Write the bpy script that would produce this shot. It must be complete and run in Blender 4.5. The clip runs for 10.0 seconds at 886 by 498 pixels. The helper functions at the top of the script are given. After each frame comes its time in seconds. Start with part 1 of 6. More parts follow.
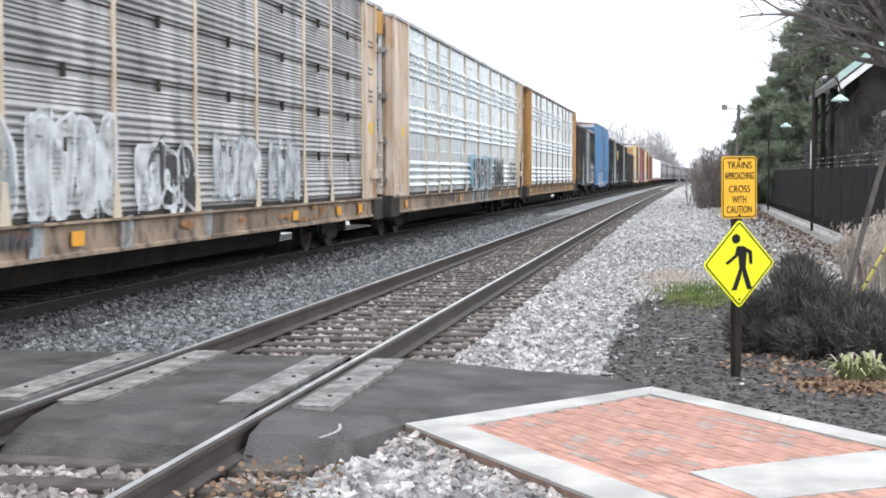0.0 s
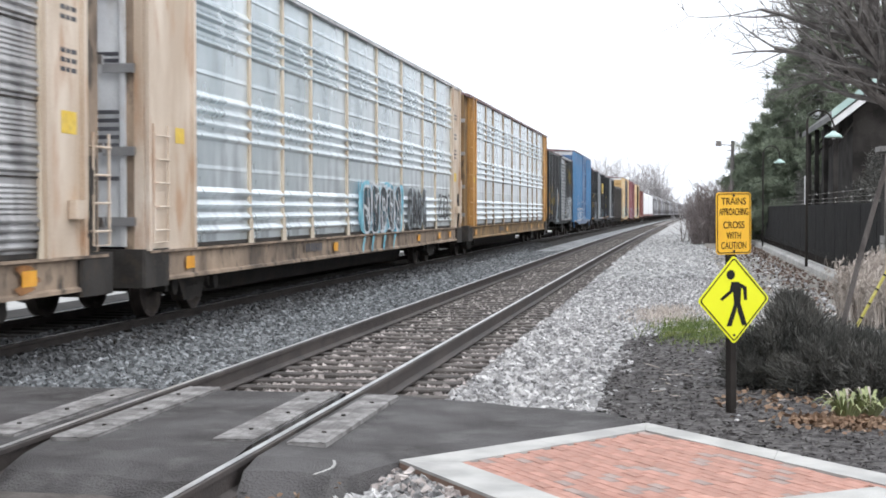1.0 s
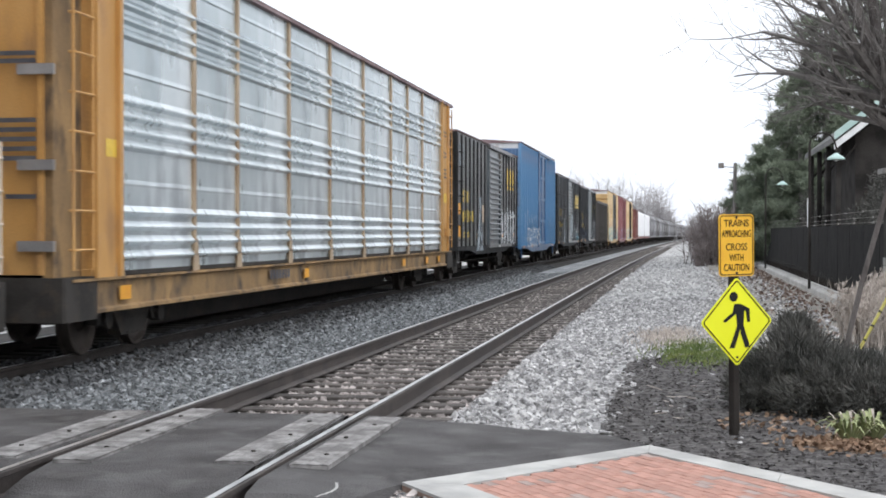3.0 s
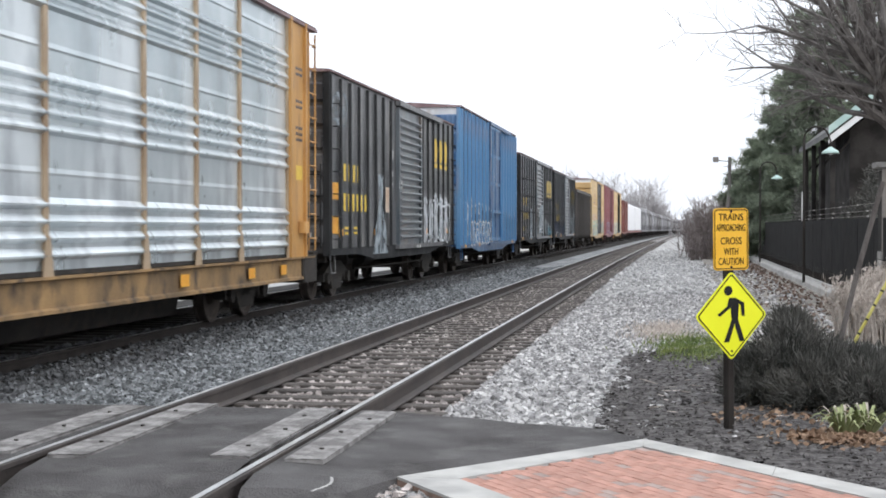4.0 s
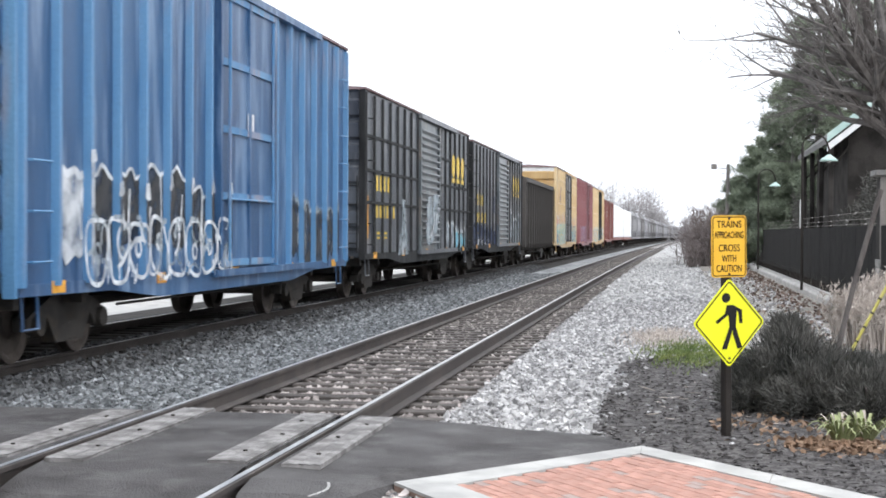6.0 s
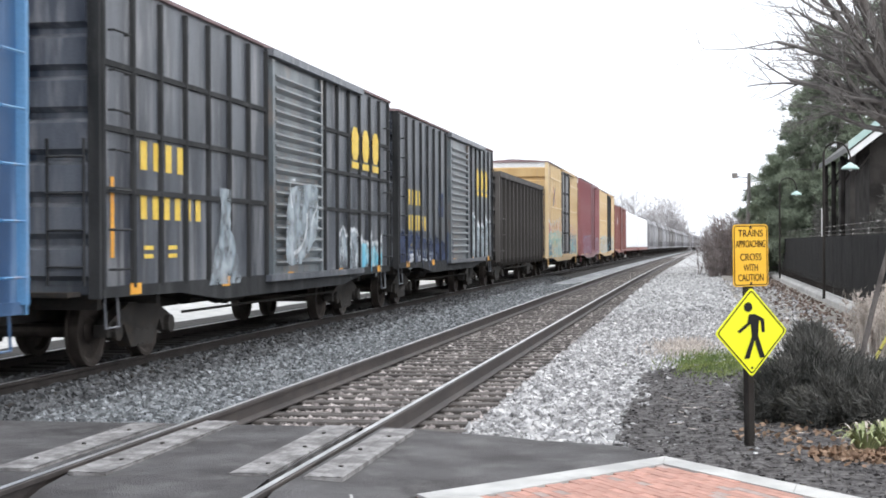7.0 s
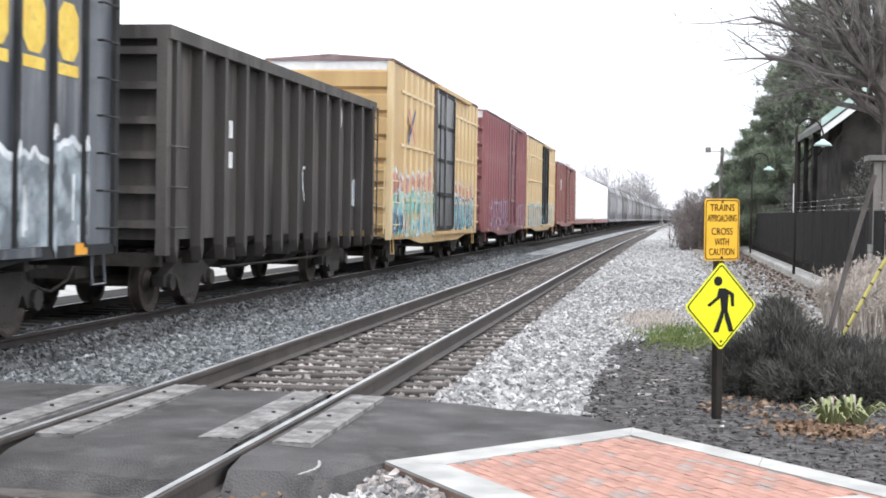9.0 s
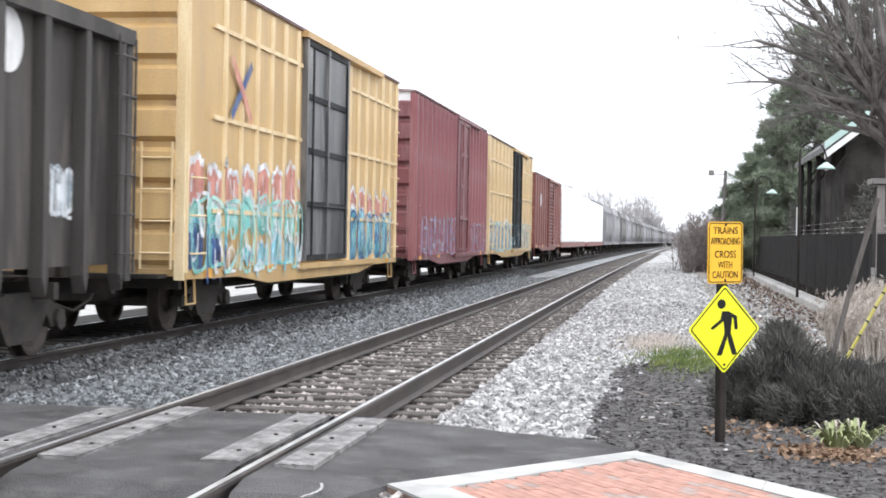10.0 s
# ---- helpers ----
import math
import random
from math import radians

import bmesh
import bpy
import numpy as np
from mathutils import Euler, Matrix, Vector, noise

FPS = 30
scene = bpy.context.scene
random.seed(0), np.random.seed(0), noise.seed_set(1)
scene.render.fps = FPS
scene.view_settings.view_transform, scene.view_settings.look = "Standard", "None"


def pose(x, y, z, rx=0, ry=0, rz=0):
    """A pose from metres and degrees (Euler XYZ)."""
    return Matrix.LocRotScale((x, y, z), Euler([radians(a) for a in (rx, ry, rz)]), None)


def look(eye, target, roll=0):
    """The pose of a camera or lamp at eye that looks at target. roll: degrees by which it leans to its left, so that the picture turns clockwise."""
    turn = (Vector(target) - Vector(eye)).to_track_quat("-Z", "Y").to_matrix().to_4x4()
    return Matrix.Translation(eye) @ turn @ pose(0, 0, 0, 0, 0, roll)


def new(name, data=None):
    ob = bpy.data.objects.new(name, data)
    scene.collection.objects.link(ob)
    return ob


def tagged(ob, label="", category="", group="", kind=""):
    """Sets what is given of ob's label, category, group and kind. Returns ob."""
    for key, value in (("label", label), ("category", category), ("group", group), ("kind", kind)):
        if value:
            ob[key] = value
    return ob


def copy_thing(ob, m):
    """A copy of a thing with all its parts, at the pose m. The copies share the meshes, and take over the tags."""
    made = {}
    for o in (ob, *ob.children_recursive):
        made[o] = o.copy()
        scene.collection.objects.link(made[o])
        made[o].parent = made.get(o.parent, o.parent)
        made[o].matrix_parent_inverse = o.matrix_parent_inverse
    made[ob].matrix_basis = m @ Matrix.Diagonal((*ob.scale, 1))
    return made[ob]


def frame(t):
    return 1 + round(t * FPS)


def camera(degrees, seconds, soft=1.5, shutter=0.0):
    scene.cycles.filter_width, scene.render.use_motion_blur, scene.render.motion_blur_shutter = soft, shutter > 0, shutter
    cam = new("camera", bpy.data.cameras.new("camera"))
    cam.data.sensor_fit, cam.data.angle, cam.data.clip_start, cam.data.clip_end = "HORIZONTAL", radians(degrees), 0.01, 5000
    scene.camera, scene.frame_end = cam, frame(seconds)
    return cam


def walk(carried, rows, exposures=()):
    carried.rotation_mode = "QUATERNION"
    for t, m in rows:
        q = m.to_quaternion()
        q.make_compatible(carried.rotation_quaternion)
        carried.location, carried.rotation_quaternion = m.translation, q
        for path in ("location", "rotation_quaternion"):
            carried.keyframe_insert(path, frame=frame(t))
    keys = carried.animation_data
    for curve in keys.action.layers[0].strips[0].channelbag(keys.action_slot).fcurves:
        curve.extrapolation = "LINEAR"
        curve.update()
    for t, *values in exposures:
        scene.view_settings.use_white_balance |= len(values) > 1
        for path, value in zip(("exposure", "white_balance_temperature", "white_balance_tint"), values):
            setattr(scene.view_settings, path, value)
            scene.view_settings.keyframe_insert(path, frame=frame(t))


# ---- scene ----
EYE = 1.45
cam = camera(33.56, 10.0, 1.75, 0.15)
walk(cam, [
    (0.0, pose(0, 0, EYE, 87.059, 0.017, 9.419)),
    (0.5, pose(0, 0, EYE, 88.089, 0.343, 9.241)),
    (1.0, pose(0, 0, EYE, 88.458, 0.000, 9.216)),
    (1.5, pose(0, 0, EYE, 88.075, -0.108, 9.525)),
    (2.0, pose(0, 0, EYE, 88.649, -0.099, 9.619)),
    (2.5, pose(0, 0, EYE, 89.216, 0.088, 9.644)),
    (3.0, pose(0, 0, EYE, 89.311, -0.013, 9.321)),
    (3.2, pose(0, 0, EYE, 89.381, -0.123, 9.171)),
    (4.3, pose(0, 0, EYE, 88.994, 0.152, 9.181)),
    (4.5, pose(0, 0, EYE, 88.993, 0.164, 9.660)),
    (5.0, pose(0, 0, EYE, 89.115, -0.061, 9.651)),
    (5.5, pose(0, 0, EYE, 88.970, -0.219, 9.337)),
    (5.7, pose(0, 0, EYE, 89.089, -0.270, 9.100)),
    (6.8, pose(0, 0, EYE, 89.649, -0.221, 9.031)),
    (7.0, pose(0, 0, EYE, 89.756, 0.222, 9.851)),
    (7.5, pose(0, 0, EYE, 89.945, -0.406, 9.789)),
    (8.0, pose(0, 0, EYE, 89.725, -0.375, 9.380)),
    (8.5, pose(0, 0, EYE, 89.035, -0.577, 8.716)),
    (9.0, pose(0, 0, EYE, 88.535, -0.916, 8.787)),
    (9.5, pose(0, 0, EYE, 88.914, -1.240, 8.667)),
    (10.0, pose(0, 0, EYE, 89.405, -1.032, 8.913)),
], exposures=((0.0, 0.37), (0.5, 0.37), (1.0, 0.19), (2.0, 0.23), (2.5, 0.05), (3.0, 0.03), (4.5, 0.13), (5.0, 0.35), (8.0, 0.41), (9.0, 0.47), (10.0, 0.57)))

# ---- world and light: a bright overcast sky ----
world = bpy.data.worlds.new("overcast_sky")
scene.world = world
world.use_nodes = True
wn, wl = world.node_tree.nodes, world.node_tree.links
sky = wn.new("ShaderNodeTexSky")
sky.sky_type, sky.sun_disc = "NISHITA", False
sky.sun_elevation, sky.sun_rotation = radians(38), radians(120)
sky.dust_density, sky.air_density = 6.0, 1.0
hsv = wn.new("ShaderNodeHueSaturation")
hsv.inputs["Saturation"].default_value = 0.12
cloud = wn.new("ShaderNodeMixRGB")
cloud.inputs["Fac"].default_value = 0.86
grad = wn.new("ShaderNodeTexCoord")
split = wn.new("ShaderNodeSeparateXYZ")
zen = wn.new("ShaderNodeValToRGB")
zen.color_ramp.elements[0].color, zen.color_ramp.elements[1].color = (0.57, 0.595, 0.645, 1), (0.93, 0.965, 1.025, 1)
mul = wn.new("ShaderNodeVectorMath")
mul.operation = "SCALE"
mul.inputs["Scale"].default_value = 20.5
wl.new(grad.outputs["Generated"], split.inputs[0])
wl.new(split.outputs["Z"], zen.inputs["Fac"])
wl.new(zen.outputs["Color"], mul.inputs[0])
wl.new(mul.outputs[0], cloud.inputs["Color2"])
wl.new(sky.outputs["Color"], hsv.inputs["Color"])
wl.new(hsv.outputs["Color"], cloud.inputs["Color1"])
wl.new(cloud.outputs["Color"], wn["Background"].inputs["Color"])
wn["Background"].inputs["Strength"].default_value = 0.1
sun = new("sun", bpy.data.lights.new("sun", "SUN"))
sun.data.energy, sun.data.angle, sun.data.color = 0.6, radians(40), (1.0, 0.985, 0.97)
sun.matrix_world = look((0, 0, 40), (-22, 34, 0))


# ---- materials ----
def surface(name, c1, c2, scale=4.0, rough=0.8, metal=0.0, bump=0.2, fine=60.0, c3=None, streak=1.0, spread=0.12, rand=0.0, amount=0.5, thin=0.0):
    """A painted, earthen or metal surface: patches of two colours, wear in a third, fine grain and relief."""
    m = bpy.data.materials.new(name)
    m.use_nodes = True
    n, l = m.node_tree.nodes, m.node_tree.links
    b = n["Principled BSDF"]
    tc = n.new("ShaderNodeTexCoord")
    mp = n.new("ShaderNodeMapping")
    mp.inputs["Scale"].default_value = (1, 1, streak)
    l.new(tc.outputs["Object"], mp.inputs["Vector"])
    big = n.new("ShaderNodeTexNoise")
    big.inputs["Scale"].default_value, big.inputs["Detail"].default_value = scale, 6
    small = n.new("ShaderNodeTexNoise")
    small.inputs["Scale"].default_value, small.inputs["Detail"].default_value = fine, 4
    l.new(mp.outputs["Vector"], big.inputs["Vector"])
    l.new(tc.outputs["Object"], small.inputs["Vector"])
    ramp = n.new("ShaderNodeValToRGB")
    ramp.color_ramp.elements[0].position, ramp.color_ramp.elements[1].position = 0.5 - spread, 0.5 + spread
    ramp.color_ramp.elements[0].color, ramp.color_ramp.elements[1].color = (*c1, 1), (*c2, 1)
    l.new(big.outputs["Fac"], ramp.inputs["Fac"])
    col = ramp.outputs["Color"]
    if c3:
        wear = n.new("ShaderNodeTexNoise")
        wear.inputs["Scale"].default_value, wear.inputs["Detail"].default_value = scale * 2.3, 8
        l.new(mp.outputs["Vector"], wear.inputs["Vector"])
        wr = n.new("ShaderNodeValToRGB")
        wr.color_ramp.elements[0].position, wr.color_ramp.elements[1].position = 0.52, 0.68
        l.new(wear.outputs["Fac"], wr.inputs["Fac"])
        sc = n.new("ShaderNodeMath")
        sc.operation = "MULTIPLY"
        sc.inputs[1].default_value = amount
        l.new(wr.outputs["Color"], sc.inputs[0])
        mix = n.new("ShaderNodeMixRGB")
        mix.inputs["Color2"].default_value = (*c3, 1)
        l.new(sc.outputs[0], mix.inputs["Fac"])
        l.new(col, mix.inputs["Color1"])
        col = mix.outputs["Color"]
    grain = n.new("ShaderNodeMixRGB")
    grain.blend_type = "OVERLAY"
    grain.inputs["Fac"].default_value = 0.24
    l.new(col, grain.inputs["Color1"])
    l.new(small.outputs["Fac"], grain.inputs["Color2"])
    col = grain.outputs["Color"]
    if rand:
        info = n.new("ShaderNodeObjectInfo")
        geo = n.new("ShaderNodeNewGeometry")
        add = n.new("ShaderNodeMath")
        add.operation = "ADD"
        l.new(info.outputs["Random"], add.inputs[0])
        l.new(geo.outputs["Random Per Island"], add.inputs[1])
        rng = n.new("ShaderNodeMapRange")
        rng.inputs[1].default_value, rng.inputs[2].default_value = 0.0, 2.0
        rng.inputs[3].default_value, rng.inputs[4].default_value = 1 - rand, 1 + rand
        l.new(add.outputs[0], rng.inputs[0])
        hs = n.new("ShaderNodeHueSaturation")
        l.new(rng.outputs[0], hs.inputs["Value"])
        l.new(col, hs.inputs["Color"])
        col = hs.outputs["Color"]
    l.new(col, b.inputs["Base Color"])
    b.inputs["Metallic"].default_value = metal
    rr = n.new("ShaderNodeMapRange")
    rr.inputs[3].default_value, rr.inputs[4].default_value = max(rough - 0.12, 0.05), min(rough + 0.12, 1)
    l.new(big.outputs["Fac"], rr.inputs[0])
    l.new(rr.outputs[0], b.inputs["Roughness"])
    bp = n.new("ShaderNodeBump")
    bp.inputs["Strength"].default_value, bp.inputs["Distance"].default_value = bump, 0.02
    l.new(small.outputs["Fac"], bp.inputs["Height"])
    l.new(bp.outputs["Normal"], b.inputs["Normal"])
    if thin:
        # worn, patchy spray through which the paint below shows
        worn = n.new("ShaderNodeTexNoise")
        worn.inputs["Scale"].default_value, worn.inputs["Detail"].default_value = 3.2, 7
        l.new(tc.outputs["Object"], worn.inputs["Vector"])
        al = n.new("ShaderNodeMapRange")
        al.inputs[1].default_value, al.inputs[2].default_value = 0.36, 0.62
        al.inputs[3].default_value, al.inputs[4].default_value = 1 - thin, min(1.25 - thin * 0.5, 1.0)
        l.new(worn.outputs["Fac"], al.inputs[0])
        l.new(al.outputs[0], b.inputs["Alpha"])
    return m


def stones(name, c1, c2, size):
    """Loose crushed stone seen from afar: cells of differing grey with relief."""
    m = surface(name, c1, c2, 0.6, 0.9, bump=0.0, fine=30)
    n, l = m.node_tree.nodes, m.node_tree.links
    vo = n.new("ShaderNodeTexVoronoi")
    vo.inputs["Scale"].default_value = 1 / size
    tc = n.new("ShaderNodeTexCoord")
    l.new(tc.outputs["Object"], vo.inputs["Vector"])
    b = n["Principled BSDF"]
    bw = n.new("ShaderNodeRGBToBW")
    l.new(vo.outputs["Color"], bw.inputs["Color"])
    rng = n.new("ShaderNodeMapRange")
    rng.inputs[3].default_value, rng.inputs[4].default_value = 0.45, 1.5
    l.new(bw.outputs["Val"], rng.inputs[0])
    old = b.inputs["Base Color"].links[0].from_socket
    hs = n.new("ShaderNodeHueSaturation")
    l.new(rng.outputs[0], hs.inputs["Value"])
    l.new(old, hs.inputs["Color"])
    l.new(hs.outputs["Color"], b.inputs["Base Color"])
    bp = n.new("ShaderNodeBump")
    bp.inputs["Strength"].default_value, bp.inputs["Distance"].default_value, bp.invert = 0.9, 0.05, True
    l.new(vo.outputs["Distance"], bp.inputs["Height"])
    l.new(bp.outputs["Normal"], b.inputs["Normal"])
    return m


BALLAST = stones("ballast_grey", (0.34, 0.34, 0.34), (0.46, 0.455, 0.45), 0.06)
BALLAST_BLUE = stones("blue_grey_ballast", (0.23, 0.24, 0.248), (0.33, 0.342, 0.352), 0.06)
BALLAST_BROWN = stones("brownish_ballast", (0.22, 0.205, 0.198), (0.34, 0.322, 0.312), 0.06)
STONE = surface("crushed_stone", (0.17, 0.167, 0.17), (0.455, 0.448, 0.445), 9, 0.9, fine=40, rand=0.85)
STONE_BROWN = surface("track_stone", (0.17, 0.15, 0.142), (0.42, 0.378, 0.36), 9, 0.9, fine=40, rand=0.75)
# Far-track stones: grime and the train's shade are both in the colour.
STONE_TRAIN_SHADE = surface("grimy_shaded_stone", (0.035, 0.036, 0.038), (0.12, 0.123, 0.127), 9, 0.9, fine=40, rand=0.7)
STONE_BLUE = surface("blue_grey_stone", (0.085, 0.093, 0.099), (0.3, 0.314, 0.325), 9, 0.9, fine=40, rand=0.85)
# Bed beneath the train; the shade there is put into this dark colour.
EARTH = surface("shaded_cinder", (0.025, 0.023, 0.022), (0.045, 0.042, 0.039), 1.2, 0.95, bump=0.8, fine=25)
SOIL = surface("leaf_litter_soil", (0.2, 0.19, 0.17), (0.3, 0.28, 0.25), 0.9, 0.95, bump=0.8, fine=18, c3=(0.16, 0.11, 0.08), amount=0.7)
MULCH = surface("dark_mulch", (0.045, 0.041, 0.041), (0.15, 0.142, 0.14), 11, 0.95, bump=1.0, fine=45, rand=0.5)
ASPHALT = surface("worn_asphalt", (0.034, 0.03, 0.03), (0.1, 0.095, 0.096), 1.6, 0.85, bump=0.9, fine=70, c3=(0.15, 0.145, 0.142), spread=0.16, amount=0.45)
CONCRETE = surface("pale_concrete", (0.33, 0.325, 0.315), (0.47, 0.465, 0.447), 2.5, 0.8, bump=0.15, fine=120, c3=(0.45, 0.44, 0.42), amount=0.4)
BRICK = surface("red_paving_brick", (0.34, 0.172, 0.132), (0.46, 0.262, 0.21), 2.5, 0.85, bump=0.3, fine=90, c3=(0.3, 0.17, 0.14), amount=0.35, rand=0.3)
BRICK_GREY = surface("grey_paving_brick", (0.26, 0.2, 0.18), (0.38, 0.29, 0.26), 4, 0.85, bump=0.3, fine=90, rand=0.3)
JOINT = surface("brick_joint_sand", (0.2, 0.13, 0.1), (0.28, 0.19, 0.15), 8, 0.95, fine=120)
RAIL = surface("rusty_rail", (0.05, 0.042, 0.04), (0.09, 0.076, 0.07), 3, 0.65, 0.3, fine=50)
RAIL_TOP = surface("polished_rail_head", (0.4, 0.4, 0.405), (0.58, 0.58, 0.585), 2, 0.4, 0.75, bump=0.02, fine=80)
TIE = surface("weathered_tie", (0.04, 0.034, 0.031), (0.1, 0.088, 0.08), 5, 0.9, bump=0.6, fine=40, c3=(0.05, 0.04, 0.035), streak=6, rand=0.5)
PLANK = surface("weathered_crossing_plank", (0.13, 0.122, 0.12), (0.29, 0.28, 0.274), 5, 0.85, bump=0.5, fine=60, c3=(0.09, 0.085, 0.08), amount=0.7, rand=0.15)
TAN = surface("faded_tan_paint", (0.52, 0.41, 0.31), (0.7, 0.6, 0.5), 1.2, 0.6, fine=50, c3=(0.4, 0.2, 0.09), streak=0.4, amount=0.6)
ORANGE_TAN = surface("ochre_yellow_paint", (0.48, 0.25, 0.07), (0.6, 0.34, 0.12), 1.2, 0.55, fine=50, c3=(0.28, 0.15, 0.07), streak=0.4, amount=0.6)
GALV = surface("galvanised_steel", (0.52, 0.595, 0.625), (0.8, 0.855, 0.88), 0.7, 0.28, 0.6, bump=0.08, fine=70, c3=(0.33, 0.36, 0.39), streak=0.5, amount=0.6, rand=0.08)
GALV_DIRTY = surface("dirty_galvanised_steel", (0.32, 0.315, 0.315), (0.54, 0.535, 0.535), 0.9, 0.42, 0.75, bump=0.1, fine=60, c3=(0.16, 0.15, 0.15), streak=0.5, amount=0.7, rand=0.12)
DOOR_WHITE = surface("white_end_door_paint", (0.55, 0.56, 0.58), (0.68, 0.69, 0.7), 2, 0.55, fine=60, c3=(0.4, 0.36, 0.32), streak=0.4, amount=0.5)
CAR_BLACK = surface("grimy_black_paint", (0.03, 0.031, 0.035), (0.15, 0.15, 0.155), 1.9, 0.36, fine=40, c3=(0.26, 0.25, 0.24), streak=0.16, spread=0.15, amount=0.8)
CAR_SLATE = surface("dark_slate_paint", (0.027, 0.031, 0.042), (0.135, 0.147, 0.168), 1.9, 0.34, fine=40, c3=(0.25, 0.25, 0.26), streak=0.16, spread=0.15, amount=0.75)
CAR_BROWN = surface("brown_black_paint", (0.034, 0.031, 0.029), (0.105, 0.097, 0.092), 1.3, 0.6, fine=40, c3=(0.13, 0.115, 0.105), streak=0.18, spread=0.2, amount=0.7)
CAR_BLUE = surface("bright_blue_paint", (0.016, 0.052, 0.135), (0.05, 0.135, 0.275), 1.6, 0.4, fine=40, c3=(0.22, 0.32, 0.47), streak=0.15, spread=0.2, amount=0.6)
CAR_YELLOW = surface("golden_yellow_paint", (0.42, 0.262, 0.1), (0.58, 0.4, 0.19), 1.5, 0.5, fine=40, c3=(0.42, 0.29, 0.17), streak=0.2, spread=0.22, amount=0.6)
CAR_MAROON = surface("maroon_paint", (0.12, 0.037, 0.045), (0.24, 0.088, 0.095), 1.5, 0.5, fine=40, c3=(0.3, 0.18, 0.19), streak=0.18, spread=0.22, amount=0.6)
CAR_RED = surface("oxide_red_paint", (0.13, 0.04, 0.033), (0.26, 0.085, 0.07), 1.5, 0.55, fine=40, c3=(0.2, 0.11, 0.09), streak=0.2, spread=0.22, amount=0.6)
CAR_GREY = surface("light_grey_paint", (0.14, 0.138, 0.145), (0.24, 0.238, 0.248), 0.8, 0.6, fine=40, c3=(0.1, 0.09, 0.085), streak=0.2, spread=0.2, amount=0.7)
HOPPER_PALE = surface("chalky_hopper_paint", (0.2, 0.2, 0.212), (0.31, 0.31, 0.325), 0.8, 0.6, fine=40, c3=(0.16, 0.14, 0.13), streak=0.2, spread=0.2, amount=0.7)
HOPPER_DARK = surface("brown_grey_hopper_paint", (0.085, 0.08, 0.08), (0.16, 0.152, 0.152), 0.8, 0.6, fine=40, c3=(0.09, 0.08, 0.075), streak=0.2, spread=0.2, amount=0.7)
ROOF = surface("rusty_maroon_roof", (0.16, 0.1, 0.105), (0.3, 0.22, 0.225), 1, 0.6, 0.2, fine=40, c3=(0.25, 0.15, 0.13), amount=0.5)
WRAP = surface("white_lumber_wrap", (0.78, 0.78, 0.79), (0.86, 0.86, 0.87), 1.5, 0.5, bump=0.4, fine=6)
IRON = surface("sooty_steel", (0.03, 0.028, 0.026), (0.055, 0.05, 0.046), 3, 0.7, 0.2, fine=40, c3=(0.08, 0.06, 0.045))
WHEEL = surface("wheel_steel", (0.06, 0.05, 0.045), (0.1, 0.085, 0.075), 5, 0.55, 0.5, fine=50)
DULL_RED = surface("pink_red_spray", (0.5, 0.2, 0.17), (0.6, 0.28, 0.22), 5, 0.6, fine=60, thin=0.35)
SPRAY_WHITE = surface("white_spray", (0.62, 0.66, 0.7), (0.78, 0.8, 0.82), 5, 0.6, fine=60, thin=0.5)
SPRAY_GREY = surface("pale_blue_grey_spray", (0.3, 0.36, 0.4), (0.45, 0.5, 0.54), 4, 0.6, fine=60, thin=0.8)
SPRAY_HAZE = surface("thin_white_spray", (0.6, 0.63, 0.66), (0.75, 0.77, 0.79), 4, 0.6, fine=60, thin=0.8)
RUST = surface("orange_rust", (0.24, 0.1, 0.035), (0.42, 0.2, 0.07), 5, 0.8, fine=60, thin=0.45)
SPRAY_CYAN = surface("cyan_spray", (0.1, 0.42, 0.58), (0.3, 0.62, 0.72), 3, 0.6, fine=60, thin=0.5)
SPRAY_TEAL = surface("teal_spray", (0.16, 0.5, 0.46), (0.4, 0.68, 0.64), 3, 0.6, fine=60, thin=0.4)
SPRAY_BLUE = surface("deep_blue_spray", (0.02, 0.055, 0.19), (0.06, 0.13, 0.3), 3, 0.6, fine=60, thin=0.4)
SPRAY_NAVY = surface("navy_spray", (0.014, 0.026, 0.075), (0.035, 0.06, 0.14), 3, 0.6, fine=60, thin=0.5)
SPRAY_BLACK = surface("black_spray", (0.02, 0.02, 0.022), (0.04, 0.04, 0.042), 3, 0.6, fine=60, thin=0.5)
SPRAY_LILAC = surface("lilac_spray", (0.3, 0.26, 0.45), (0.45, 0.4, 0.58), 3, 0.6, fine=60, thin=0.8)
MARK_YELLOW = surface("yellow_lettering", (0.72, 0.48, 0.06), (0.8, 0.58, 0.1), 5, 0.55, fine=60, c3=(0.5, 0.36, 0.1), amount=0.5)
MARK_ORANGE = surface("orange_reflector", (0.75, 0.33, 0.03), (0.85, 0.42, 0.05), 5, 0.4, fine=60)
MARK_WHITE = surface("white_stencil", (0.65, 0.65, 0.65), (0.75, 0.75, 0.75), 5, 0.6, fine=60)
MARK_DARK = surface("dark_stencil", (0.05, 0.05, 0.06), (0.1, 0.1, 0.11), 5, 0.6, fine=60)
SIGN_YELLOW = surface("fluorescent_yellow_sheeting", (0.8, 0.82, 0.01), (0.84, 0.86, 0.015), 2, 0.4, bump=0.02, fine=200)
SIGN_AMBER = surface("amber_sheeting", (0.78, 0.42, 0.02), (0.84, 0.48, 0.03), 3, 0.45, bump=0.03, fine=150)
SIGN_BLACK = surface("sign_black", (0.012, 0.012, 0.012), (0.02, 0.02, 0.02), 3, 0.5, fine=100)
POST = surface("dark_bronze_post", (0.028, 0.024, 0.022), (0.045, 0.04, 0.036), 3, 0.6, 0.3, fine=80)
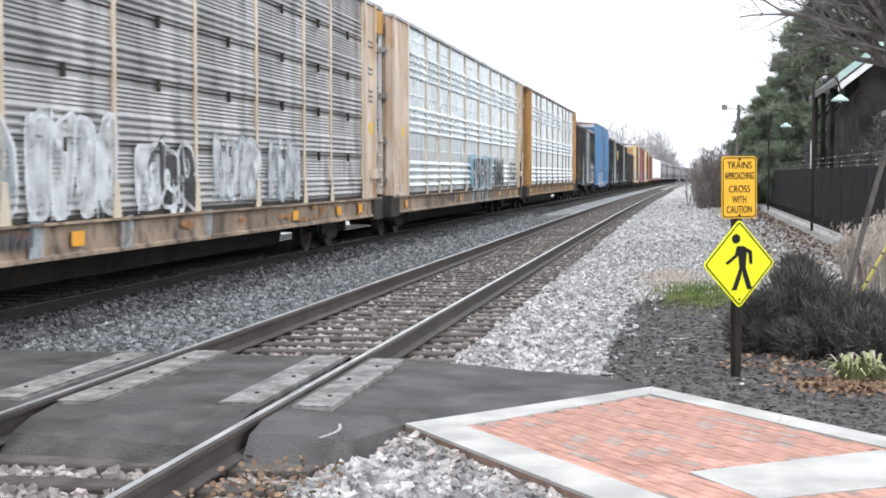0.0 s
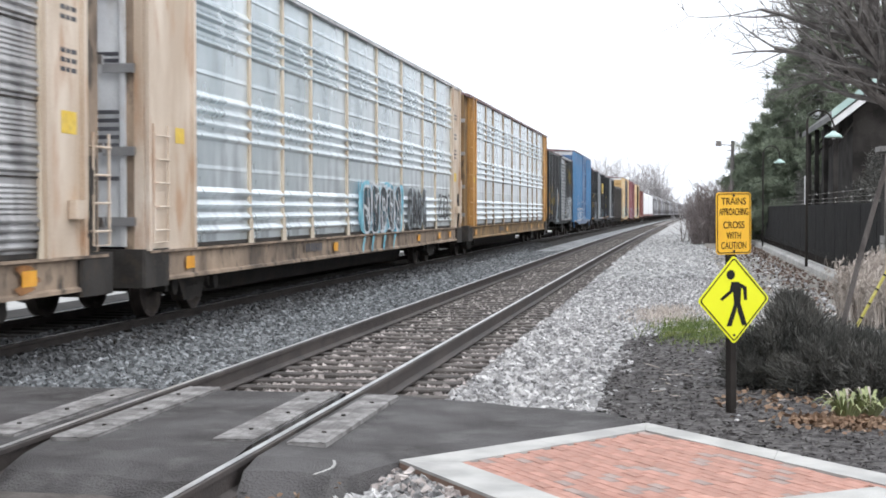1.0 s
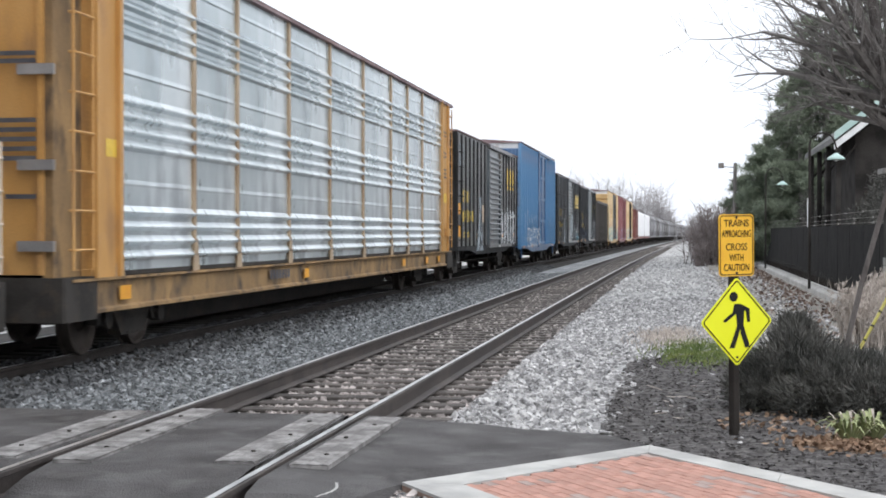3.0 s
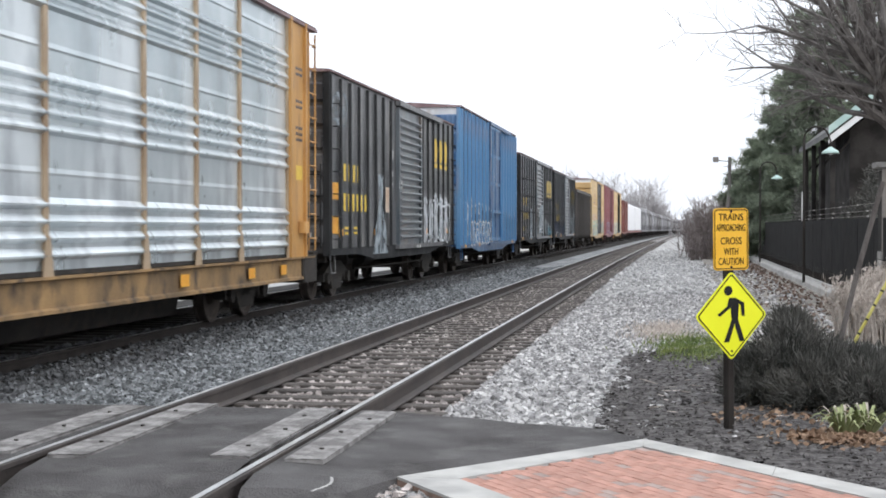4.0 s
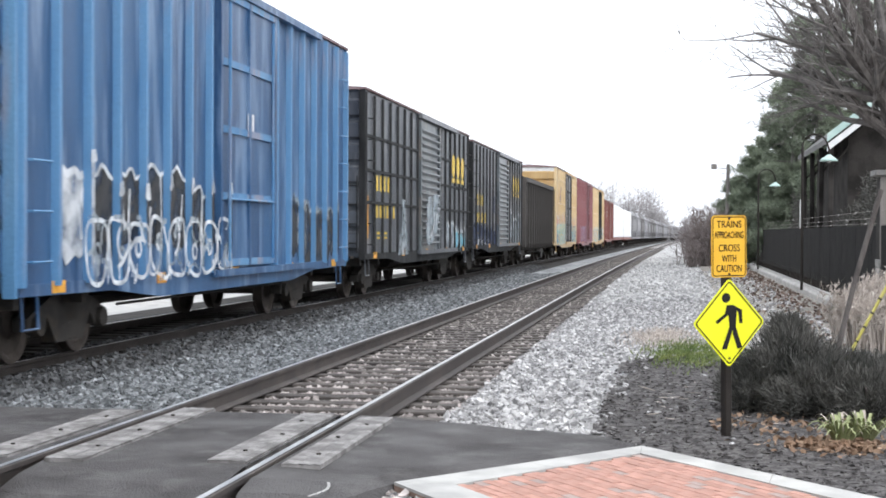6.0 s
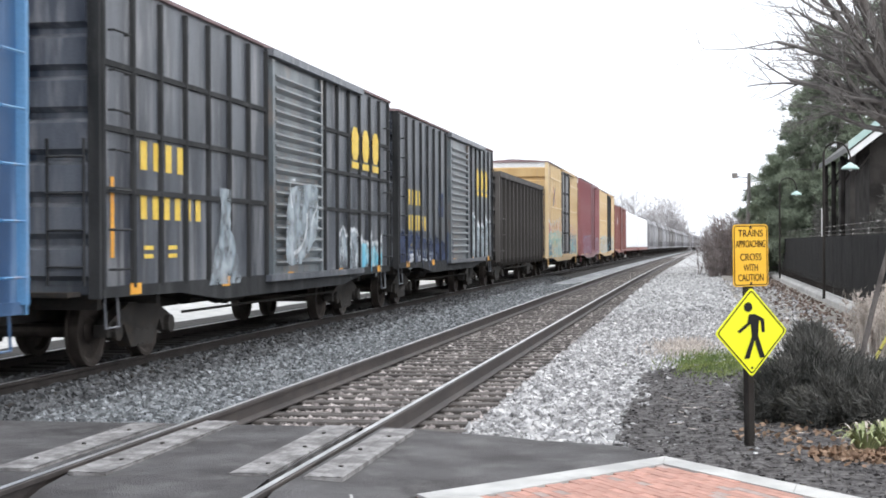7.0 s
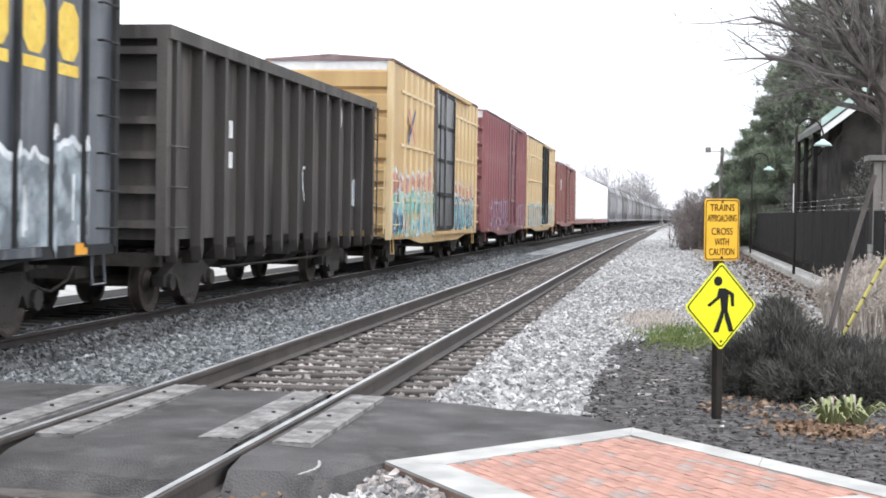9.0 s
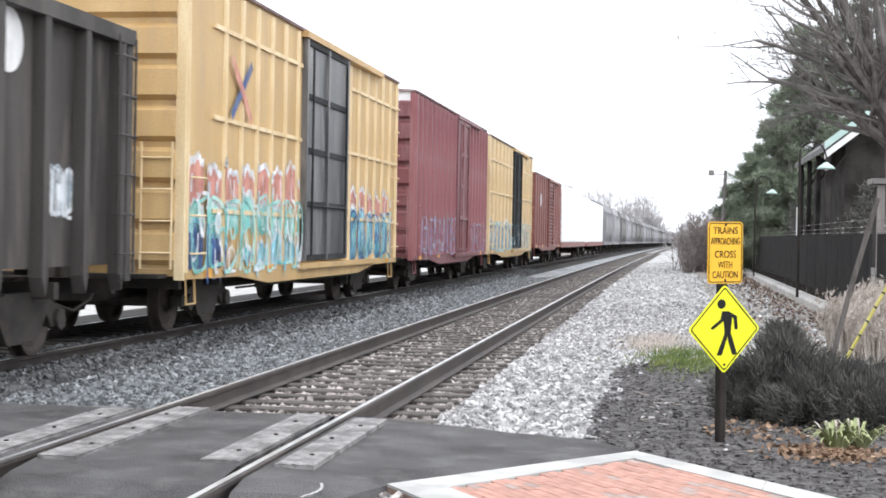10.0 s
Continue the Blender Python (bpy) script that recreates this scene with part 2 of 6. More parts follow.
BARK = surface("grey_bark", (0.13, 0.12, 0.115), (0.22, 0.205, 0.195), 6, 0.9, bump=0.7, fine=40, streak=0.3)
TWIG = surface("brown_twigs", (0.16, 0.133, 0.127), (0.25, 0.215, 0.207), 4, 0.9, fine=30, rand=0.3)
NEEDLE = surface("pine_needles", (0.12, 0.15, 0.105), (0.25, 0.29, 0.21), 0.8, 0.75, fine=20, rand=0.45)
NEEDLE_DARK = surface("yew_needles", (0.075, 0.076, 0.07), (0.15, 0.146, 0.134), 3, 0.95, fine=20, rand=0.5)
GRASS = surface("green_grass", (0.1, 0.15, 0.04), (0.2, 0.24, 0.07), 3, 0.8, fine=20, rand=0.4)
LILY = surface("pale_green_blades", (0.17, 0.2, 0.085), (0.36, 0.385, 0.2), 5, 0.65, fine=30, rand=0.35)
STRAW = surface("dry_straw_grass", (0.38, 0.33, 0.29), (0.56, 0.5, 0.45), 4, 0.85, fine=30, rand=0.3)
LEAF_OLD = surface("rotting_leaves", (0.13, 0.085, 0.07), (0.24, 0.18, 0.15), 6, 0.9, fine=30, rand=0.5)
LIMB = surface("dark_limb_bark", (0.075, 0.066, 0.062), (0.15, 0.135, 0.128), 6, 0.9, bump=0.7, fine=40, streak=0.3)
LEAF = surface("dead_leaves", (0.2, 0.12, 0.075), (0.36, 0.25, 0.17), 6, 0.8, fine=30, rand=0.5)
WHITE_PAINT = surface("white_trim_paint", (0.72, 0.73, 0.73), (0.8, 0.8, 0.8), 3, 0.55, fine=60)
GREEN_PAINT = surface("pale_green_enamel", (0.4, 0.55, 0.52), (0.5, 0.64, 0.6), 3, 0.45, fine=60)
# Station brown, darkened in colour for the shade of trees and roof.
DARK_WALL = surface("shade_dark_brown", (0.022, 0.02, 0.019), (0.052, 0.048, 0.045), 1.5, 0.98, fine=20)
SHINGLE = surface("roof_shingles", (0.09, 0.09, 0.09), (0.15, 0.15, 0.145), 4, 0.9, fine=20)
FIELDSTONE = surface("stacked_fieldstone", (0.17, 0.165, 0.16), (0.28, 0.27, 0.255), 5, 0.9, fine=30, rand=0.4)
KERB = surface("grey_kerb_stone", (0.35, 0.34, 0.33), (0.5, 0.49, 0.47), 4, 0.9, fine=40, rand=0.2)
GALV_POLE = surface("weathered_pole", (0.17, 0.155, 0.145), (0.26, 0.24, 0.225), 3, 0.8, fine=50, streak=0.2)
YELLOW_PLASTIC = surface("yellow_guy_guard", (0.5, 0.45, 0.1), (0.62, 0.56, 0.18), 4, 0.5, fine=50)
SILL_TAN = surface("grimy_tan_sill", (0.11, 0.082, 0.062), (0.44, 0.33, 0.24), 1.7, 0.78, fine=40, c3=(0.05, 0.04, 0.032), streak=0.6, spread=0.2, amount=0.9)
POST_BLACK = surface("sooty_black_posts", (0.016, 0.017, 0.018), (0.036, 0.037, 0.039), 1.5, 0.75, fine=40, c3=(0.08, 0.08, 0.08), streak=0.3, amount=0.4)
LOUVRE = surface("weathered_louvre_steel", (0.06, 0.075, 0.085), (0.21, 0.235, 0.25), 1.6, 0.33, fine=40, c3=(0.26, 0.18, 0.13), streak=0.3, spread=0.16, amount=0.6)
POST_YELLOW = surface("pale_yellow_posts", (0.62, 0.46, 0.25), (0.74, 0.6, 0.38), 1.5, 0.5, fine=40, c3=(0.5, 0.36, 0.2), streak=0.3, amount=0.5)
POST_BLUE = surface("chalky_blue_posts", (0.055, 0.19, 0.39), (0.14, 0.3, 0.49), 1.5, 0.5, fine=40, c3=(0.3, 0.25, 0.27), streak=0.15, amount=0.7)
POST_MAROON = surface("chalky_maroon_posts", (0.24, 0.08, 0.09), (0.33, 0.145, 0.15), 1.5, 0.5, fine=40, c3=(0.35, 0.22, 0.22), streak=0.2, amount=0.6)
SCREEN = surface("black_fence_screen", (0.009, 0.009, 0.009), (0.02, 0.019, 0.019), 2, 0.98, fine=60)
for m in (SCREEN, DARK_WALL, POST, EARTH, MULCH, NEEDLE_DARK, SIGN_BLACK, LIMB, CAR_BROWN, STONE_TRAIN_SHADE):
    m.node_tree.nodes["Principled BSDF"].inputs["Specular IOR Level"].default_value = 0.15
SILL_OCHRE = surface("grimy_ochre_sill", (0.13, 0.085, 0.045), (0.4, 0.25, 0.11), 1.4, 0.78, fine=40, c3=(0.06, 0.045, 0.035), streak=0.6, spread=0.2, amount=0.9)
PALE_TAN = surface("pale_tan_post_paint", (0.52, 0.44, 0.34), (0.66, 0.58, 0.47), 1.5, 0.6, fine=50, c3=(0.36, 0.22, 0.12), streak=0.4, amount=0.5)
BROWN_POST = surface("brownish_post_paint", (0.3, 0.21, 0.13), (0.46, 0.36, 0.25), 1.5, 0.6, fine=50, c3=(0.2, 0.12, 0.07), streak=0.4, amount=0.6)
# Far-track ties and rails, darkened in colour for the shade under the train.
TIE_DARK = surface("sooty_shaded_tie", (0.02, 0.018, 0.016), (0.04, 0.036, 0.033), 4, 0.95, bump=0.4, fine=40)
RAIL_DARK = surface("sooty_shaded_rail", (0.028, 0.024, 0.022), (0.05, 0.043, 0.04), 3, 0.7, 0.2, fine=50)
# Shadow gaps between the ties are put into this bed's dark colour.
TRACK_BED = surface("shadowed_track_bed", (0.03, 0.026, 0.024), (0.06, 0.053, 0.049), 2.5, 0.95, bump=0.8, fine=30)
# Distance haze is put into the pale grey of these twigs.
FAR_TWIG = surface("haze_paled_twigs", (0.3, 0.285, 0.29), (0.4, 0.385, 0.39), 0.5, 0.9, fine=10, rand=0.2)
STONE_PALE = surface("pale_stone", (0.33, 0.33, 0.33), (0.52, 0.515, 0.51), 6, 0.9, fine=30, rand=0.6)
# Low gloss on sooty car parts and on the shade-darkened far track.
for sooty in (POST_BLACK, IRON, WHEEL, RAIL_DARK, TIE_DARK, EARTH):
    sooty.node_tree.nodes["Principled BSDF"].inputs["Specular IOR Level"].default_value = 0.2


# ---- mesh tools ----
class Geo:
    """Gathers vertices and faces of one mesh."""

    def __init__(self):
        self.v, self.f = [], []

    def add(self, verts, faces):
        k = len(self.v)
        self.v += [tuple(p) for p in verts]
        self.f += [tuple(i + k for i in q) for q in faces]
        return self

    def box(self, x0, x1, y0, y1, z0, z1, c=0.0):
        """A box; c rounds off its four long upright edges."""
        if c:
            ring = [(x0 + c, y0), (x1 - c, y0), (x1, y0 + c), (x1, y1 - c), (x1 - c, y1), (x0 + c, y1), (x0, y1 - c), (x0, y0 + c)]
            return self.add([(x, y, z) for z in (z0, z1) for x, y in ring],
                            [(i, (i + 1) % 8, (i + 1) % 8 + 8, i + 8) for i in range(8)] + [tuple(range(7, -1, -1)), tuple(range(8, 16))])
        return self.add([(x, y, z) for z in (z0, z1) for y in (y0, y1) for x in (x0, x1)],
                        [(0, 2, 3, 1), (4, 5, 7, 6), (0, 1, 5, 4), (2, 6, 7, 3), (0, 4, 6, 2), (1, 3, 7, 5)])

    def along(self, ring, ends, axis="y"):
        """A closed outline of (a, z) points swept along y, or of (a, z) in (y, z) swept along x, or of (x, y) swept along z."""
        n = len(ring)
        put = {"y": lambda a, z, e: (a, e, z), "x": lambda a, z, e: (e, a, z), "z": lambda a, z, e: (a, z, e)}[axis]
        self.add([put(a, z, e) for e in ends for a, z in ring],
                 [(i, (i + 1) % n, (i + 1) % n + n, i + n) for i in range(n)] + [tuple(range(n - 1, -1, -1)), tuple(range(n, 2 * n))])
        return self

    def strip(self, line, ends):
        """An open line of (x, z) points swept along y."""
        n = len(line)
        return self.add([(x, e, z) for e in ends for x, z in line], [(i, i + 1, i + 1 + n, i + n) for i in range(n - 1)])

    def tube(self, pts, radii, n=6):
        """A round bar along pts."""
        pts = [Vector(p) for p in pts]
        if not isinstance(radii, (list, tuple)):
            radii = [radii] * len(pts)
        rings = []
        for i, p in enumerate(pts):
            d = (pts[min(i + 1, len(pts) - 1)] - pts[max(i - 1, 0)]).normalized()
            u = d.cross(Vector((0, 0, 1)) if abs(d.z) < 0.9 else Vector((1, 0, 0))).normalized()
            w = d.cross(u)
            rings += [p + radii[i] * (math.cos(2 * math.pi * j / n) * u + math.sin(2 * math.pi * j / n) * w) for j in range(n)]
        faces = [(i * n + j, i * n + (j + 1) % n, (i + 1) * n + (j + 1) % n, (i + 1) * n + j) for i in range(len(pts) - 1) for j in range(n)]
        return self.add(rings, faces + [tuple(range(n - 1, -1, -1)), tuple(range(len(rings) - n, len(rings)))])

    def mesh(self, name, mat, weld=False):
        me = bpy.data.meshes.new(name)
        me.from_pydata(self.v, [], self.f)
        me.materials.append(mat)
        if weld:
            b = bmesh.new()
            b.from_mesh(me)
            bmesh.ops.remove_doubles(b, verts=b.verts, dist=0.002)
            b.to_mesh(me)
            b.free()
        me.update()
        return me


def part(name, geo, mat, parent, label=""):
    ob = new(name, geo if isinstance(geo, bpy.types.Mesh) else geo.mesh(name, mat))
    ob.parent = parent
    return tagged(ob, label)


def thing(name, label, category, m=None, group="", kind=""):
    ob = tagged(new(name), label, category, group, kind)
    if m is not None:
        ob.matrix_world = m
    return ob


def single(name, geo, mat, label, category, kind="", group=""):
    return tagged(new(name, geo.mesh(name, mat, kind == "structure")), label, category, group, kind)


def smooth_all(ob):
    for p in ob.data.polygons:
        p.use_smooth = True
    return ob


rnd = random.Random(7)
NEAR, FAR = -3.315, -7.9   # centre lines of the two tracks
GAUGE = 0.775              # half the distance between rail centres


def dip(y):
    """The line falls gently away in the distance."""
    return -0.0025 * 12 * math.log1p(math.exp(min((y - 62) / 12, 80)))


def bend(y):
    """Sideways drift of the line on its wide curve."""
    return max(y - 20, 0) ** 2 / 42000


# ---- ground ----
PROFILE = [(-400, -0.9), (-60, -0.6), (-13, -0.45), (-12.5, -0.45), (-10.4, -0.42), (-9.6, -0.13), (-6.65, -0.13), (-6.1, -0.24), (-5.6, -0.3), (-5.2, -0.28), (-4.75, -0.215),
           (-1.9, -0.215), (-1.2, -0.2), (-0.5, -0.155), (0.2, -0.13), (3.0, -0.12), (3.6, 0.1), (30, 0.1), (400, 0.4)]


def ground_z(x, y):
    return float(np.interp(x - bend(y), [p[0] for p in PROFILE], [p[1] for p in PROFILE])) + dip(y)


def build_ground():
    xs = sorted({p[0] for p in PROFILE} | {round(-13 + 0.5 * i, 2) for i in range(36)} | {8, 14, 60, 120, -30, -100})
    ys = [-60, -20, 0, 4] + [6 + 2 * i for i in range(20)] + [50 + 8 * i for i in range(20)] + [240, 300, 400, 550, 700, 900, 1300]
    g = Geo()
    g.add([(x + bend(y), y, ground_z(x + bend(y), y)) for y in ys for x in xs],
          [(j * len(xs) + i, j * len(xs) + i + 1, (j + 1) * len(xs) + i + 1, (j + 1) * len(xs) + i) for j in range(len(ys) - 1) for i in range(len(xs) - 1)])
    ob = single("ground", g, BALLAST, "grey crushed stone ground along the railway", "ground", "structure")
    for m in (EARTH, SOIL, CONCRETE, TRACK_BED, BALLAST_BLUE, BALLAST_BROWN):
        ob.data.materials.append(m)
    for p in ob.data.polygons:
        x, y, _ = p.center
        x -= bend(y)
        # The strip under the train gets the shade-darkened bed.
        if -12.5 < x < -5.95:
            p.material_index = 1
        elif x < -12.5:
            p.material_index = 3 if y < 150 and x > -60 else 2
        # Between the near ties: the bed coloured for their shadow gaps.
        elif -4.6 < x < -2.0 and y < 22:
            p.material_index = 4
        elif -5.95 < x < -4.6:
            p.material_index = 5
        elif -4.6 < x < -2.0:
            p.material_index = 6
        elif x > 0.9:
            p.material_index = 2
    return ob


build_ground()


def scatter_stones(name, label, mat, spots, size):
    """Angular stones lying on the ground."""
    base = np.array([(-1, -1, -1), (1, -1, -1), (1, 1, -1), (-1, 1, -1), (-1, -1, 1), (1, -1, 1), (1, 1, 1), (-1, 1, 1)], float)
    quads = np.array([(0, 3, 2, 1), (4, 5, 6, 7), (0, 1, 5, 4), (1, 2, 6, 5), (2, 3, 7, 6), (3, 0, 4, 7)])
    rs = np.random.RandomState(len(spots))
    n = len(spots)
    v = base[None] * (1 + rs.uniform(-0.45, 0.45, (n, 8, 3)))
    v *= (size * rs.uniform(0.55, 1.25, (n, 1, 1))) * rs.uniform(0.6, 1.2, (n, 1, 3)) * 0.5
    q = rs.normal(size=(n, 4))
    q /= np.linalg.norm(q, axis=1, keepdims=True)
    w, x, y, z = q.T
    rot = np.array([[1 - 2 * (y * y + z * z), 2 * (x * y - z * w), 2 * (x * z + y * w)],
                    [2 * (x * y + z * w), 1 - 2 * (x * x + z * z), 2 * (y * z - x * w)],
                    [2 * (x * z - y * w), 2 * (y * z + x * w), 1 - 2 * (x * x + y * y)]]).transpose(2, 0, 1)
    v = np.einsum("nij,nkj->nki", rot, v) + np.asarray(spots)[:, None, :]
    f = (quads[None] + 8 * np.arange(n)[:, None, None]).reshape(-1, 4)
    me = bpy.data.meshes.new(name)
    me.from_pydata(v.reshape(-1, 3).tolist(), [], f.tolist())
    me.materials.append(mat)
    return tagged(new(name, me), label, "stones", kind="stuff")


def stone_spots(n, x0, x1, y0, y1, seed, keep=lambda x, y: True, lift=0.012, thin=2.0):
    """Spots on the ground, thicker near the viewer."""
    r = random.Random(seed)
    out = []
    while len(out) < n:
        x, y = r.uniform(x0, x1), y0 + (y1 - y0) * r.random() ** thin
        if keep(x, y):
            x += bend(y)
            out.append((x, y, ground_z(x, y) + r.uniform(-0.01, lift)))
    return out


# the pedestrian path: asphalt over the near track, then brick paving
PL, BC, BR, LOW = Vector((-1.70, 8.81)), Vector((-0.24, 10.64)), Vector((1.18, 8.79)), Vector((-0.40, 6.89))
PATH_NEAR, PATH_FAR = 7.95, 11.42


def on_path(x, y):
    if y < PATH_NEAR - 0.15 or y > PATH_FAR + 0.1:
        return False
    return x < -2.0 or (x < -0.3 and y > 8.0 + (x + 2.0) * 1.2)


def right_bed(x, y):
    edge = -0.66 + 0.012 * max(y - 17, 0) + 0.12 * math.sin(y * 1.7) + 0.22 * noise.noise((x * 1.5, y * 0.9, 2)) + 0.25 * abs((x * 7919 + y * 1047) % 1 - 0.5) ** 2
    mulch = x > edge and y < 18.5 and (x * 5303 + y * 7717) % 1 > 0.03
    plaza = x > -1.9 and y < 10.9 and x + 1.7 > (8.81 - y) * 0.66 - 0.1 and (x + 1.7) * 1.25 > (y - 8.81)
    return not mulch and not plaza and not on_path(x, y)


STONE_R = stone_spots(26000, -2.0, 0.6, 4.5, 40, 1, right_bed)
scatter_stones("ballast_stones", "loose pale grey ballast stones beside the track", STONE, STONE_R, 0.053)
STONE_F = stone_spots(9000, -2.0, 1.1, 34, 100, 6, lambda x, y: x < 0.5 + 0.012 * (y - 34), thin=1.3)
scatter_stones("ballast_stones", "pale grey ballast stones farther along the track", STONE_PALE, STONE_F, 0.1)
STONE_G = stone_spots(2600, 0.2, 2.6, 19, 60, 9, thin=1.6)
scatter_stones("ballast_stones", "sparse gravel on the worn ground beside the track", STONE, STONE_G, 0.06)
BANK = []
for _ in range(5500):
    q, out = rnd.random() * 1.5 - 0.05, abs(rnd.gauss(0, 0.32)) + 0.02
    p = PL + (LOW - PL) * q
    BANK.append((p.x - out * 0.83, p.y - out * 0.55, -0.135 - 0.2 * out + rnd.uniform(-0.04, 0.0)))
scatter_stones("ballast_stones", "pale ballast stones banked against the paving border", STONE, [p for i, p in enumerate(BANK) if i % 3], 0.037)
scatter_stones("ballast_stones", "brownish ballast stones banked against the paving border", STONE_BROWN, BANK[::3], 0.042)
STONE_L = stone_spots(23000, -6.25, -4.62, 9.0, 60, 2, lambda x, y: not on_path(x, y), thin=1.9)
scatter_stones("ballast_stones", "blue-grey ballast stones between the two tracks", STONE_BLUE, STONE_L, 0.06)
# Stones by the far rail, coloured for grime and the train's shade.
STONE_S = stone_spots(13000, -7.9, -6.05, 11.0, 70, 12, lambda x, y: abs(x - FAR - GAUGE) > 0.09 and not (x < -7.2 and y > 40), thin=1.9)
scatter_stones("ballast_stones", "grimy ballast stones with the train's shade in their colour, round the farther track", STONE_TRAIN_SHADE, STONE_S, 0.06)
STONE_M = stone_spots(24000, -4.5, -1.95, 3.8, 85, 3, lambda x, y: not on_path(x, y) and abs(abs(x - NEAR) - GAUGE) > 0.1 and (abs((y - 3.6 + 0.265) % 0.53 - 0.265) > 0.125 or (x * 7919 + y * 104729) % 1 < 0.13), lift=-0.004, thin=1.5)
scatter_stones("ballast_stones", "brownish ballast stones between the ties", STONE_BROWN, [(a, b, c - 0.005) for a, b, c in STONE_M], 0.052)


# ---- tracks ----
def rail_outline():
    return [(-0.07, -0.175), (0.07, -0.175), (0.07, -0.16), (0.012, -0.14), (0.012, -0.045), (0.036, -0.035), (0.036, -0.006), (0.03, 0.0),
            (-0.03, 0.0), (-0.036, -0.006), (-0.036, -0.035), (-0.012, -0.045), (-0.012, -0.14), (-0.07, -0.16)]


def build_track(name, cx, label):
    t = thing(name, label, "railroad track", kind="structure")
    stops = [-20, 20] + [38 + 12 * i for i in range(19)] + [280, 330, 390, 450, 520, 600, 700, 820]
    for side in (-1, 1):
        g, h = Geo(), Geo()
        for a, b in zip(stops, stops[1:]):
            ring = rail_outline()
            g.add([(cx + side * GAUGE + x + bend(e), e, z + dip(e)) for e in (a, b) for x, z in ring], [(i, (i + 1) % 14, (i + 1) % 14 + 14, i + 14) for i in range(14)])
            h.add([(cx + side * GAUGE + x + bend(e), e, 0.004 + dip(e)) for e in (a, b) for x in (-0.021, 0.021)], [(0, 1, 3, 2)])
        # Rails under the train take the shade-darkened copy.
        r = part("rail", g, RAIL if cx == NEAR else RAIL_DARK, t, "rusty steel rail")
        part("running_surface", h, RAIL_TOP, r, "polished rail head")
    return t


near_track = build_track("railroad_track", NEAR, "empty railroad track on weathered wooden ties")
far_track = build_track("railroad_track", FAR, "railroad track under the passing freight train")


# ---- crossing: asphalt, planks ----
def build_crossing():
    g = Geo()
    top = -0.015
    # slabs between and beside the rails, with worn rounded near ends
    def slab(x0, x1):
        n = 6
        for i in range(n):
            xa, xb = x0 + (x1 - x0) * i / n, x0 + (x1 - x0) * (i + 1) / n
            wa, wb = (PATH_NEAR + 0.09 * math.sin(3.1 * q + 1) + 0.05 * math.sin(9 * q) for q in (xa, xb))
            rows = []
            for q, w in ((xa, wa), (xb, wb)):
                rows.append([(q, w - 0.1, -0.24), (q, w, -0.18), (q, w + 0.14, -0.1), (q, w + 0.4, top - 0.035), (q, w + 0.85, top), (q, PATH_FAR, top), (q, PATH_FAR + 0.07, -0.21)])
            g.add(rows[0] + rows[1], [(j, j + 7, j + 8, j + 1) for j in range(6)])
    slab(NEAR - 1.6 - 1.2, NEAR - GAUGE - 0.06)
    single("asphalt_crossing", g, ASPHALT, "dark asphalt beyond the farther rail of the crossing", "crossing", "structure")
    g = Geo()
    slab(NEAR - GAUGE + 0.1, NEAR + GAUGE - 0.1)
    ob = single("asphalt_crossing", g, ASPHALT, "worn dark asphalt pedestrian crossing over the track", "crossing", "structure")
    # the apron between the near rail and the brick paving
    a = Geo()
    xs = [NEAR + GAUGE + 0.06 + 0.1 * i for i in range(23)] + [-0.24]
    rows = []
    for x in xs:
        lo = PATH_NEAR + 0.1 + 0.06 * math.sin(8 * x) if x < -1.9 else 8.81 + (x - PL.x) * (BC.y - PL.y) / (BC.x - PL.x) - 0.05
        if -1.9 <= x < PL.x:
            lo = PATH_NEAR + 0.1 + (8.66 - PATH_NEAR) * (x + 1.9) / 0.2
        hi = max(float(np.interp(x, [-1.4, -0.62, -0.24], [PATH_FAR, 11.2, 10.66])) + 0.015 * math.sin(11 * x), lo + 0.03)
        z = -0.015 - 0.075 * min(max((x + 2.4) / 1.2, 0), 1)
        rows.append([(x, lo - 0.12, z - 0.2), (x, lo, z - 0.13), (x, min(lo + 0.12, hi), z - 0.04), (x, min(lo + 0.38, hi), z), (x, hi, z), (x, hi + 0.06, z - 0.15)])
    for p, q in zip(rows, rows[1:]):
        a.add(p + q, [(j, j + 6, j + 7, j + 1) for j in range(5)])
    single("asphalt_apron", a, ASPHALT, "dark asphalt apron between rail and brick paving", "pavement", "structure")
    # planks along the rails
    for x0, x1, y0, y1 in ((-4.5, -4.24, 8.87, 11.3), (-3.96, -3.7, 8.8, 11.5), (-2.92, -2.66, 8.9, 11.35), (-2.42, -2.17, 8.84, 11.2)):
        t = thing("crossing_plank", "weathered grey wooden crossing plank laid along the rail", "plank", group="crossing planks")
        p = Geo()
        n = 8
        line = [(x0 + (x1 - x0) * i / n, 0.004 + 0.003 * math.sin(i * 2.4 + x0)) for i in range(n + 1)]
        p.strip(line, (y0, (y0 + y1) / 2, y1)[::2])
        p.box(x0, x1, y0, y1, -0.16, 0.0)
        part("board", p, PLANK, t)
        for k in range(3):
            y = y0 + (y1 - y0) * (0.18 + 0.31 * k) + rnd.uniform(-0.05, 0.05)
            s = Geo()
            cxx = (x0 + x1) / 2 + rnd.uniform(-0.05, 0.05)
            s.tube([(cxx, y, 0.0), (cxx, y, 0.014)], 0.016, 8)
            part("spike", s, IRON, t, "dark spike head")
    # a scrap of white paint on the apron
    w = Geo()
    pts = [(-2.02 + 0.05 * math.sin(i * 0.5), 7.95 + 0.075 * i) for i in range(7)]
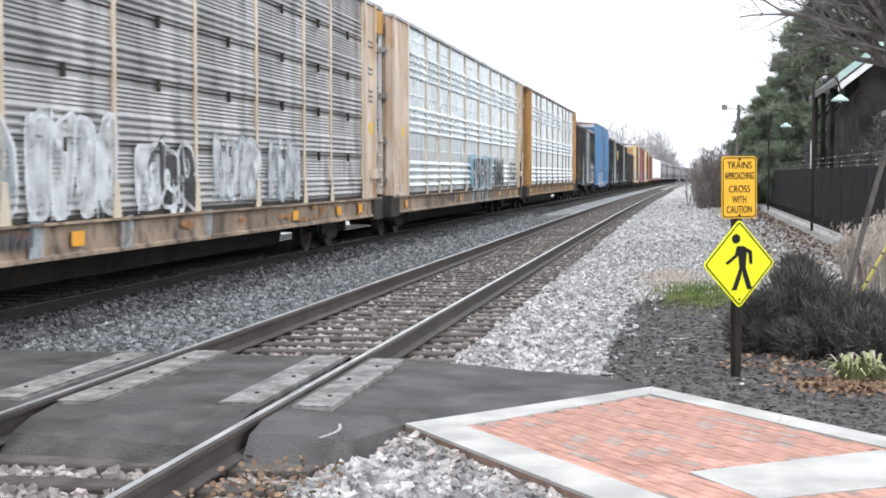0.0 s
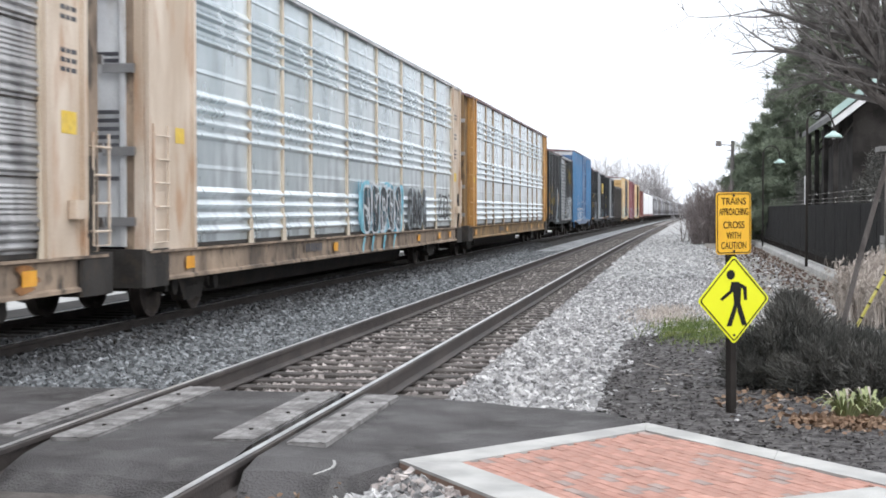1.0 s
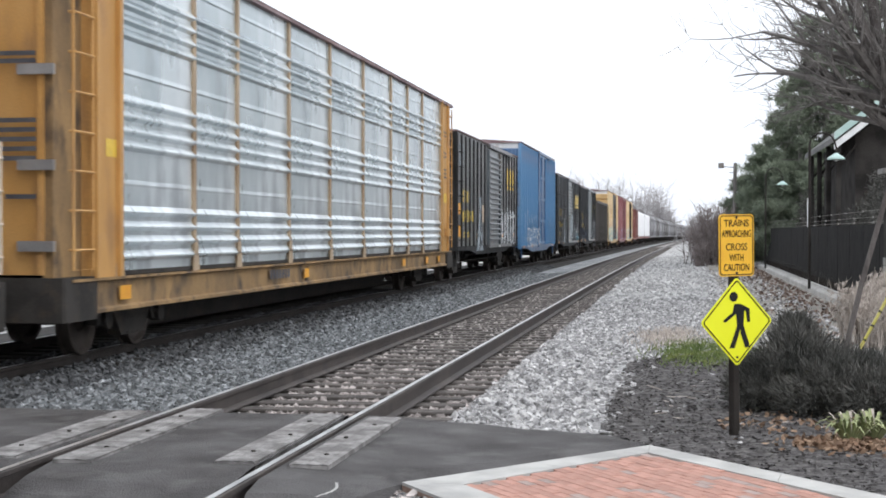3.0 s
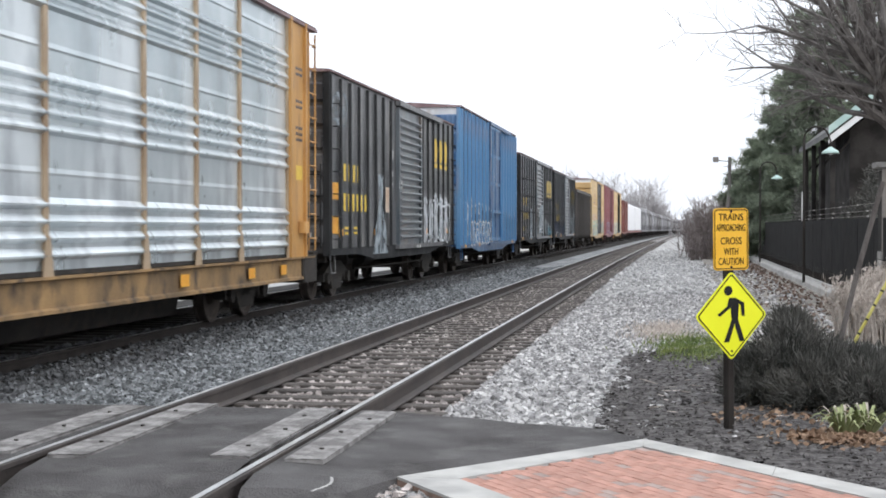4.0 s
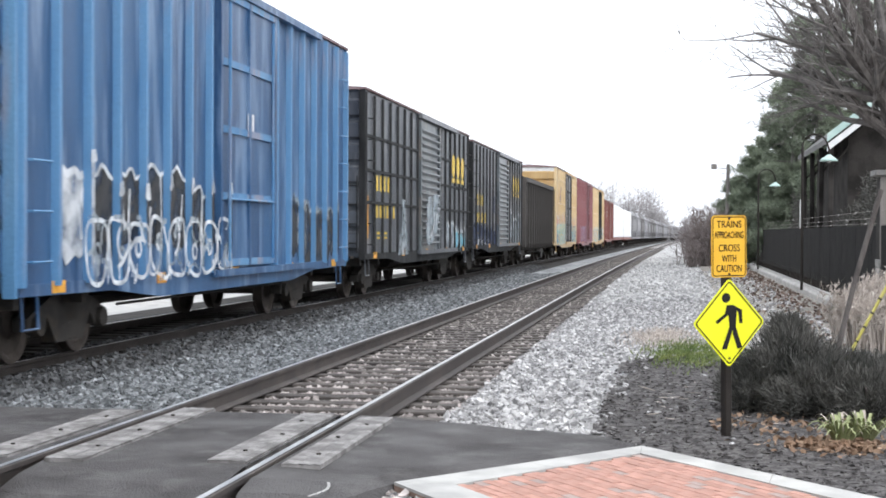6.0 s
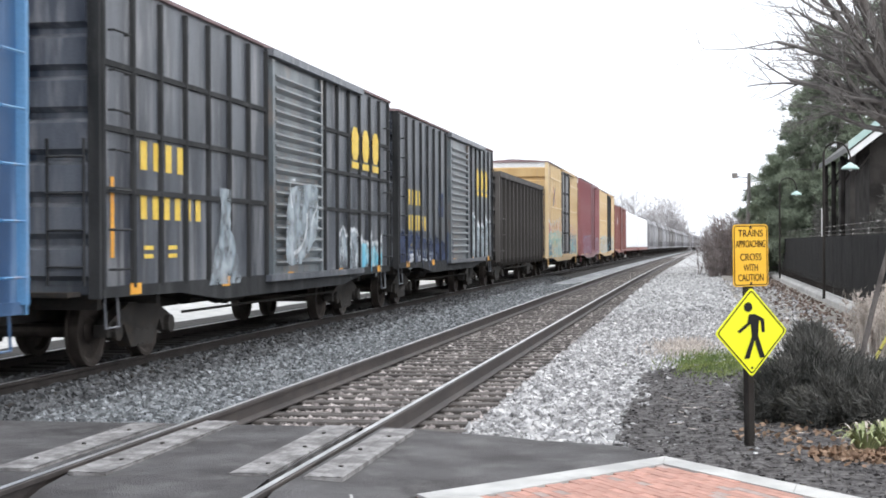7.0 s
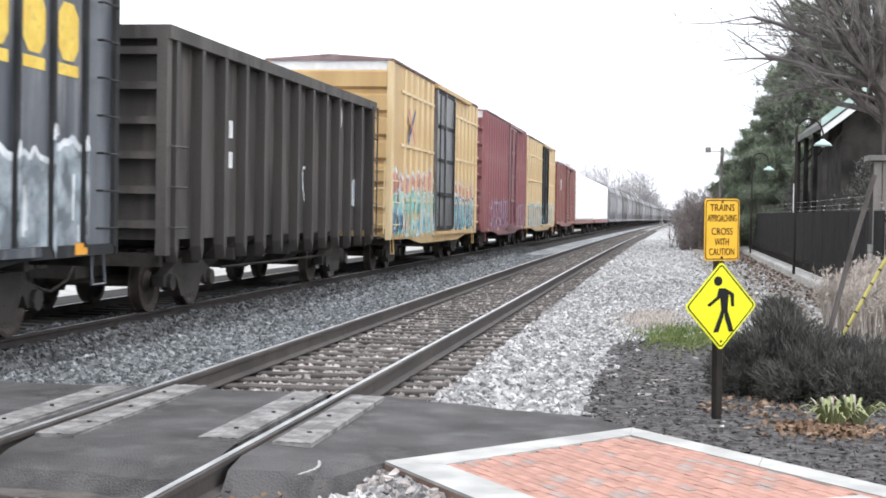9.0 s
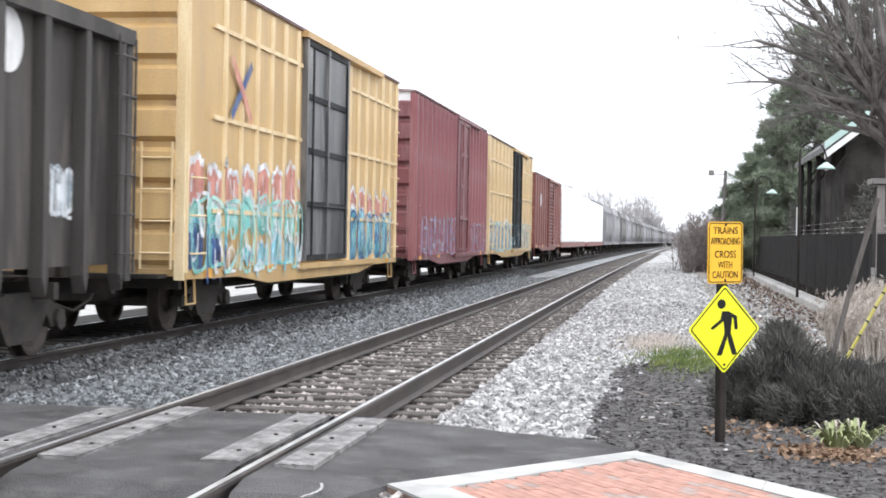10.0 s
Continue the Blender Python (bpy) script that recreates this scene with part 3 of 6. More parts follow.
    for (xa, ya), (xb, yb) in zip(pts, pts[1:]):
        w.add([(xa - 0.01, ya, -0.03), (xa + 0.008, ya, -0.03), (xb + 0.008, yb, -0.026), (xb - 0.01, yb, -0.026)], [(0, 1, 2, 3)])
    tagged(new("paint_mark", w.mesh("paint_mark", CONCRETE, True)), "curled scrap of white paint on the asphalt", "paint mark")
    return ob


build_crossing()


def inside(p, poly):
    n, c = len(poly), False
    for i in range(n):
        a, b = poly[i], poly[i - 1]
        if (a.y > p.y) != (b.y > p.y) and p.x < (b.x - a.x) * (p.y - a.y) / (b.y - a.y) + a.x:
            c = not c
    return c


def build_plaza():
    z = -0.09
    RIGHT = BC + (BR - BC) * 3.0
    FRONT = PL + (LOW - PL) * 3.2
    plaza = thing("brick_plaza", "red brick paving with a pale concrete border", "pavement", kind="structure")
    poly = [PL, BC, RIGHT, FRONT]
    bed = Geo()
    bed.along([(p.x, p.y) for p in reversed(poly)], (z - 0.2, z - 0.012), "z")
    part("bedding", bed, JOINT, plaza)
    wide = 0.3
    u, v = (BC - PL).normalized(), (BR - BC).normalized()
    s = (LOW - PL).normalized()
    inner = [PL + (u + s).normalized() * wide * 1.28, BC + (v - u).normalized() * wide * 1.2, RIGHT - u * wide * 1.1, FRONT + u * wide * 1.1]
    for k in range(2):
        for (a, b, ia, ib) in ((poly[k], poly[k + 1], inner[k], inner[k + 1]),):
            n = max(1, round((b - a).length / 1.5))
            for i in range(n):
                q = [a.lerp(b, i / n), a.lerp(b, (i + 1) / n), ia.lerp(ib, (i + 1) / n), ia.lerp(ib, i / n)]
                c = sum(q, Vector((0, 0))) / 4
                g = Geo()
                q = [c + (p - c) * 0.997 for p in q]
                g.along([(p.x, p.y) for p in reversed(q)], (z - 0.18, z + 0.006), "z")
                part("border_slab", g, CONCRETE, plaza, "pale concrete border slab")
    a, b, ia, ib = poly[0], poly[3], inner[0], inner[3]
    for i in range(5):
        q = [a.lerp(b, i / 5), a.lerp(b, (i + 1) / 5), ia.lerp(ib, (i + 1) / 5), ia.lerp(ib, i / 5)]
        c = sum(q, Vector((0, 0))) / 4
        g = Geo()
        g.along([((c + (p - c) * 0.997).x, (c + (p - c) * 0.997).y) for p in q], (z - 0.18, z + 0.006), "z")
        part("border_slab", g, CONCRETE, plaza, "pale concrete border slab")
    # a concrete patch in the bricks
    patch = [Vector((0.02, 7.62)), Vector((1.08, 8.4)), Vector((1.5, 7.75)), Vector((0.37, 7.02))]
    g = Geo()
    g.along([(p.x, p.y) for p in reversed(patch)], (z - 0.1, z + 0.003), "z")
    part("concrete_patch", g, CONCRETE, plaza, "pale concrete patch set into the bricks")
    # bricks, laid along the lower border
    d = (LOW - PL).normalized()
    e = Vector((-d.y, d.x))
    if e.dot(BC - PL) < 0:
        e = -e
    meshes = {}
    def brick_mesh(mat, half=False):
        key = (mat.name, half)
        if key not in meshes:
            L, W, c = (0.036 if half else 0.074), 0.0335, 0.003
            b = Geo()
            ring = lambda k, h: [(-L + k, -W + k, h), (L - k, -W + k, h), (L - k, W - k, h), (-L + k, W - k, h)]
            b.add(ring(0, -0.05) + ring(0, -c) + ring(c, 0), [(0, 1, 5, 4), (1, 2, 6, 5), (2, 3, 7, 6), (3, 0, 4, 7), (4, 5, 9, 8), (5, 6, 10, 9), (6, 7, 11, 10), (7, 4, 8, 11), (8, 9, 10, 11)])
            meshes[key] = b.mesh("brick", mat)
        return meshes[key]
    turn = math.atan2(d.y, d.x)
    spots = []
    for r in range(-8, 100):
        for k in range(-26, 80):
            p = inner[0] + d * (k * 0.152 + (r % 2) * 0.076) + e * (r * 0.071 + 0.036)
            if inside(p, inner) and not inside(p, patch) and p.y > 5.2 and p.x < 2.2:
                spots.append(p)
    spots.sort(key=lambda p: -p.y if p.y < 30 else 0)
    rest = {BRICK.name: Geo(), BRICK_GREY.name: Geo()}
    for i, p in enumerate(spots):
        mat = BRICK_GREY if rnd.random() < 0.09 else BRICK
        h = z + rnd.uniform(-0.003, 0.002)
        if i < 300:
            ob = part("brick", brick_mesh(mat), mat, plaza)
            ob.matrix_local = Matrix.Translation((p.x, p.y, h)) @ Matrix.Rotation(turn, 4, "Z")
        else:
            m = Matrix.Translation((p.x, p.y, h)) @ Matrix.Rotation(turn, 4, "Z")
            src = brick_mesh(mat)
            rest[mat.name].add([m @ w.co for w in src.vertices], [tuple(q.vertices) for q in src.polygons])
    for name, g in rest.items():
        if g.v:
            tagged(part("bricks", g, bpy.data.materials[name], plaza), kind="stuff")
    return plaza


# ---- the train ----
SPEED = 14.77
SIDE = 1.55   # half the width of a car


def ribbon(g, pts, width, x):
    """A painted stroke in the (y, z) plane."""
    for (ya, za), (yb, zb) in zip(pts, pts[1:]):
        dy, dz = yb - ya, zb - za
        k = width / 2 / max(math.hypot(dy, dz), 1e-6)
        g.add([(x, ya - dz * k, za + dy * k), (x, ya + dz * k, za - dy * k), (x, yb + dz * k, zb - dy * k), (x, yb - dz * k, zb + dy * k)], [(0, 1, 2, 3)])


def graffiti(car, x, y0, y1, z0, z1, fill, edge, light, seed, letters=5, label=""):
    """Sprayed letters: irregular filled shapes with outlines and strokes, as unreadable as the real ones."""
    r = random.Random(seed)
    a, b, c = Geo(), Geo(), Geo()
    w = (y1 - y0) / letters
    for i in range(letters):
        cy, cz = y0 + w * (i + 0.5), (z0 + z1) / 2
        n = 28
        p1, p2, e = r.uniform(0, 6.3), r.uniform(0, 6.3), r.uniform(0.45, 0.8)
        lean = r.uniform(-0.12, 0.12) * (z1 - z0)
        ring = []
        for k in range(n):
            t = 2 * math.pi * k / n
            q = 0.92 + 0.09 * math.sin(2 * t + p1) + 0.07 * math.sin(3 * t + p2)
            ry, rz = w * 0.52 * q, (z1 - z0) * 0.5 * q
            ring.append((cy + ry * math.copysign(abs(math.cos(t)) ** e, math.cos(t)), cz + lean * math.cos(t) + rz * math.copysign(abs(math.sin(t)) ** e, math.sin(t))))
        a.add([(x + 0.004, cy, cz)] + [(x + 0.004, p, q) for p, q in ring], [(0, k + 1, (k + 1) % n + 1) for k in range(n)])
        ribbon(b, ring + ring[:1], 0.055, x + 0.006)
        # the letter's counter and its bent inner strokes
        hy, hz = cy + r.uniform(-0.12, 0.12) * w, cz + r.uniform(-0.2, 0.2) * (z1 - z0)
        hole = [(hy + 0.13 * w * math.cos(0.45 * k), hz + 0.13 * (z1 - z0) * math.sin(0.45 * k)) for k in range(15)]
        ribbon(r.choice((b, c)), hole, 0.05, x + 0.009)
        for _ in range(4):
            ang, turn = r.uniform(0, 6.3), r.uniform(-0.45, 0.45)
            pts = [(cy + r.uniform(-0.35, 0.35) * w, cz + r.uniform(-0.4, 0.4) * (z1 - z0))]
            for _ in range(7):
                ang += turn
                pts.append((pts[-1][0] + 0.11 * w * math.cos(ang), pts[-1][1] + 0.1 * (z1 - z0) * math.sin(ang)))
            pts = [(min(max(p, cy - w * 0.5), cy + w * 0.5), min(max(q, z0), z1)) for p, q in pts]
            ribbon(r.choice((b, c, c)), pts, r.uniform(0.03, 0.075), x + 0.0095)
        for _ in range(3):
            py = cy + r.uniform(-0.5, 0.5) * w
            ribbon(r.choice((b, c)), [(py, z0 + r.uniform(0.2, 0.5) * (z1 - z0)), (py, z0 + r.uniform(-0.05, 0.15) * (z1 - z0))], 0.03, x + 0.0095)
    if fill:
        tagged(part("graffiti_fill", a, fill, car, label), kind="stuff")
    tagged(part("graffiti_outline", b, edge, car), kind="stuff")
    tagged(part("graffiti_stroke", c, light, car), kind="stuff")


def panel_spray(car, x, length, posts, deep, y0, y1, z0, z1, fill, rim, seed, lift=0.006):
    """Spray paint over a ribbed side: a ragged patch in each bay and on each post, with a paler rim along its top."""
    r = random.Random(seed)
    a, b = Geo(), Geo()
    pitch = (length - 0.32) / (posts + 1)
    for i in range(posts + 1):
        ya, yb = 0.16 + pitch * i, 0.16 + pitch * (i + 1)
        if ya < y0 - 0.3 * pitch or yb > y1 + 0.3 * pitch:
            continue
        for p, q, h in ((ya + 0.08, yb - 0.08, x + lift), (yb - 0.045, yb + 0.045, x + deep + lift)):
            n = 6
            base, peak = z0 + r.uniform(-0.1, 0.12), z1 + r.uniform(-0.22, 0.1)
            top = [(p + (q - p) * k / n, peak + r.uniform(-0.07, 0.07) - 0.12 * abs(2 * k / n - 1)) for k in range(n + 1)]
            low = [(p + (q - p) * k / n, base + r.uniform(-0.1, 0.08)) for k in range(n + 1)]
            a.add([(h, u, v) for u, v in low + top], [(k, k + 1, n + 2 + k, n + 1 + k) for k in range(n)])
            ribbon(b, top, r.uniform(0.04, 0.11), h + 0.003)
            if q - p > 0.2:
                for _ in range(2):
                    u = r.uniform(p + 0.05, q - 0.05)
                    ribbon(b, [(u, base + r.uniform(0.2, 0.9) * (peak - base)), (u + r.uniform(-0.1, 0.1), base + r.uniform(0, 0.3) * (peak - base))], r.uniform(0.03, 0.07), h + 0.004)
    tagged(part("graffiti_fill", a, fill, car), kind="stuff")
    tagged(part("graffiti_stroke", b, rim, car), kind="stuff")


def ghost_shape(car, x, y, z0, z1, wide, mat, seed):
    """A pale painted-out shape, narrow at the top and spreading to its ragged foot."""
    r = random.Random(seed)
    g = Geo()
    n = 14
    rows = []
    for k in range(n + 1):
        q = k / n
        half = wide * (0.18 + 0.12 * math.sin(5 * q) ** 2 + 0.75 * (1 - q) ** 2.2) + r.uniform(-0.04, 0.04)
        rows += [(x, y - half, z0 + (z1 - z0) * q), (x, y + half * r.uniform(0.85, 1.1), z0 + (z1 - z0) * q)]
    g.add(rows, [(2 * k, 2 * k + 1, 2 * k + 3, 2 * k + 2) for k in range(n)])
    tagged(part("graffiti_fill", g, mat, car, "pale grey painted-out patch"), kind="stuff")


def bars(car, mat, x, y, z, h, widths, gap=0.08, label="", name="marking"):
    """Markings as plain bars."""
    for w in widths:
        g = Geo().add([(x, y, z), (x, y + w, z), (x, y + w, z + h), (x, y, z + h)], [(0, 1, 2, 3)])
        part(name, g, mat, car, label)
        y += w + gap


def logo_shapes(car, mat, y, z, h, x, pitch):
    """An emblem of three plain blocks, each over a bar."""
    w = pitch * 0.62
    for k in range(3):
        g = Geo()
        c, a0 = w * 0.25, y + k * pitch
        ring = [(a0 + c, z), (a0 + w - c, z), (a0 + w, z + c), (a0 + w, z + h - c), (a0 + w - c, z + h), (a0 + c, z + h), (a0, z + h - c), (a0, z + c)]
        g.add([(x, p, q) for p, q in ring], [tuple(range(8))])
        q = y + k * pitch
        g.add([(x, q, z - h * 0.26), (x, q + w, z - h * 0.26), (x, q + w, z - h * 0.06), (x, q, z - h * 0.06)], [(0, 1, 2, 3)])
        part("emblem", g, mat, car, "faded yellow painted emblem block")


SHARED = {}


def shared(key, make):
    if key not in SHARED:
        SHARED[key] = make()
    return SHARED[key]


WHEELSETS = []


def wheelset_mesh():
    g = Geo()
    n = 24
    for s in (-1, 1):
        prof = [(0.10, 0.0), (0.10, 0.11), (0.03, 0.16), (0.03, 0.33), (0.07, 0.38), (0.07, 0.425), (-0.06, 0.42), (-0.065, 0.45), (-0.09, 0.445), (-0.09, 0.37), (-0.02, 0.33), (-0.02, 0.16), (-0.1, 0.1)]
        k = len(prof)
        verts = [(s * (GAUGE - 0.02) + s * a, r * math.cos(2 * math.pi * j / n), r * math.sin(2 * math.pi * j / n)) for j in range(n) for a, r in prof]
        g.add(verts, [(j * k + i, j * k + i + 1, ((j + 1) % n) * k + i + 1, ((j + 1) % n) * k + i) for j in range(n) for i in range(k - 1)])
    g.tube([(-1.05, 0, 0), (1.05, 0, 0)], 0.085, 10)
    return g.mesh("wheelset", WHEEL)


def frame_mesh():
    g = Geo()
    for s in (-1, 1):
        x0, x1 = (s * 0.94, s * 1.1) if s > 0 else (s * 1.1, s * 0.94)
        g.along([(-1.1, 0.5), (-1.1, 0.36), (-0.72, 0.34), (-0.6, 0.5), (-0.36, 0.2), (0.36, 0.2), (0.6, 0.5), (0.72, 0.34), (1.1, 0.36), (1.1, 0.5), (0.42, 0.74), (-0.42, 0.74)], (x0, x1), "x")
        for y in (-0.87, 0.87):
            g.tube([(s * 1.02, y, 0.42), (s * 1.16, y, 0.42)], 0.12, 10)
    g.box(-1.1, 1.1, -0.2, 0.2, 0.42, 0.72)
    return g.mesh("side_frame", IRON)


def spring_mesh(s):
    g = Geo()
    if s:
        for y in (-0.16, 0.0, 0.16):
            pts = [(s * 1.04 + 0.06 * math.cos(t), y + 0.06 * math.sin(t), 0.22 + 0.045 * t / 1.6) for t in [0.8 * i for i in range(12)]]
            g.tube(pts, 0.014, 4)
    return g.mesh("spring_nest", IRON)


def add_truck(car, y, spin):
    t = part("truck", shared("frame", frame_mesh), IRON, car, "sooty cast steel truck frame")
    t.matrix_local = Matrix.Translation((0, y, 0))
    for s in (-1, 1):
        part("spring_nest", shared(("spring", s), lambda: spring_mesh(s)), IRON, t)
    for dy in (-0.87, 0.87):
        w = part("wheelset", shared("wheelset", wheelset_mesh), WHEEL, t)
        w.matrix_local = Matrix.Translation((0, dy, 0.425))
        if spin:
            WHEELSETS.append((w, dy))


def add_coupler(car, y, s):
    g = Geo()
    g.box(-0.09, 0.09, min(y, y + s * 0.5), max(y, y + s * 0.5), 0.72, 0.92)
    g.box(-0.16, 0.16, min(y + s * 0.42, y + s * 0.68), max(y + s * 0.42, y + s * 0.68), 0.66, 0.98, 0.04)
    part("coupler", g, IRON, car)
    h = Geo()
    h.tube([(0.35, y, 0.75), (0.32, y + s * 0.2, 0.5), (0.2, y + s * 0.45, 0.36), (0.05, y + s * 0.7, 0.45)], 0.022, 6)
    part("air_hose", h, IRON, car)


def ladder(car, y, z0, z1, x, mat, rungs=6, wide=0.42, along="y", stiles=True):
    """Stiles and rungs on a side (along y) or on an end (along x)."""
    place = (lambda a, out, z: (x + out, y + a, z)) if along == "y" else (lambda a, out, z: (x + a, y - out, z))
    own = car
    if stiles:
        g = Geo().tube([place(0, 0.05, z1), place(0, 0.05, z0), place(wide, 0.05, z0), place(wide, 0.05, z1)], 0.018, 5)
        own = part("ladder", g, mat, car, "steel ladder")
    for i in range(rungs):
        z = z0 + (z1 - z0) * (i + 0.5) / rungs
        r = Geo().tube([place(0, 0, z), place(0, 0.07, z), place(wide, 0.07, z), place(wide, 0, z)], 0.014, 5)
        part("rung" if stiles else "grab_iron", r, mat, own)


def stirrup(car, y, z, mat):
    g = Geo()
    g.tube([(SIDE - 0.1, y, z), (SIDE - 0.08, y, z - 0.38), (SIDE - 0.08, y + 0.36, z - 0.38), (SIDE - 0.1, y + 0.36, z)], 0.018, 5)
    part("sill_step", g, mat, car)


def start_car(label, category, y0, length, spin, truck=2.3):
    c = thing("freight_car", label, category, group="freight train cars")
    c["start"] = y0
    add_truck(c, truck, spin)
    add_truck(c, length - truck, spin)
    add_coupler(c, 0, -1)
    add_coupler(c, length, 1)
    return c


CARS = []


def underframe(car, length, mat, z=0.95):
    g = Geo()
    g.box(-0.3, 0.3, 0.1, length - 0.1, z - 0.35, z)
    own = part("underframe", g, mat, car)
    for i in range(9):
        y = 0.4 + (length - 0.8) * i / 8
        part("cross_bearer", Geo().box(-1.35, 1.35, y - 0.06, y + 0.06, z - 0.18, z), mat, own)
    b = Geo()
    mid = length * 0.44
    b.tube([(0.55, mid, 0.72), (0.55, mid + 1.0, 0.72)], 0.19, 12)
    b.tube([(0.5, mid - 1.3, 0.7), (0.5, mid - 0.75, 0.7)], 0.13, 10)
    b.tube([(0.5, mid - 0.75, 0.7), (0.55, mid, 0.72)], 0.03, 6)
    part("brake_cylinder", b, IRON, car)
    p = Geo()
    p.tube([(1.15, 3.6, 0.55), (1.15, length - 3.6, 0.55)], 0.02, 5)
    part("brake_pipe", p, IRON, car, "pale brake rod")


# auto racks
def rack_panel_mesh(width, z0, z1, dirty):
    """One corrugated steel side panel, in its tiers of ridges."""
    line = []
    tiers = 5 if dirty else 3
    pitch = (z1 - z0) / tiers
    for k in range(tiers):
        a = z0 + pitch * k
        if dirty:
            # deep ridges below, fine ones above, a slot at the top
            line += [(0, a), (0, a + 0.03)]
            for i in range(4):
                b = a + 0.03 + 0.088 * i
                line += [(0.0, b), (0.034, b + 0.022), (0.034, b + 0.04), (0.004, b + 0.08)]
            b, n = a + 0.385, max(int((pitch - 0.43) / 0.052), 1)
            for i in range(n):
                line += [(0.0, b), (0.015, b + 0.012), (0.015, b + 0.022), (0.0, b + 0.045)]
                b += 0.052
        else:
            line += [(0, a), (0, a + pitch * 0.08)]
            for i in range(4):
                b = a + pitch * (0.08 + 0.135 * i)
                line += [(0.0, b), (0.055, b + pitch * 0.028), (0.055, b + pitch * 0.045), (0.0, b + pitch * 0.1)]
            b = a + pitch * 0.76
            line += [(0.0, b), (0.007, b + pitch * 0.02), (0.0, b + pitch * 0.06)]
    line.append((0, z1))
    g = Geo()
    g.strip(line, (0, width))
    g.strip([(-0.02, z0), (-0.02, z1)], (0, width))
    return g.mesh("side_panel", GALV_DIRTY if dirty else GALV)


def auto_rack(y0, length, paint, post_paint, dirty=False, spin=True, label="", door=DOOR_WHITE, from_far=True, roof=GALV, near=1.9):
    car = start_car(label, "freight car", y0, length, spin, 3.0)
    base, floor, top = 0.56, 0.95, 4.93
    # side sill with lips
    for s in (-1, 1):
        g = Geo()
        ring = [(s * 1.4, base + 0.05), (s * 1.5, base), (s * 1.5, base + 0.04), (s * 1.46, base + 0.06), (s * 1.46, floor - 0.05), (s * 1.53, floor - 0.03), (s * 1.53, floor), (s * 1.4, floor)]
        g.along(ring if s > 0 else ring[::-1], (0.25, length - 0.25))
        part("side_sill", g, SILL_TAN if paint is TAN else SILL_OCHRE, car, "grimy rust-stained side sill")
    d = Geo().box(-1.45, 1.45, 0.15, length - 0.15, floor - 0.03, floor + 0.02)
    part("deck", d, IRON, car)
    underframe(car, length, IRON, 0.9)
    part("centre_sill", Geo().along([(-0.5, 0.17), (0.5, 0.17), (0.6, 0.7), (-0.6, 0.7)], (4.6, length - 4.6)), IRON, car)
    # end posts: boxed columns on both sides and ends
    ew = 1.9
    niche = 0.85 if door is paint else 0.14
    for ya, yb in ((niche, near), (length - ew, length - (0.85 if door is paint or dirty else 0.5))):
        for s in (-1, 1):
            x0, x1 = (1.3, 1.5) if s > 0 else (-1.5, -1.3)
            c = Geo().box(x0, x1, ya, yb, floor, top, 0.03)
            col = part("end_column", c, paint, car, "faded boxed end column")
            # Shade in the recess is painted with the darker sill colour.
            rec = Geo().box(s * 1.3 - 0.06, s * 1.3 + 0.06, min(ya, 0.12) if ya < 5 else yb, ya if ya < 5 else length - 0.12, floor, top)
            part("recess_wall", rec, SILL_OCHRE if door is paint else SILL_TAN, col)
            for q in (ya + 0.05, yb - 0.05):
                st = Geo().box(s * 1.5 - (0 if s > 0 else 0.05), s * 1.5 + (0.05 if s > 0 else 0), q - 0.05, q + 0.05, floor, top)
                part("stiffener", st, paint, col)
    # end doors
    for y, s in ((0.18, -1), (length - 0.18, 1)):
        e = Geo()
        e.box(-1.28, 1.28, y - 0.04, y + 0.04, floor + 0.05, top - 0.1)
        dr = part("end_door", e, door, car, "pale end door")
        for x in (-1.2, -0.4, 0.4, 1.24):
            part("door_stile", Geo().box(x - 0.03, x + 0.03, y + s * 0.075 - 0.035, y + s * 0.075 + 0.035, floor + 0.05, top - 0.1), door, dr)
        for z in (1.25, 2.1, 3.1, 4.1):
            part("hinge", Geo().box(1.0, 1.4, y + s * 0.12 - 0.03, y + s * 0.12 + 0.03, z, z + 0.11), GALV_DIRTY, dr)
    # posts and panels
    rest = length - near - ew - 2.65 - 1.9 - 4 * 2.8 - 2.65
    bays = [2.65, 1.9, 2.8, 2.8, 2.8, 2.8, rest / 2, rest / 2, 2.65]
    if from_far:
        bays.reverse()
    marks = [near]
    for wide in bays:
        marks.append(marks[-1] + wide)
    def post_mesh():
        p = Geo()
        p.box(-0.02, 0.058, -0.05, 0.05, floor, top, 0.012)
        p.along([(-0.13, floor), (0.13, floor), (0.05, floor + 0.42), (-0.05, floor + 0.42)], (0.058, 0.07), "x")
        return p.mesh("post", post_paint)
    po = shared(("post", post_paint.name), post_mesh)
    for s in (-1, 1):
        flip = Matrix.Rotation(0 if s > 0 else math.pi, 4, "Z")
        for y in marks:
            part("post", po, post_paint, car).matrix_local = Matrix.Translation((s * 1.44, y, 0)) @ flip
        for ya, yb in zip(marks, marks[1:]):
            pm = shared(("panel", round(yb - ya, 3), dirty), lambda: rack_panel_mesh(yb - ya - 0.02, floor + 0.06, top - 0.05, dirty))
            part("side_panel", pm, GALV, car).matrix_local = Matrix.Translation((s * 1.455, (ya if s > 0 else yb) + 0.01 * s, 0)) @ flip
    tier = (top - floor - 0.11) / (5 if dirty else 3)
    if dirty:
        # dark slots between the panel tiers, with latches
        for i in range(1, 5):
            z = floor + 0.06 + tier * i
            slot = part("panel_gap", Geo().box(1.462, 1.474, ew, length - ew, z - 0.02, z), IRON, car, "dark slot between panel tiers")
            for ya, yb in zip(marks, marks[1:]):
                y = (ya + yb) / 2
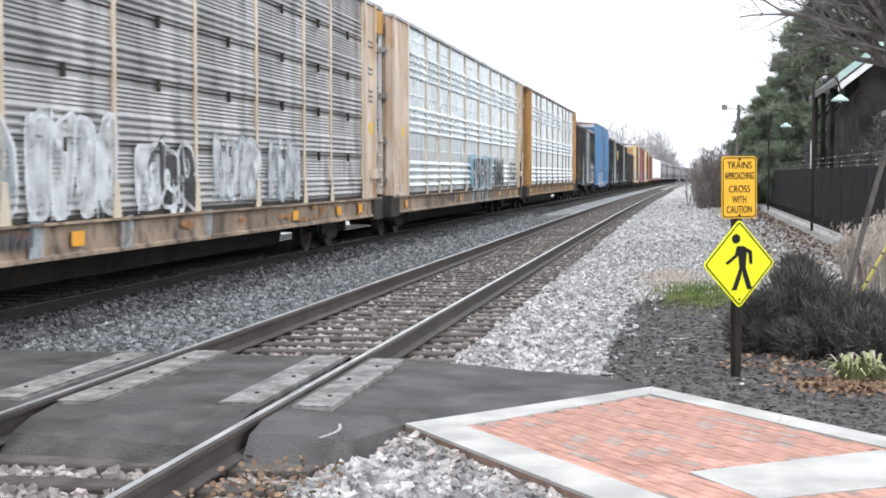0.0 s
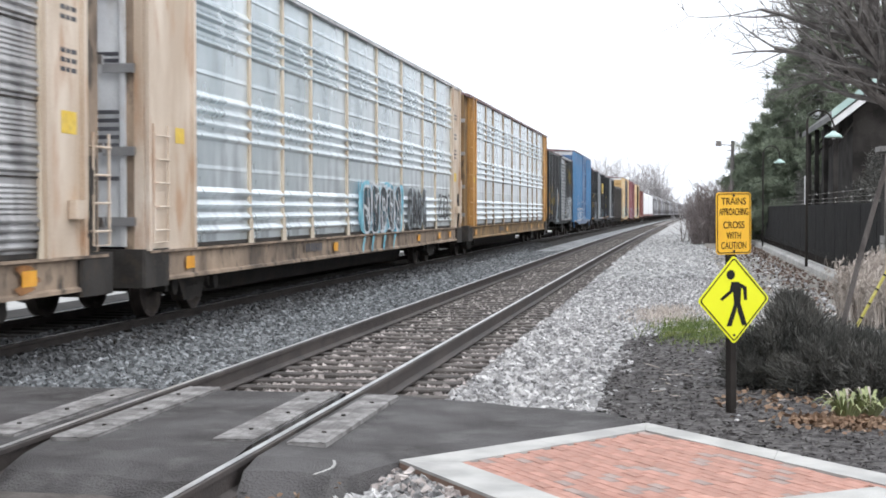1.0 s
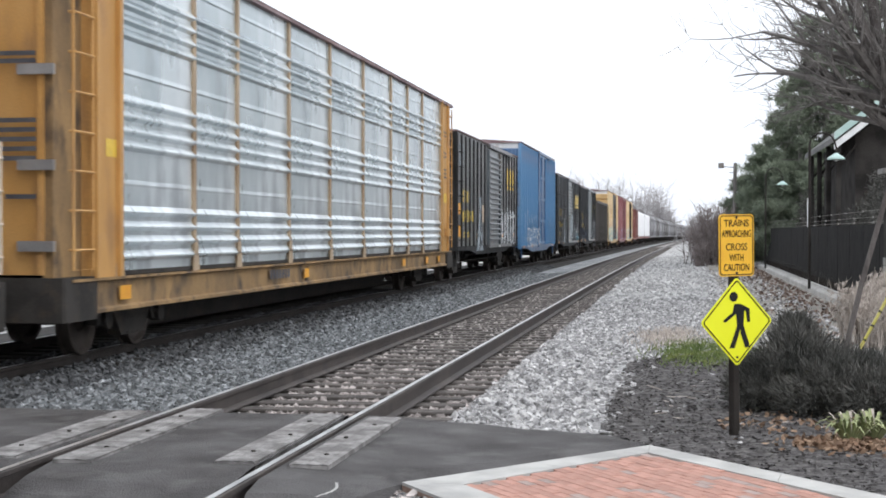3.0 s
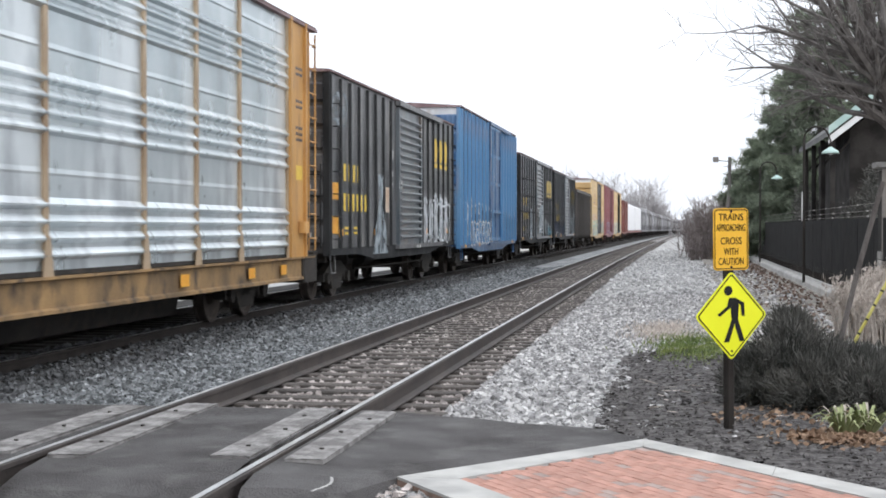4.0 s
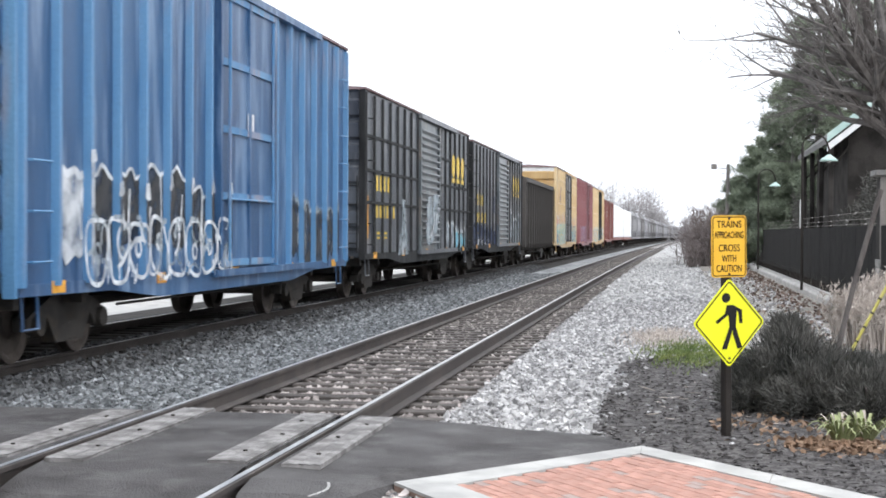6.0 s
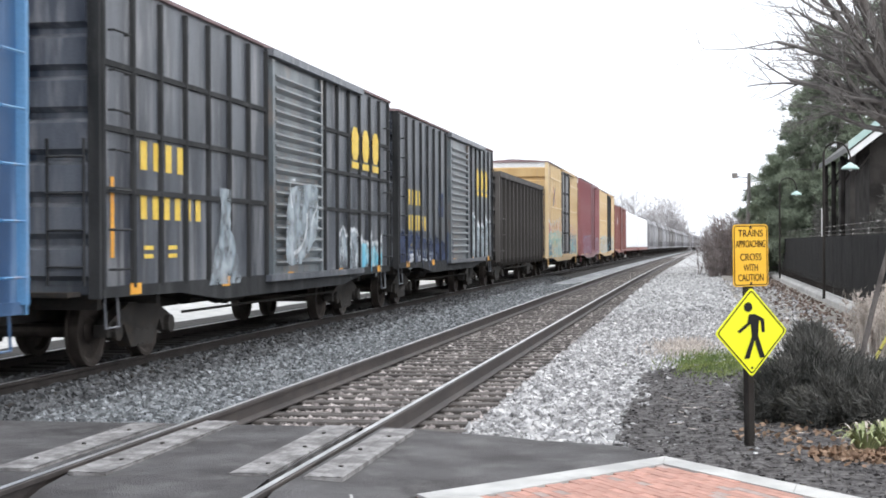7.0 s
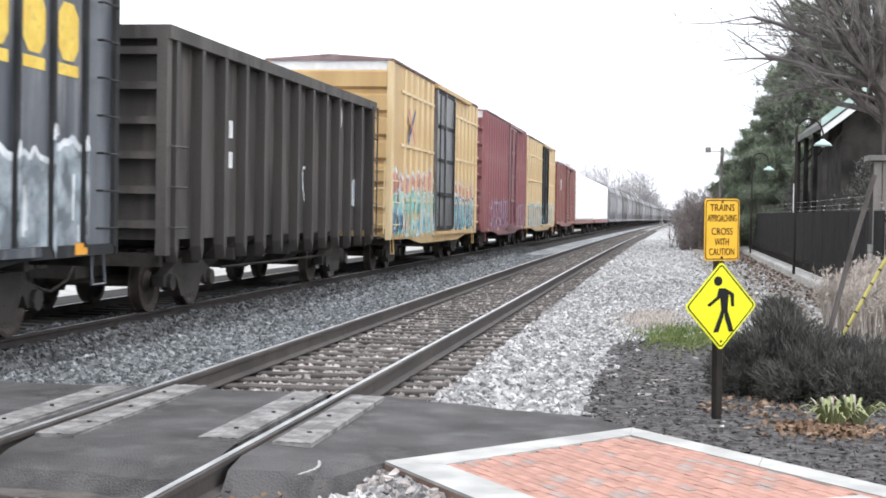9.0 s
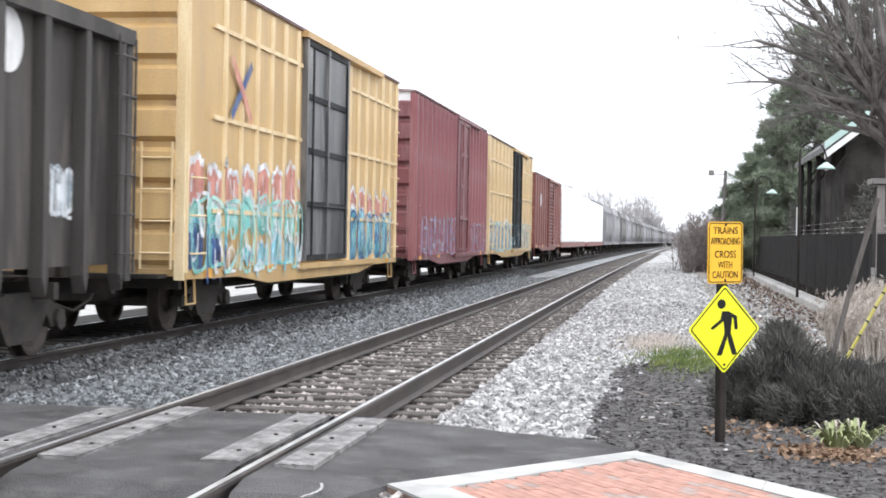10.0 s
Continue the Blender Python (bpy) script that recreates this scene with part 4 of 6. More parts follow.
                part("latch", Geo().box(1.47, 1.515, y - 0.03, y + 0.03, z - 0.1, z + 0.05, 0.008), IRON, slot)
    for ya, yb in zip(marks, marks[1:]):
        part("drain_slot", Geo().box(1.455, 1.475, ya + 0.08, yb - 0.08, floor + 0.01, floor + 0.06), IRON, car)
    # roof with a top chord
    r = Geo()
    r.along([(-1.5, top), (1.5, top), (1.52, top + 0.03), (1.1, top + 0.13), (0, top + 0.2), (-1.1, top + 0.13), (-1.52, top + 0.03)], (0.1, length - 0.1))
    part("roof", r, roof, car)
    for s in (-1, 1):
        ch = Geo().box(min(s * 1.42, s * 1.54), max(s * 1.42, s * 1.54), 0.1, length - 0.1, top - 0.05, top)
        part("top_chord", ch, GALV_DIRTY if roof is GALV else roof, car)
    ladder(car, 0.3, floor + 0.1, 2.5 if door is not paint else top - 0.1, 1.46 if door is paint else 1.5, paint, 5 if door is not paint else 9, 0.5)
    ladder(car, length - 0.62, floor + 0.1, 2.3 if not door is paint else top - 0.1, 1.46, paint, 4 if door is not paint else 9, 0.44)
    ladder(car, 0.1, 1.0, top - 0.1, 0.3, post_paint, 9, 0.26, along="x", stiles=False)
    for ya, yb in ((0.06, 0.95), (length - 0.95, length - 0.06)):
        part("end_sill", Geo().box(-1.5, 1.515, ya, yb, 0.5, 0.97, 0.03), IRON, car, "sooty end sill")
    # Thin dark panel puts the shade of the brake recess into colour.
    part("brake_niche", Geo().box(1.36, 1.372, length - 0.82, length - 0.2, 0.98, 2.05), IRON, car, "dark panel for the shaded brake recess")
    gear = Geo().tube([(1.37, length - 0.75, 1.75), (1.52, length - 0.75, 1.75)], 0.17, 14)
    gear.tube([(1.5, length - 0.75, 1.75), (1.54, length - 0.85, 1.3), (1.5, length - 0.9, 0.9)], 0.03, 6)
    part("hand_brake", gear, IRON, car, "black hand-brake gear")
    part("gear_box", Geo().box(1.5, 1.62, length - 1.3, length - 1.02, 1.35, 1.55, 0.02), paint, car)
    bars(car, MARK_YELLOW, 1.504, length - 1.45, 2.25, 0.24, [0.4], name="placard", label="yellow notice plate")
    for y in (1.6, length * 0.38, length * 0.72, length - 2.4, length - 4.2):
        bars(car, MARK_ORANGE, 1.505, y, 0.68, 0.16, [0.34], label="orange reflector", name="reflector")
    bars(car, MARK_YELLOW, 1.504, 1.2, 2.3, 0.2, [0.34], name="placard", label="yellow notice plate")
    bars(car, MARK_DARK, 1.507, length * 0.3, 0.72, 0.14, [0.12] * 7, 0.05)
    for z in (2.9, 3.0, 3.1, 3.45, 3.55, 4.0, 4.1):
        bars(car, MARK_DARK, 1.503, length - 1.45, z, 0.05, [0.12, 0.09, 0.14], 0.03)
    for k, (z, w) in enumerate(((4.28, 0.75), (4.06, 0.9), (3.3, 0.8), (3.22, 0.7), (2.6, 0.5), (2.5, 0.6), (2.4, 0.55), (2.3, 0.6), (2.2, 0.4), (1.8, 0.35))):
        g = Geo().add([(1.2 - w, 0.062, z), (1.2, 0.062, z), (1.2, 0.062, z + (0.14 if k < 2 else 0.05)), (1.2 - w, 0.062, z + (0.14 if k < 2 else 0.05))], [(0, 1, 2, 3)])
        part("stencil", g, MARK_DARK, car, "dark stencilled bars")
    CARS.append(car)
    return car


def boxcar(y0, length, paint, label, top=4.34, base=0.94, posts=14, door_at=0.5, door_wide=3.0, door_kind="louvre", door_paint=None, post_paint=None,
           spin=True, roof=ROOF, cross=(), end_cap=None, post_deep=0.045, sill=None, bar_paint=None, plain_ends=0.0, signs_at=None):
    car = start_car(label, "boxcar", y0, length, spin)
    w = 1.48
    door_paint, post_paint = door_paint or paint, post_paint or paint
    underframe(car, length, IRON, base)
    dy0, dy1 = length * door_at - door_wide / 2, length * door_at + door_wide / 2
    b = Geo()
    b.box(-w, w, 0.1, length - 0.1, base, top)
    part("body", b, paint, car)
    # side sill with fish-belly
    for k in (-1, 1):
        x0, x1 = (w - 0.02, w + 0.03) if k > 0 else (-w - 0.03, -w + 0.02)
        s = Geo().along([(0.15, base + 0.08), (0.15, base - 0.04), (2.6, base - 0.06), (4.2, base - 0.2), (length - 4.2, base - 0.2), (length - 2.6, base - 0.06), (length - 0.15, base - 0.04), (length - 0.15, base + 0.08)], (x0, x1), "x")
        part("side_sill", s, sill or paint, car)
    # posts
    def post_mesh():
        g = Geo()
        g.along([(0, -0.06), (post_deep, -0.036), (post_deep, 0.036), (0, 0.06)], (base + 0.05, top - 0.08), "z")
        return g.mesh("post", post_paint)
    pm = shared(("boxpost", post_paint.name, top, base, post_deep), post_mesh)
    ys = [0.16] + [0.16 + (length - 0.32) * (i + 1) / (posts + 1) for i in range(posts)] + [length - 0.16]
    for k in (-1, 1):
        for y in ys:
            if dy0 - 0.1 < y < dy1 + 0.1 or 0.3 < y < plain_ends:
                continue
            ob = part("post", pm, post_paint, car)
            ob.matrix_local = Matrix.Translation((k * w, y, 0)) @ Matrix.Rotation(0 if k > 0 else math.pi, 4, "Z")
    for z in cross:
        g = Geo()
        for a, c in ((0.2, dy0 - 0.05), (dy1 + 0.05, length - 0.2)):
            g.box(w, w + 0.037, max(a, plain_ends), c, z, z + 0.065)
        part("cross_rail", g, post_paint, car)
    # door
    d = Geo()
    x = w + 0.03
    if door_kind == "louvre":
        d.box(w - 0.02, x, dy0, dy1, base + 0.08, top - 0.18)
        n = 17
        step = (top - base - 0.5) / n
        slat = Geo().along([(x, 0), (x + 0.085, step * 0.3), (x + 0.08, step * 0.42), (x, step * 0.62)], (dy0 + 0.12, dy1 - 0.12)).mesh("slat", door_paint)
        subs = [("slat", slat, base + 0.2 + step * i) for i in range(n)]
        subs += [("door_stile", Geo().box(x, x + 0.06, y, y + 0.12, base + 0.08, top - 0.18), 0) for y in (dy0, dy1 - 0.12)]
    else:
        d.box(w - 0.02, x + 0.03, dy0, dy1, base + 0.12, top - 0.15)
        subs = [("door_stile", Geo().box(x + 0.03, x + 0.075, y, y + 0.1, base + 0.12, top - 0.15), 0) for y in (dy0, (dy0 + dy1) / 2 - 0.05, dy1 - 0.1)]
        subs += [("door_rail", Geo().box(x + 0.03, x + 0.065, dy0 + 0.1, dy1 - 0.1, z, z + 0.1), 0) for z in np.linspace(base + 0.12, top - 0.25, 5)]
    dr = part("door", d, door_paint, car, "sliding side door")
    for name, geo, z in subs:
        part(name, geo, bar_paint if bar_paint and name == "door_rail" else door_paint, dr).matrix_local = Matrix.Translation((0, 0, z))
    if door_kind != "louvre":
        h = Geo()
        for y in (dy0 + 0.3, dy1 - 0.35):
            h.tube([(x + 0.11, y, base + 0.2), (x + 0.11, y, top - 0.3)], 0.022, 6)
        h.tube([(x + 0.11, dy0 + 0.3, 1.9), (x + 0.11, dy1 - 0.35, 1.9)], 0.02, 6)
        part("locking_bar", h, bar_paint or door_paint, dr)
    t = Geo().box(w, w + 0.12, dy0 - 0.2, min(dy1 + door_wide, length - 0.3), base - 0.02, base + 0.08)
    part("door_track", t, paint, car)
    t = Geo().box(w, w + 0.13, dy0 - 0.1, min(dy1 + door_wide, length - 0.3), top - 0.14, top - 0.03)
    part("door_track", t, paint, car)
    # ends with deep horizontal corrugations
    for y, sg in ((0.1, -1), (length - 0.1, 1)):
        n = 7
        step = (top - base - 0.3) / n
        for i in range(n):
            e = Geo()
            z = base + 0.15 + step * i
            ring = [(y, z), (y + sg * 0.1, z + step * 0.12), (y + sg * 0.1, z + step * 0.74), (y, z + step * 0.86)]
            e.along(ring if sg < 0 else ring[::-1], (-w + 0.1, w - 0.1), "x")
            part("end_corrugation", e, paint, car)
        for k in (-1, 1):
            c = Geo().box(min(k * (w - 0.1), k * (w + 0.03)), max(k * (w - 0.1), k * (w + 0.03)), min(y, y + sg * 0.06), max(y, y + sg * 0.06), base - 0.05, top)
            part("corner_post", c, post_paint, car)
        if end_cap:
            q = Geo().box(-w, w, min(y, y + sg * 0.03), max(y, y + sg * 0.03), top - 0.5, top - 0.01)
            part("end_cap", q, end_cap, car, "smooth painted top of the end wall")
    # roof with ribs
    r = Geo()
    r.along([(-w - 0.05, top - 0.03), (w + 0.05, top - 0.03), (w + 0.06, top + 0.01), (0, top + 0.09), (-w - 0.06, top + 0.01)], (0.02, length - 0.02))
    roof_ob = part("roof", r, roof, car)
    n = 12
    for i in range(n + 1):
        y = 0.1 + (length - 0.2) * i / n
        r = Geo().along([(-w - 0.055, top), (w + 0.055, top), (w + 0.04, top + 0.018), (0, top + 0.12), (-w - 0.04, top + 0.018)], (y - 0.06, y + 0.06))
        part("roof_rib", r, roof, roof_ob)
    ladder(car, 0.25, base + 0.05, top - 0.4 if top < 4.6 else 2.4, w + 0.05, post_paint, 7 if top < 4.6 else 3, 0.46, stiles=False)
    ladder(car, length - 0.75, base + 0.05, top - 0.4, w + 0.05, post_paint, 7, 0.46, stiles=False)
    ladder(car, 0.04, base + 0.1, 2.6, w - 0.55, post_paint, 4, 0.42, along="x")
    stirrup(car, 0.3, base, paint)
    stirrup(car, length - 0.7, base, paint)
    # hand-brake platform and railing on the near end
    g = Geo()
    g.box(-w + 0.2, w - 0.2, -0.28, 0.06, base - 0.02, base + 0.03)
    part("end_platform", g, IRON, car)
    wh = Geo()
    wh.tube([(-0.6 + 0.28 * math.cos(a), -0.12, 2.6 + 0.28 * math.sin(a)) for a in [2 * math.pi * i / 16 for i in range(17)]], 0.018, 5)
    wh.tube([(-0.6, 0.02, 2.6), (-0.6, -0.14, 2.6)], 0.04, 6)
    part("brake_wheel", wh, IRON, car)
    for i in range(5):
        bars(car, MARK_ORANGE, w + 0.036 if not signs_at else w + 0.012, 0.9 + (length - 2.2) * i / 4, signs_at or base - 0.03, 0.13, [0.34], name="reflector", label="orange reflector")
    CARS.append(car)
    return car


def open_hopper(y0, length, paint, label):
    car = start_car(label, "hopper car", y0, length, True)
    underframe(car, length, IRON, 0.85)
    w, base, top = 1.36, 1.02, 3.78
    b = Geo()
    b.box(-w, w, 0.35, length - 0.35, base, top - 0.05)
    part("body", b, paint, car)
    # Dark sheet stands for the shade inside the open top.
    dark_sheet = Geo().box(-w + 0.1, w - 0.1, 0.5, length - 0.5, top - 0.1, top - 0.02)
    part("rim_shadow", dark_sheet, IRON, car)
    c = Geo()
    for k in (-1, 1):
        c.box(min(k * w, k * (w + 0.16)), max(k * w, k * (w + 0.16)), 0.2, length - 0.2, top - 0.16, top + 0.02)
    c.box(-w, w, 0.2, 0.4, top - 0.16, top + 0.02)
    c.box(-w, w, length - 0.4, length - 0.2, top - 0.16, top + 0.02)
    part("top_chord", c, paint, car)
    g = Geo()
    g.along([(-0.07, top - 0.1), (-0.07, base - 0.1), (0, base - 0.3), (0.07, base - 0.1), (0.07, top - 0.1)], (0, 0.15), "x")
    rib = g.mesh("rib", paint)
    for k in (-1, 1):
        for i in range(13):
            y = 0.55 + (length - 1.1) * i / 12
            ob = part("rib", rib, paint, car)
            ob.matrix_local = Matrix.Translation((k * w, y, 0)) @ Matrix.Rotation(0 if k > 0 else math.pi, 4, "Z")
    for y, sg in ((0.35, -1), (length - 0.35, 1)):
        e = Geo()
        for i in range(6):
            z = base + 0.15 + i * 0.45
            e.box(-w + 0.02, w - 0.02, min(y, y + sg * 0.14), max(y, y + sg * 0.14), z, z + 0.1)
        part("end_rib", e, paint, car)
        for k in (-1, 1):
            q = Geo().box(min(k * (w - 0.02), k * (w + 0.12)), max(k * (w - 0.02), k * (w + 0.12)), min(y - sg * 0.02, y + sg * 0.16), max(y - sg * 0.02, y + sg * 0.16), base - 0.2, top)
            part("corner_post", q, paint, car)
    # discharge chutes
    for i in range(3):
        y = 4.2 + (length - 8.4) * i / 2
        h = Geo()
        h.add([(-1.3, y - 1.0, base), (1.3, y - 1.0, base), (1.3, y + 1.0, base), (-1.3, y + 1.0, base), (-0.5, y - 0.3, 0.42), (0.5, y - 0.3, 0.42), (0.5, y + 0.3, 0.42), (-0.5, y + 0.3, 0.42)],
              [(0, 1, 5, 4), (1, 2, 6, 5), (2, 3, 7, 6), (3, 0, 4, 7), (4, 5, 6, 7)])
        part("chute", h, paint, car)
    ladder(car, 0.25, base - 0.1, 2.5, w + 0.14, paint, 3, 0.5, stiles=False)
    ladder(car, length - 0.85, base - 0.1, top - 0.1, w + 0.16, paint, 6, 0.5)
    bars(car, MARK_WHITE, w + 0.004, 2.7, 2.5, 0.26, [0.2, 0.2, 0.2], label="white stencilled bars")
    bars(car, MARK_WHITE, w + 0.004, 2.7, 2.05, 0.24, [0.2, 0.2, 0.2])
    disc = Geo()
    disc.tube([(w + 0.002, length - 3.3, 3.3), (w + 0.012, length - 3.3, 3.3)], 0.33, 20)
    part("disc", disc, MARK_WHITE, car, "white painted disc")
    bars(car, MARK_ORANGE, w + 0.006, length - 1.55, 1.1, 0.95, [0.09], name="reflector", label="orange reflector")
    graffiti(car, w + 0.002, length - 2.5, length - 1.65, 1.55, 2.1, SPRAY_HAZE, SPRAY_WHITE, SPRAY_GREY, 41, 3)
    graffiti(car, w + 0.002, length - 6.1, length - 5.4, 1.6, 2.2, None, SPRAY_WHITE, SPRAY_GREY, 42, 1)
    CARS.append(car)
    return car


def lumber_car(y0, length):
    car = start_car("flat car loaded with white-wrapped lumber bundles", "flat car", y0, length, False)
    d = Geo().box(-1.45, 1.45, 0, length, 0.85, 1.12)
    part("deck", d, CAR_RED, car)
    for i in range(4):
        a, b = 0.5 + (length - 1.0) * i / 4, 0.5 + (length - 1.0) * (i + 1) / 4 - 0.03
        g = Geo()
        g.along([(-1.42, 1.14), (1.42, 1.14), (1.46, 1.24), (1.46, 4.1), (1.38, 4.3), (1.1, 4.42), (-1.1, 4.42), (-1.38, 4.3), (-1.46, 4.1), (-1.46, 1.24)], (a, b))
        part("wrapped_load", g, WRAP, car, "white plastic-wrapped lumber stack")
    CARS.append(car)
    return car


def covered_hopper(y0, length, paint, label, spin=False):
    car = start_car(label, "hopper car", y0, length, spin)
    b = Geo()
    sec = [(-1.1, 0.9), (1.1, 0.9), (1.5, 1.5), (1.6, 2.6), (1.52, 3.8), (1.2, 4.5), (0.6, 4.75), (-0.6, 4.75), (-1.2, 4.5), (-1.52, 3.8), (-1.6, 2.6), (-1.5, 1.5)]
    b.along(sec, (1.5, length - 1.5))
    part("body", b, paint, car)
    for i in range(10):
        y = 1.6 + (length - 3.2) * i / 9
        for k in (-1, 1):
            part("rib", Geo().box(min(k * 1.46, k * 1.56), max(k * 1.46, k * 1.56), y - 0.05, y + 0.05, 1.2, 3.9), paint, car)
    s = Geo().box(-1.5, 1.5, 0.1, length - 0.1, 0.9, 1.15)
    part("side_sill", s, paint, car)
    for y0_, sg in ((0.15, 1), (length - 0.15, -1)):
        e = Geo()
        for k in (-1.2, 1.2):
            e.tube([(k, y0_, 1.1), (k, y0_ + sg * 1.4, 4.0)], 0.06, 5)
        part("end_brace", e, paint, car)
    h = Geo().box(-0.45, 0.45, 1.6, length - 1.6, 4.74, 4.9)
    part("roof_hatch", h, paint, car)
    CARS.append(car)
    return car


def trough_marks(car, y0, x, mat=MARK_YELLOW):
    """Two rows of lettering bars near the car's end."""
    bars(car, mat, x, y0, 2.32, 0.34, [0.2, 0.2, 0.2, 0.2], 0.21, label="yellow stencilled bars")
    bars(car, mat, x, y0, 1.74, 0.34, [0.19] * 6, 0.19)
    for z in (1.38, 1.28):
        bars(car, mat, x, y0 + 0.1, z, 0.05, [0.3, 0.3], 0.5)


def build_train():
    r1 = auto_rack(4.75, 26.0, TAN, PALE_TAN, True, label="auto rack car with dirty corrugated steel sides, tan frame and graffiti")
    graffiti(r1, 1.495, 2.6, 8.6, 1.0, 2.05, SPRAY_GREY, SPRAY_WHITE, SPRAY_GREY, 3, 7)
    graffiti(r1, 1.495, 8.8, 11.2, 1.0, 2.1, SPRAY_HAZE, SPRAY_WHITE, SPRAY_HAZE, 2, 4)
    graffiti(r1, 1.495, 11.75, 12.7, 0.98, 1.9, SPRAY_HAZE, SPRAY_WHITE, SPRAY_BLACK, 8, 1)
    graffiti(r1, 1.497, 12.5, 13.9, 0.98, 1.85, SPRAY_BLACK, SPRAY_HAZE, SPRAY_WHITE, 4, 2)
    graffiti(r1, 1.495, 14.6, 16.9, 1.05, 2.0, SPRAY_HAZE, SPRAY_GREY, SPRAY_HAZE, 7, 4)
    graffiti(r1, 1.495, 17.3, 19.2, 1.05, 2.0, SPRAY_HAZE, SPRAY_GREY, SPRAY_GREY, 9, 4)
    for y, h in ((8.9, 0.07), (11.3, 0.08), (14.2, 0.05)):
        drip = Geo()
        for k in range(4):
            ribbon(drip, [(y + 0.09 * k, 0.97), (y + 0.09 * k + 0.03, 0.78), (y + 0.08 * k - 0.02, 0.6)], h, 1.506)
        tagged(part("graffiti_stroke", drip, SPRAY_GREY, r1), kind="stuff")
    rust = Geo()
    rr = random.Random(77)
    for k in range(26):
        y, z = rr.uniform(3, 25), rr.uniform(0.64, 0.88)
        pts = [(y + rr.uniform(0.08, 0.3) * math.cos(0.9 * i) * rr.uniform(0.7, 1.2), z + rr.uniform(0.03, 0.06) * math.sin(0.9 * i)) for i in range(7)]
        rust.add([(1.5035, p, q) for p, q in pts], [tuple(range(7))])
    tagged(part("rust_stain", rust, RUST, r1, "orange rust stains"), kind="stuff")
    r2 = auto_rack(31.6, 25.9, TAN, PALE_TAN, label="auto rack car with corrugated galvanised sides and faded tan frame")
    graffiti(r2, 1.512, 11.9, 16.7, 0.97, 2.02, SPRAY_CYAN, SPRAY_CYAN, SPRAY_CYAN, 5, 4)
    graffiti(r2, 1.518, 12.3, 16.4, 0.97, 2.0, SPRAY_BLACK, SPRAY_WHITE, SPRAY_WHITE, 15, 5)
    graffiti(r2, 1.512, 17.2, 19.8, 1.0, 1.95, SPRAY_BLACK, SPRAY_GREY, SPRAY_BLACK, 6, 4)
    graffiti(r2, 1.512, 21.6, 23.6, 1.2, 1.85, None, SPRAY_BLACK, SPRAY_BLACK, 16, 4)
    below = Geo()
    for y in (12.4, 13.3, 14.5, 15.6):
        ribbon(below, [(y + 0.2, 0.96), (y + 0.05, 0.78), (y - 0.05, 0.6)], 0.16, 1.506)
    tagged(part("graffiti_stroke", below, SPRAY_CYAN, r2), kind="stuff")
    part("end_bracket", Geo().box(0.85, 1.3, -0.02, 0.14, 4.5, 5.08, 0.02), ORANGE_TAN, r2, "yellow bracket on the end door")
    r3 = auto_rack(58.7, 25.8, ORANGE_TAN, BROWN_POST, label="auto rack car with bright corrugated galvanised sides and ochre frame", door=ORANGE_TAN, from_far=False, roof=ROOF, near=1.6)
    w = 1.484
    b1 = boxcar(85.6, 15.2, CAR_BLACK, "grimy black boxcar with louvred door and pale graffiti", door_at=0.535, post_paint=POST_BLACK, sill=POST_BLACK, door_paint=LOUVRE, posts=17, signs_at=1.25)
    logo_shapes(b1, MARK_YELLOW, 11.89, 3.15, 0.62, w + 0.002, 0.827)
    trough_marks(b1, 1.3, w + 0.002)
    panel_spray(b1, w, 15.2, 17, 0.045, 10.3, 14.0, 1.05, 2.2, SPRAY_HAZE, SPRAY_WHITE, 11)
    graffiti(b1, w + 0.05, 10.6, 14.2, 1.0, 2.1, None, SPRAY_WHITE, SPRAY_GREY, 14, 5)
    ghost_shape(b1, w + 0.05, 4.65, 0.85, 2.55, 0.9, SPRAY_GREY, 12)
    graffiti(b1, w, 0.4, 1.6, 3.4, 4.0, None, SPRAY_GREY, SPRAY_GREY, 13, 2)
    bars(b1, MARK_ORANGE, w + 0.003, 0.35, 1.95, 0.32, [0.5], name="placard")
    bars(b1, MARK_ORANGE, w + 0.003, 0.3, 1.3, 0.34, [0.55], name="placard")
    bars(b1, TAN, w + 0.012, 5.36, 1.75, 0.55, [0.4], name="plate")
    bars(b1, MARK_WHITE, w + 0.08, 6.6, 2.3, 0.2, [0.16, 0.12], 0.1)
    bars(b1, MARK_WHITE, w + 0.003, 6.12, 2.95, 0.22, [0.16], name="stencil")
    bars(b1, MARK_WHITE, w + 0.003, 6.12, 2.55, 0.14, [0.14], name="stencil")
    bars(b1, MARK_WHITE, w + 0.003, 6.12, 2.35, 0.08, [0.12], name="stencil")
    bars(b1, MARK_WHITE, w + 0.14, 8.6, 0.92, 0.07, [0.2, 0.2], 0.12, name="stencil")
    b2 = boxcar(102.1, 14.65, CAR_BLUE, "tall bright blue boxcar with plug door and graffiti along its base", top=5.0, base=0.82, post_paint=POST_BLUE, posts=16, door_at=0.535, door_wide=2.9,
                door_kind="plug", end_cap=DOOR_WHITE, post_deep=0.085, bar_paint=POST_BLUE)
    panel_spray(b2, w, 14.65, 16, 0.085, 2.0, 7.0, 1.25, 2.15, SPRAY_BLACK, SPRAY_WHITE, 21)
    panel_spray(b2, w, 14.65, 16, 0.085, 0.5, 2.0, 1.0, 2.3, SPRAY_HAZE, SPRAY_WHITE, 22)
    graffiti(b2, w + 0.09, 1.6, 6.9, 0.85, 1.6, None, SPRAY_WHITE, SPRAY_GREY, 23, 8)
    panel_spray(b2, w, 14.65, 16, 0.085, 10.2, 13.4, 0.95, 2.0, SPRAY_BLACK, SPRAY_GREY, 24)
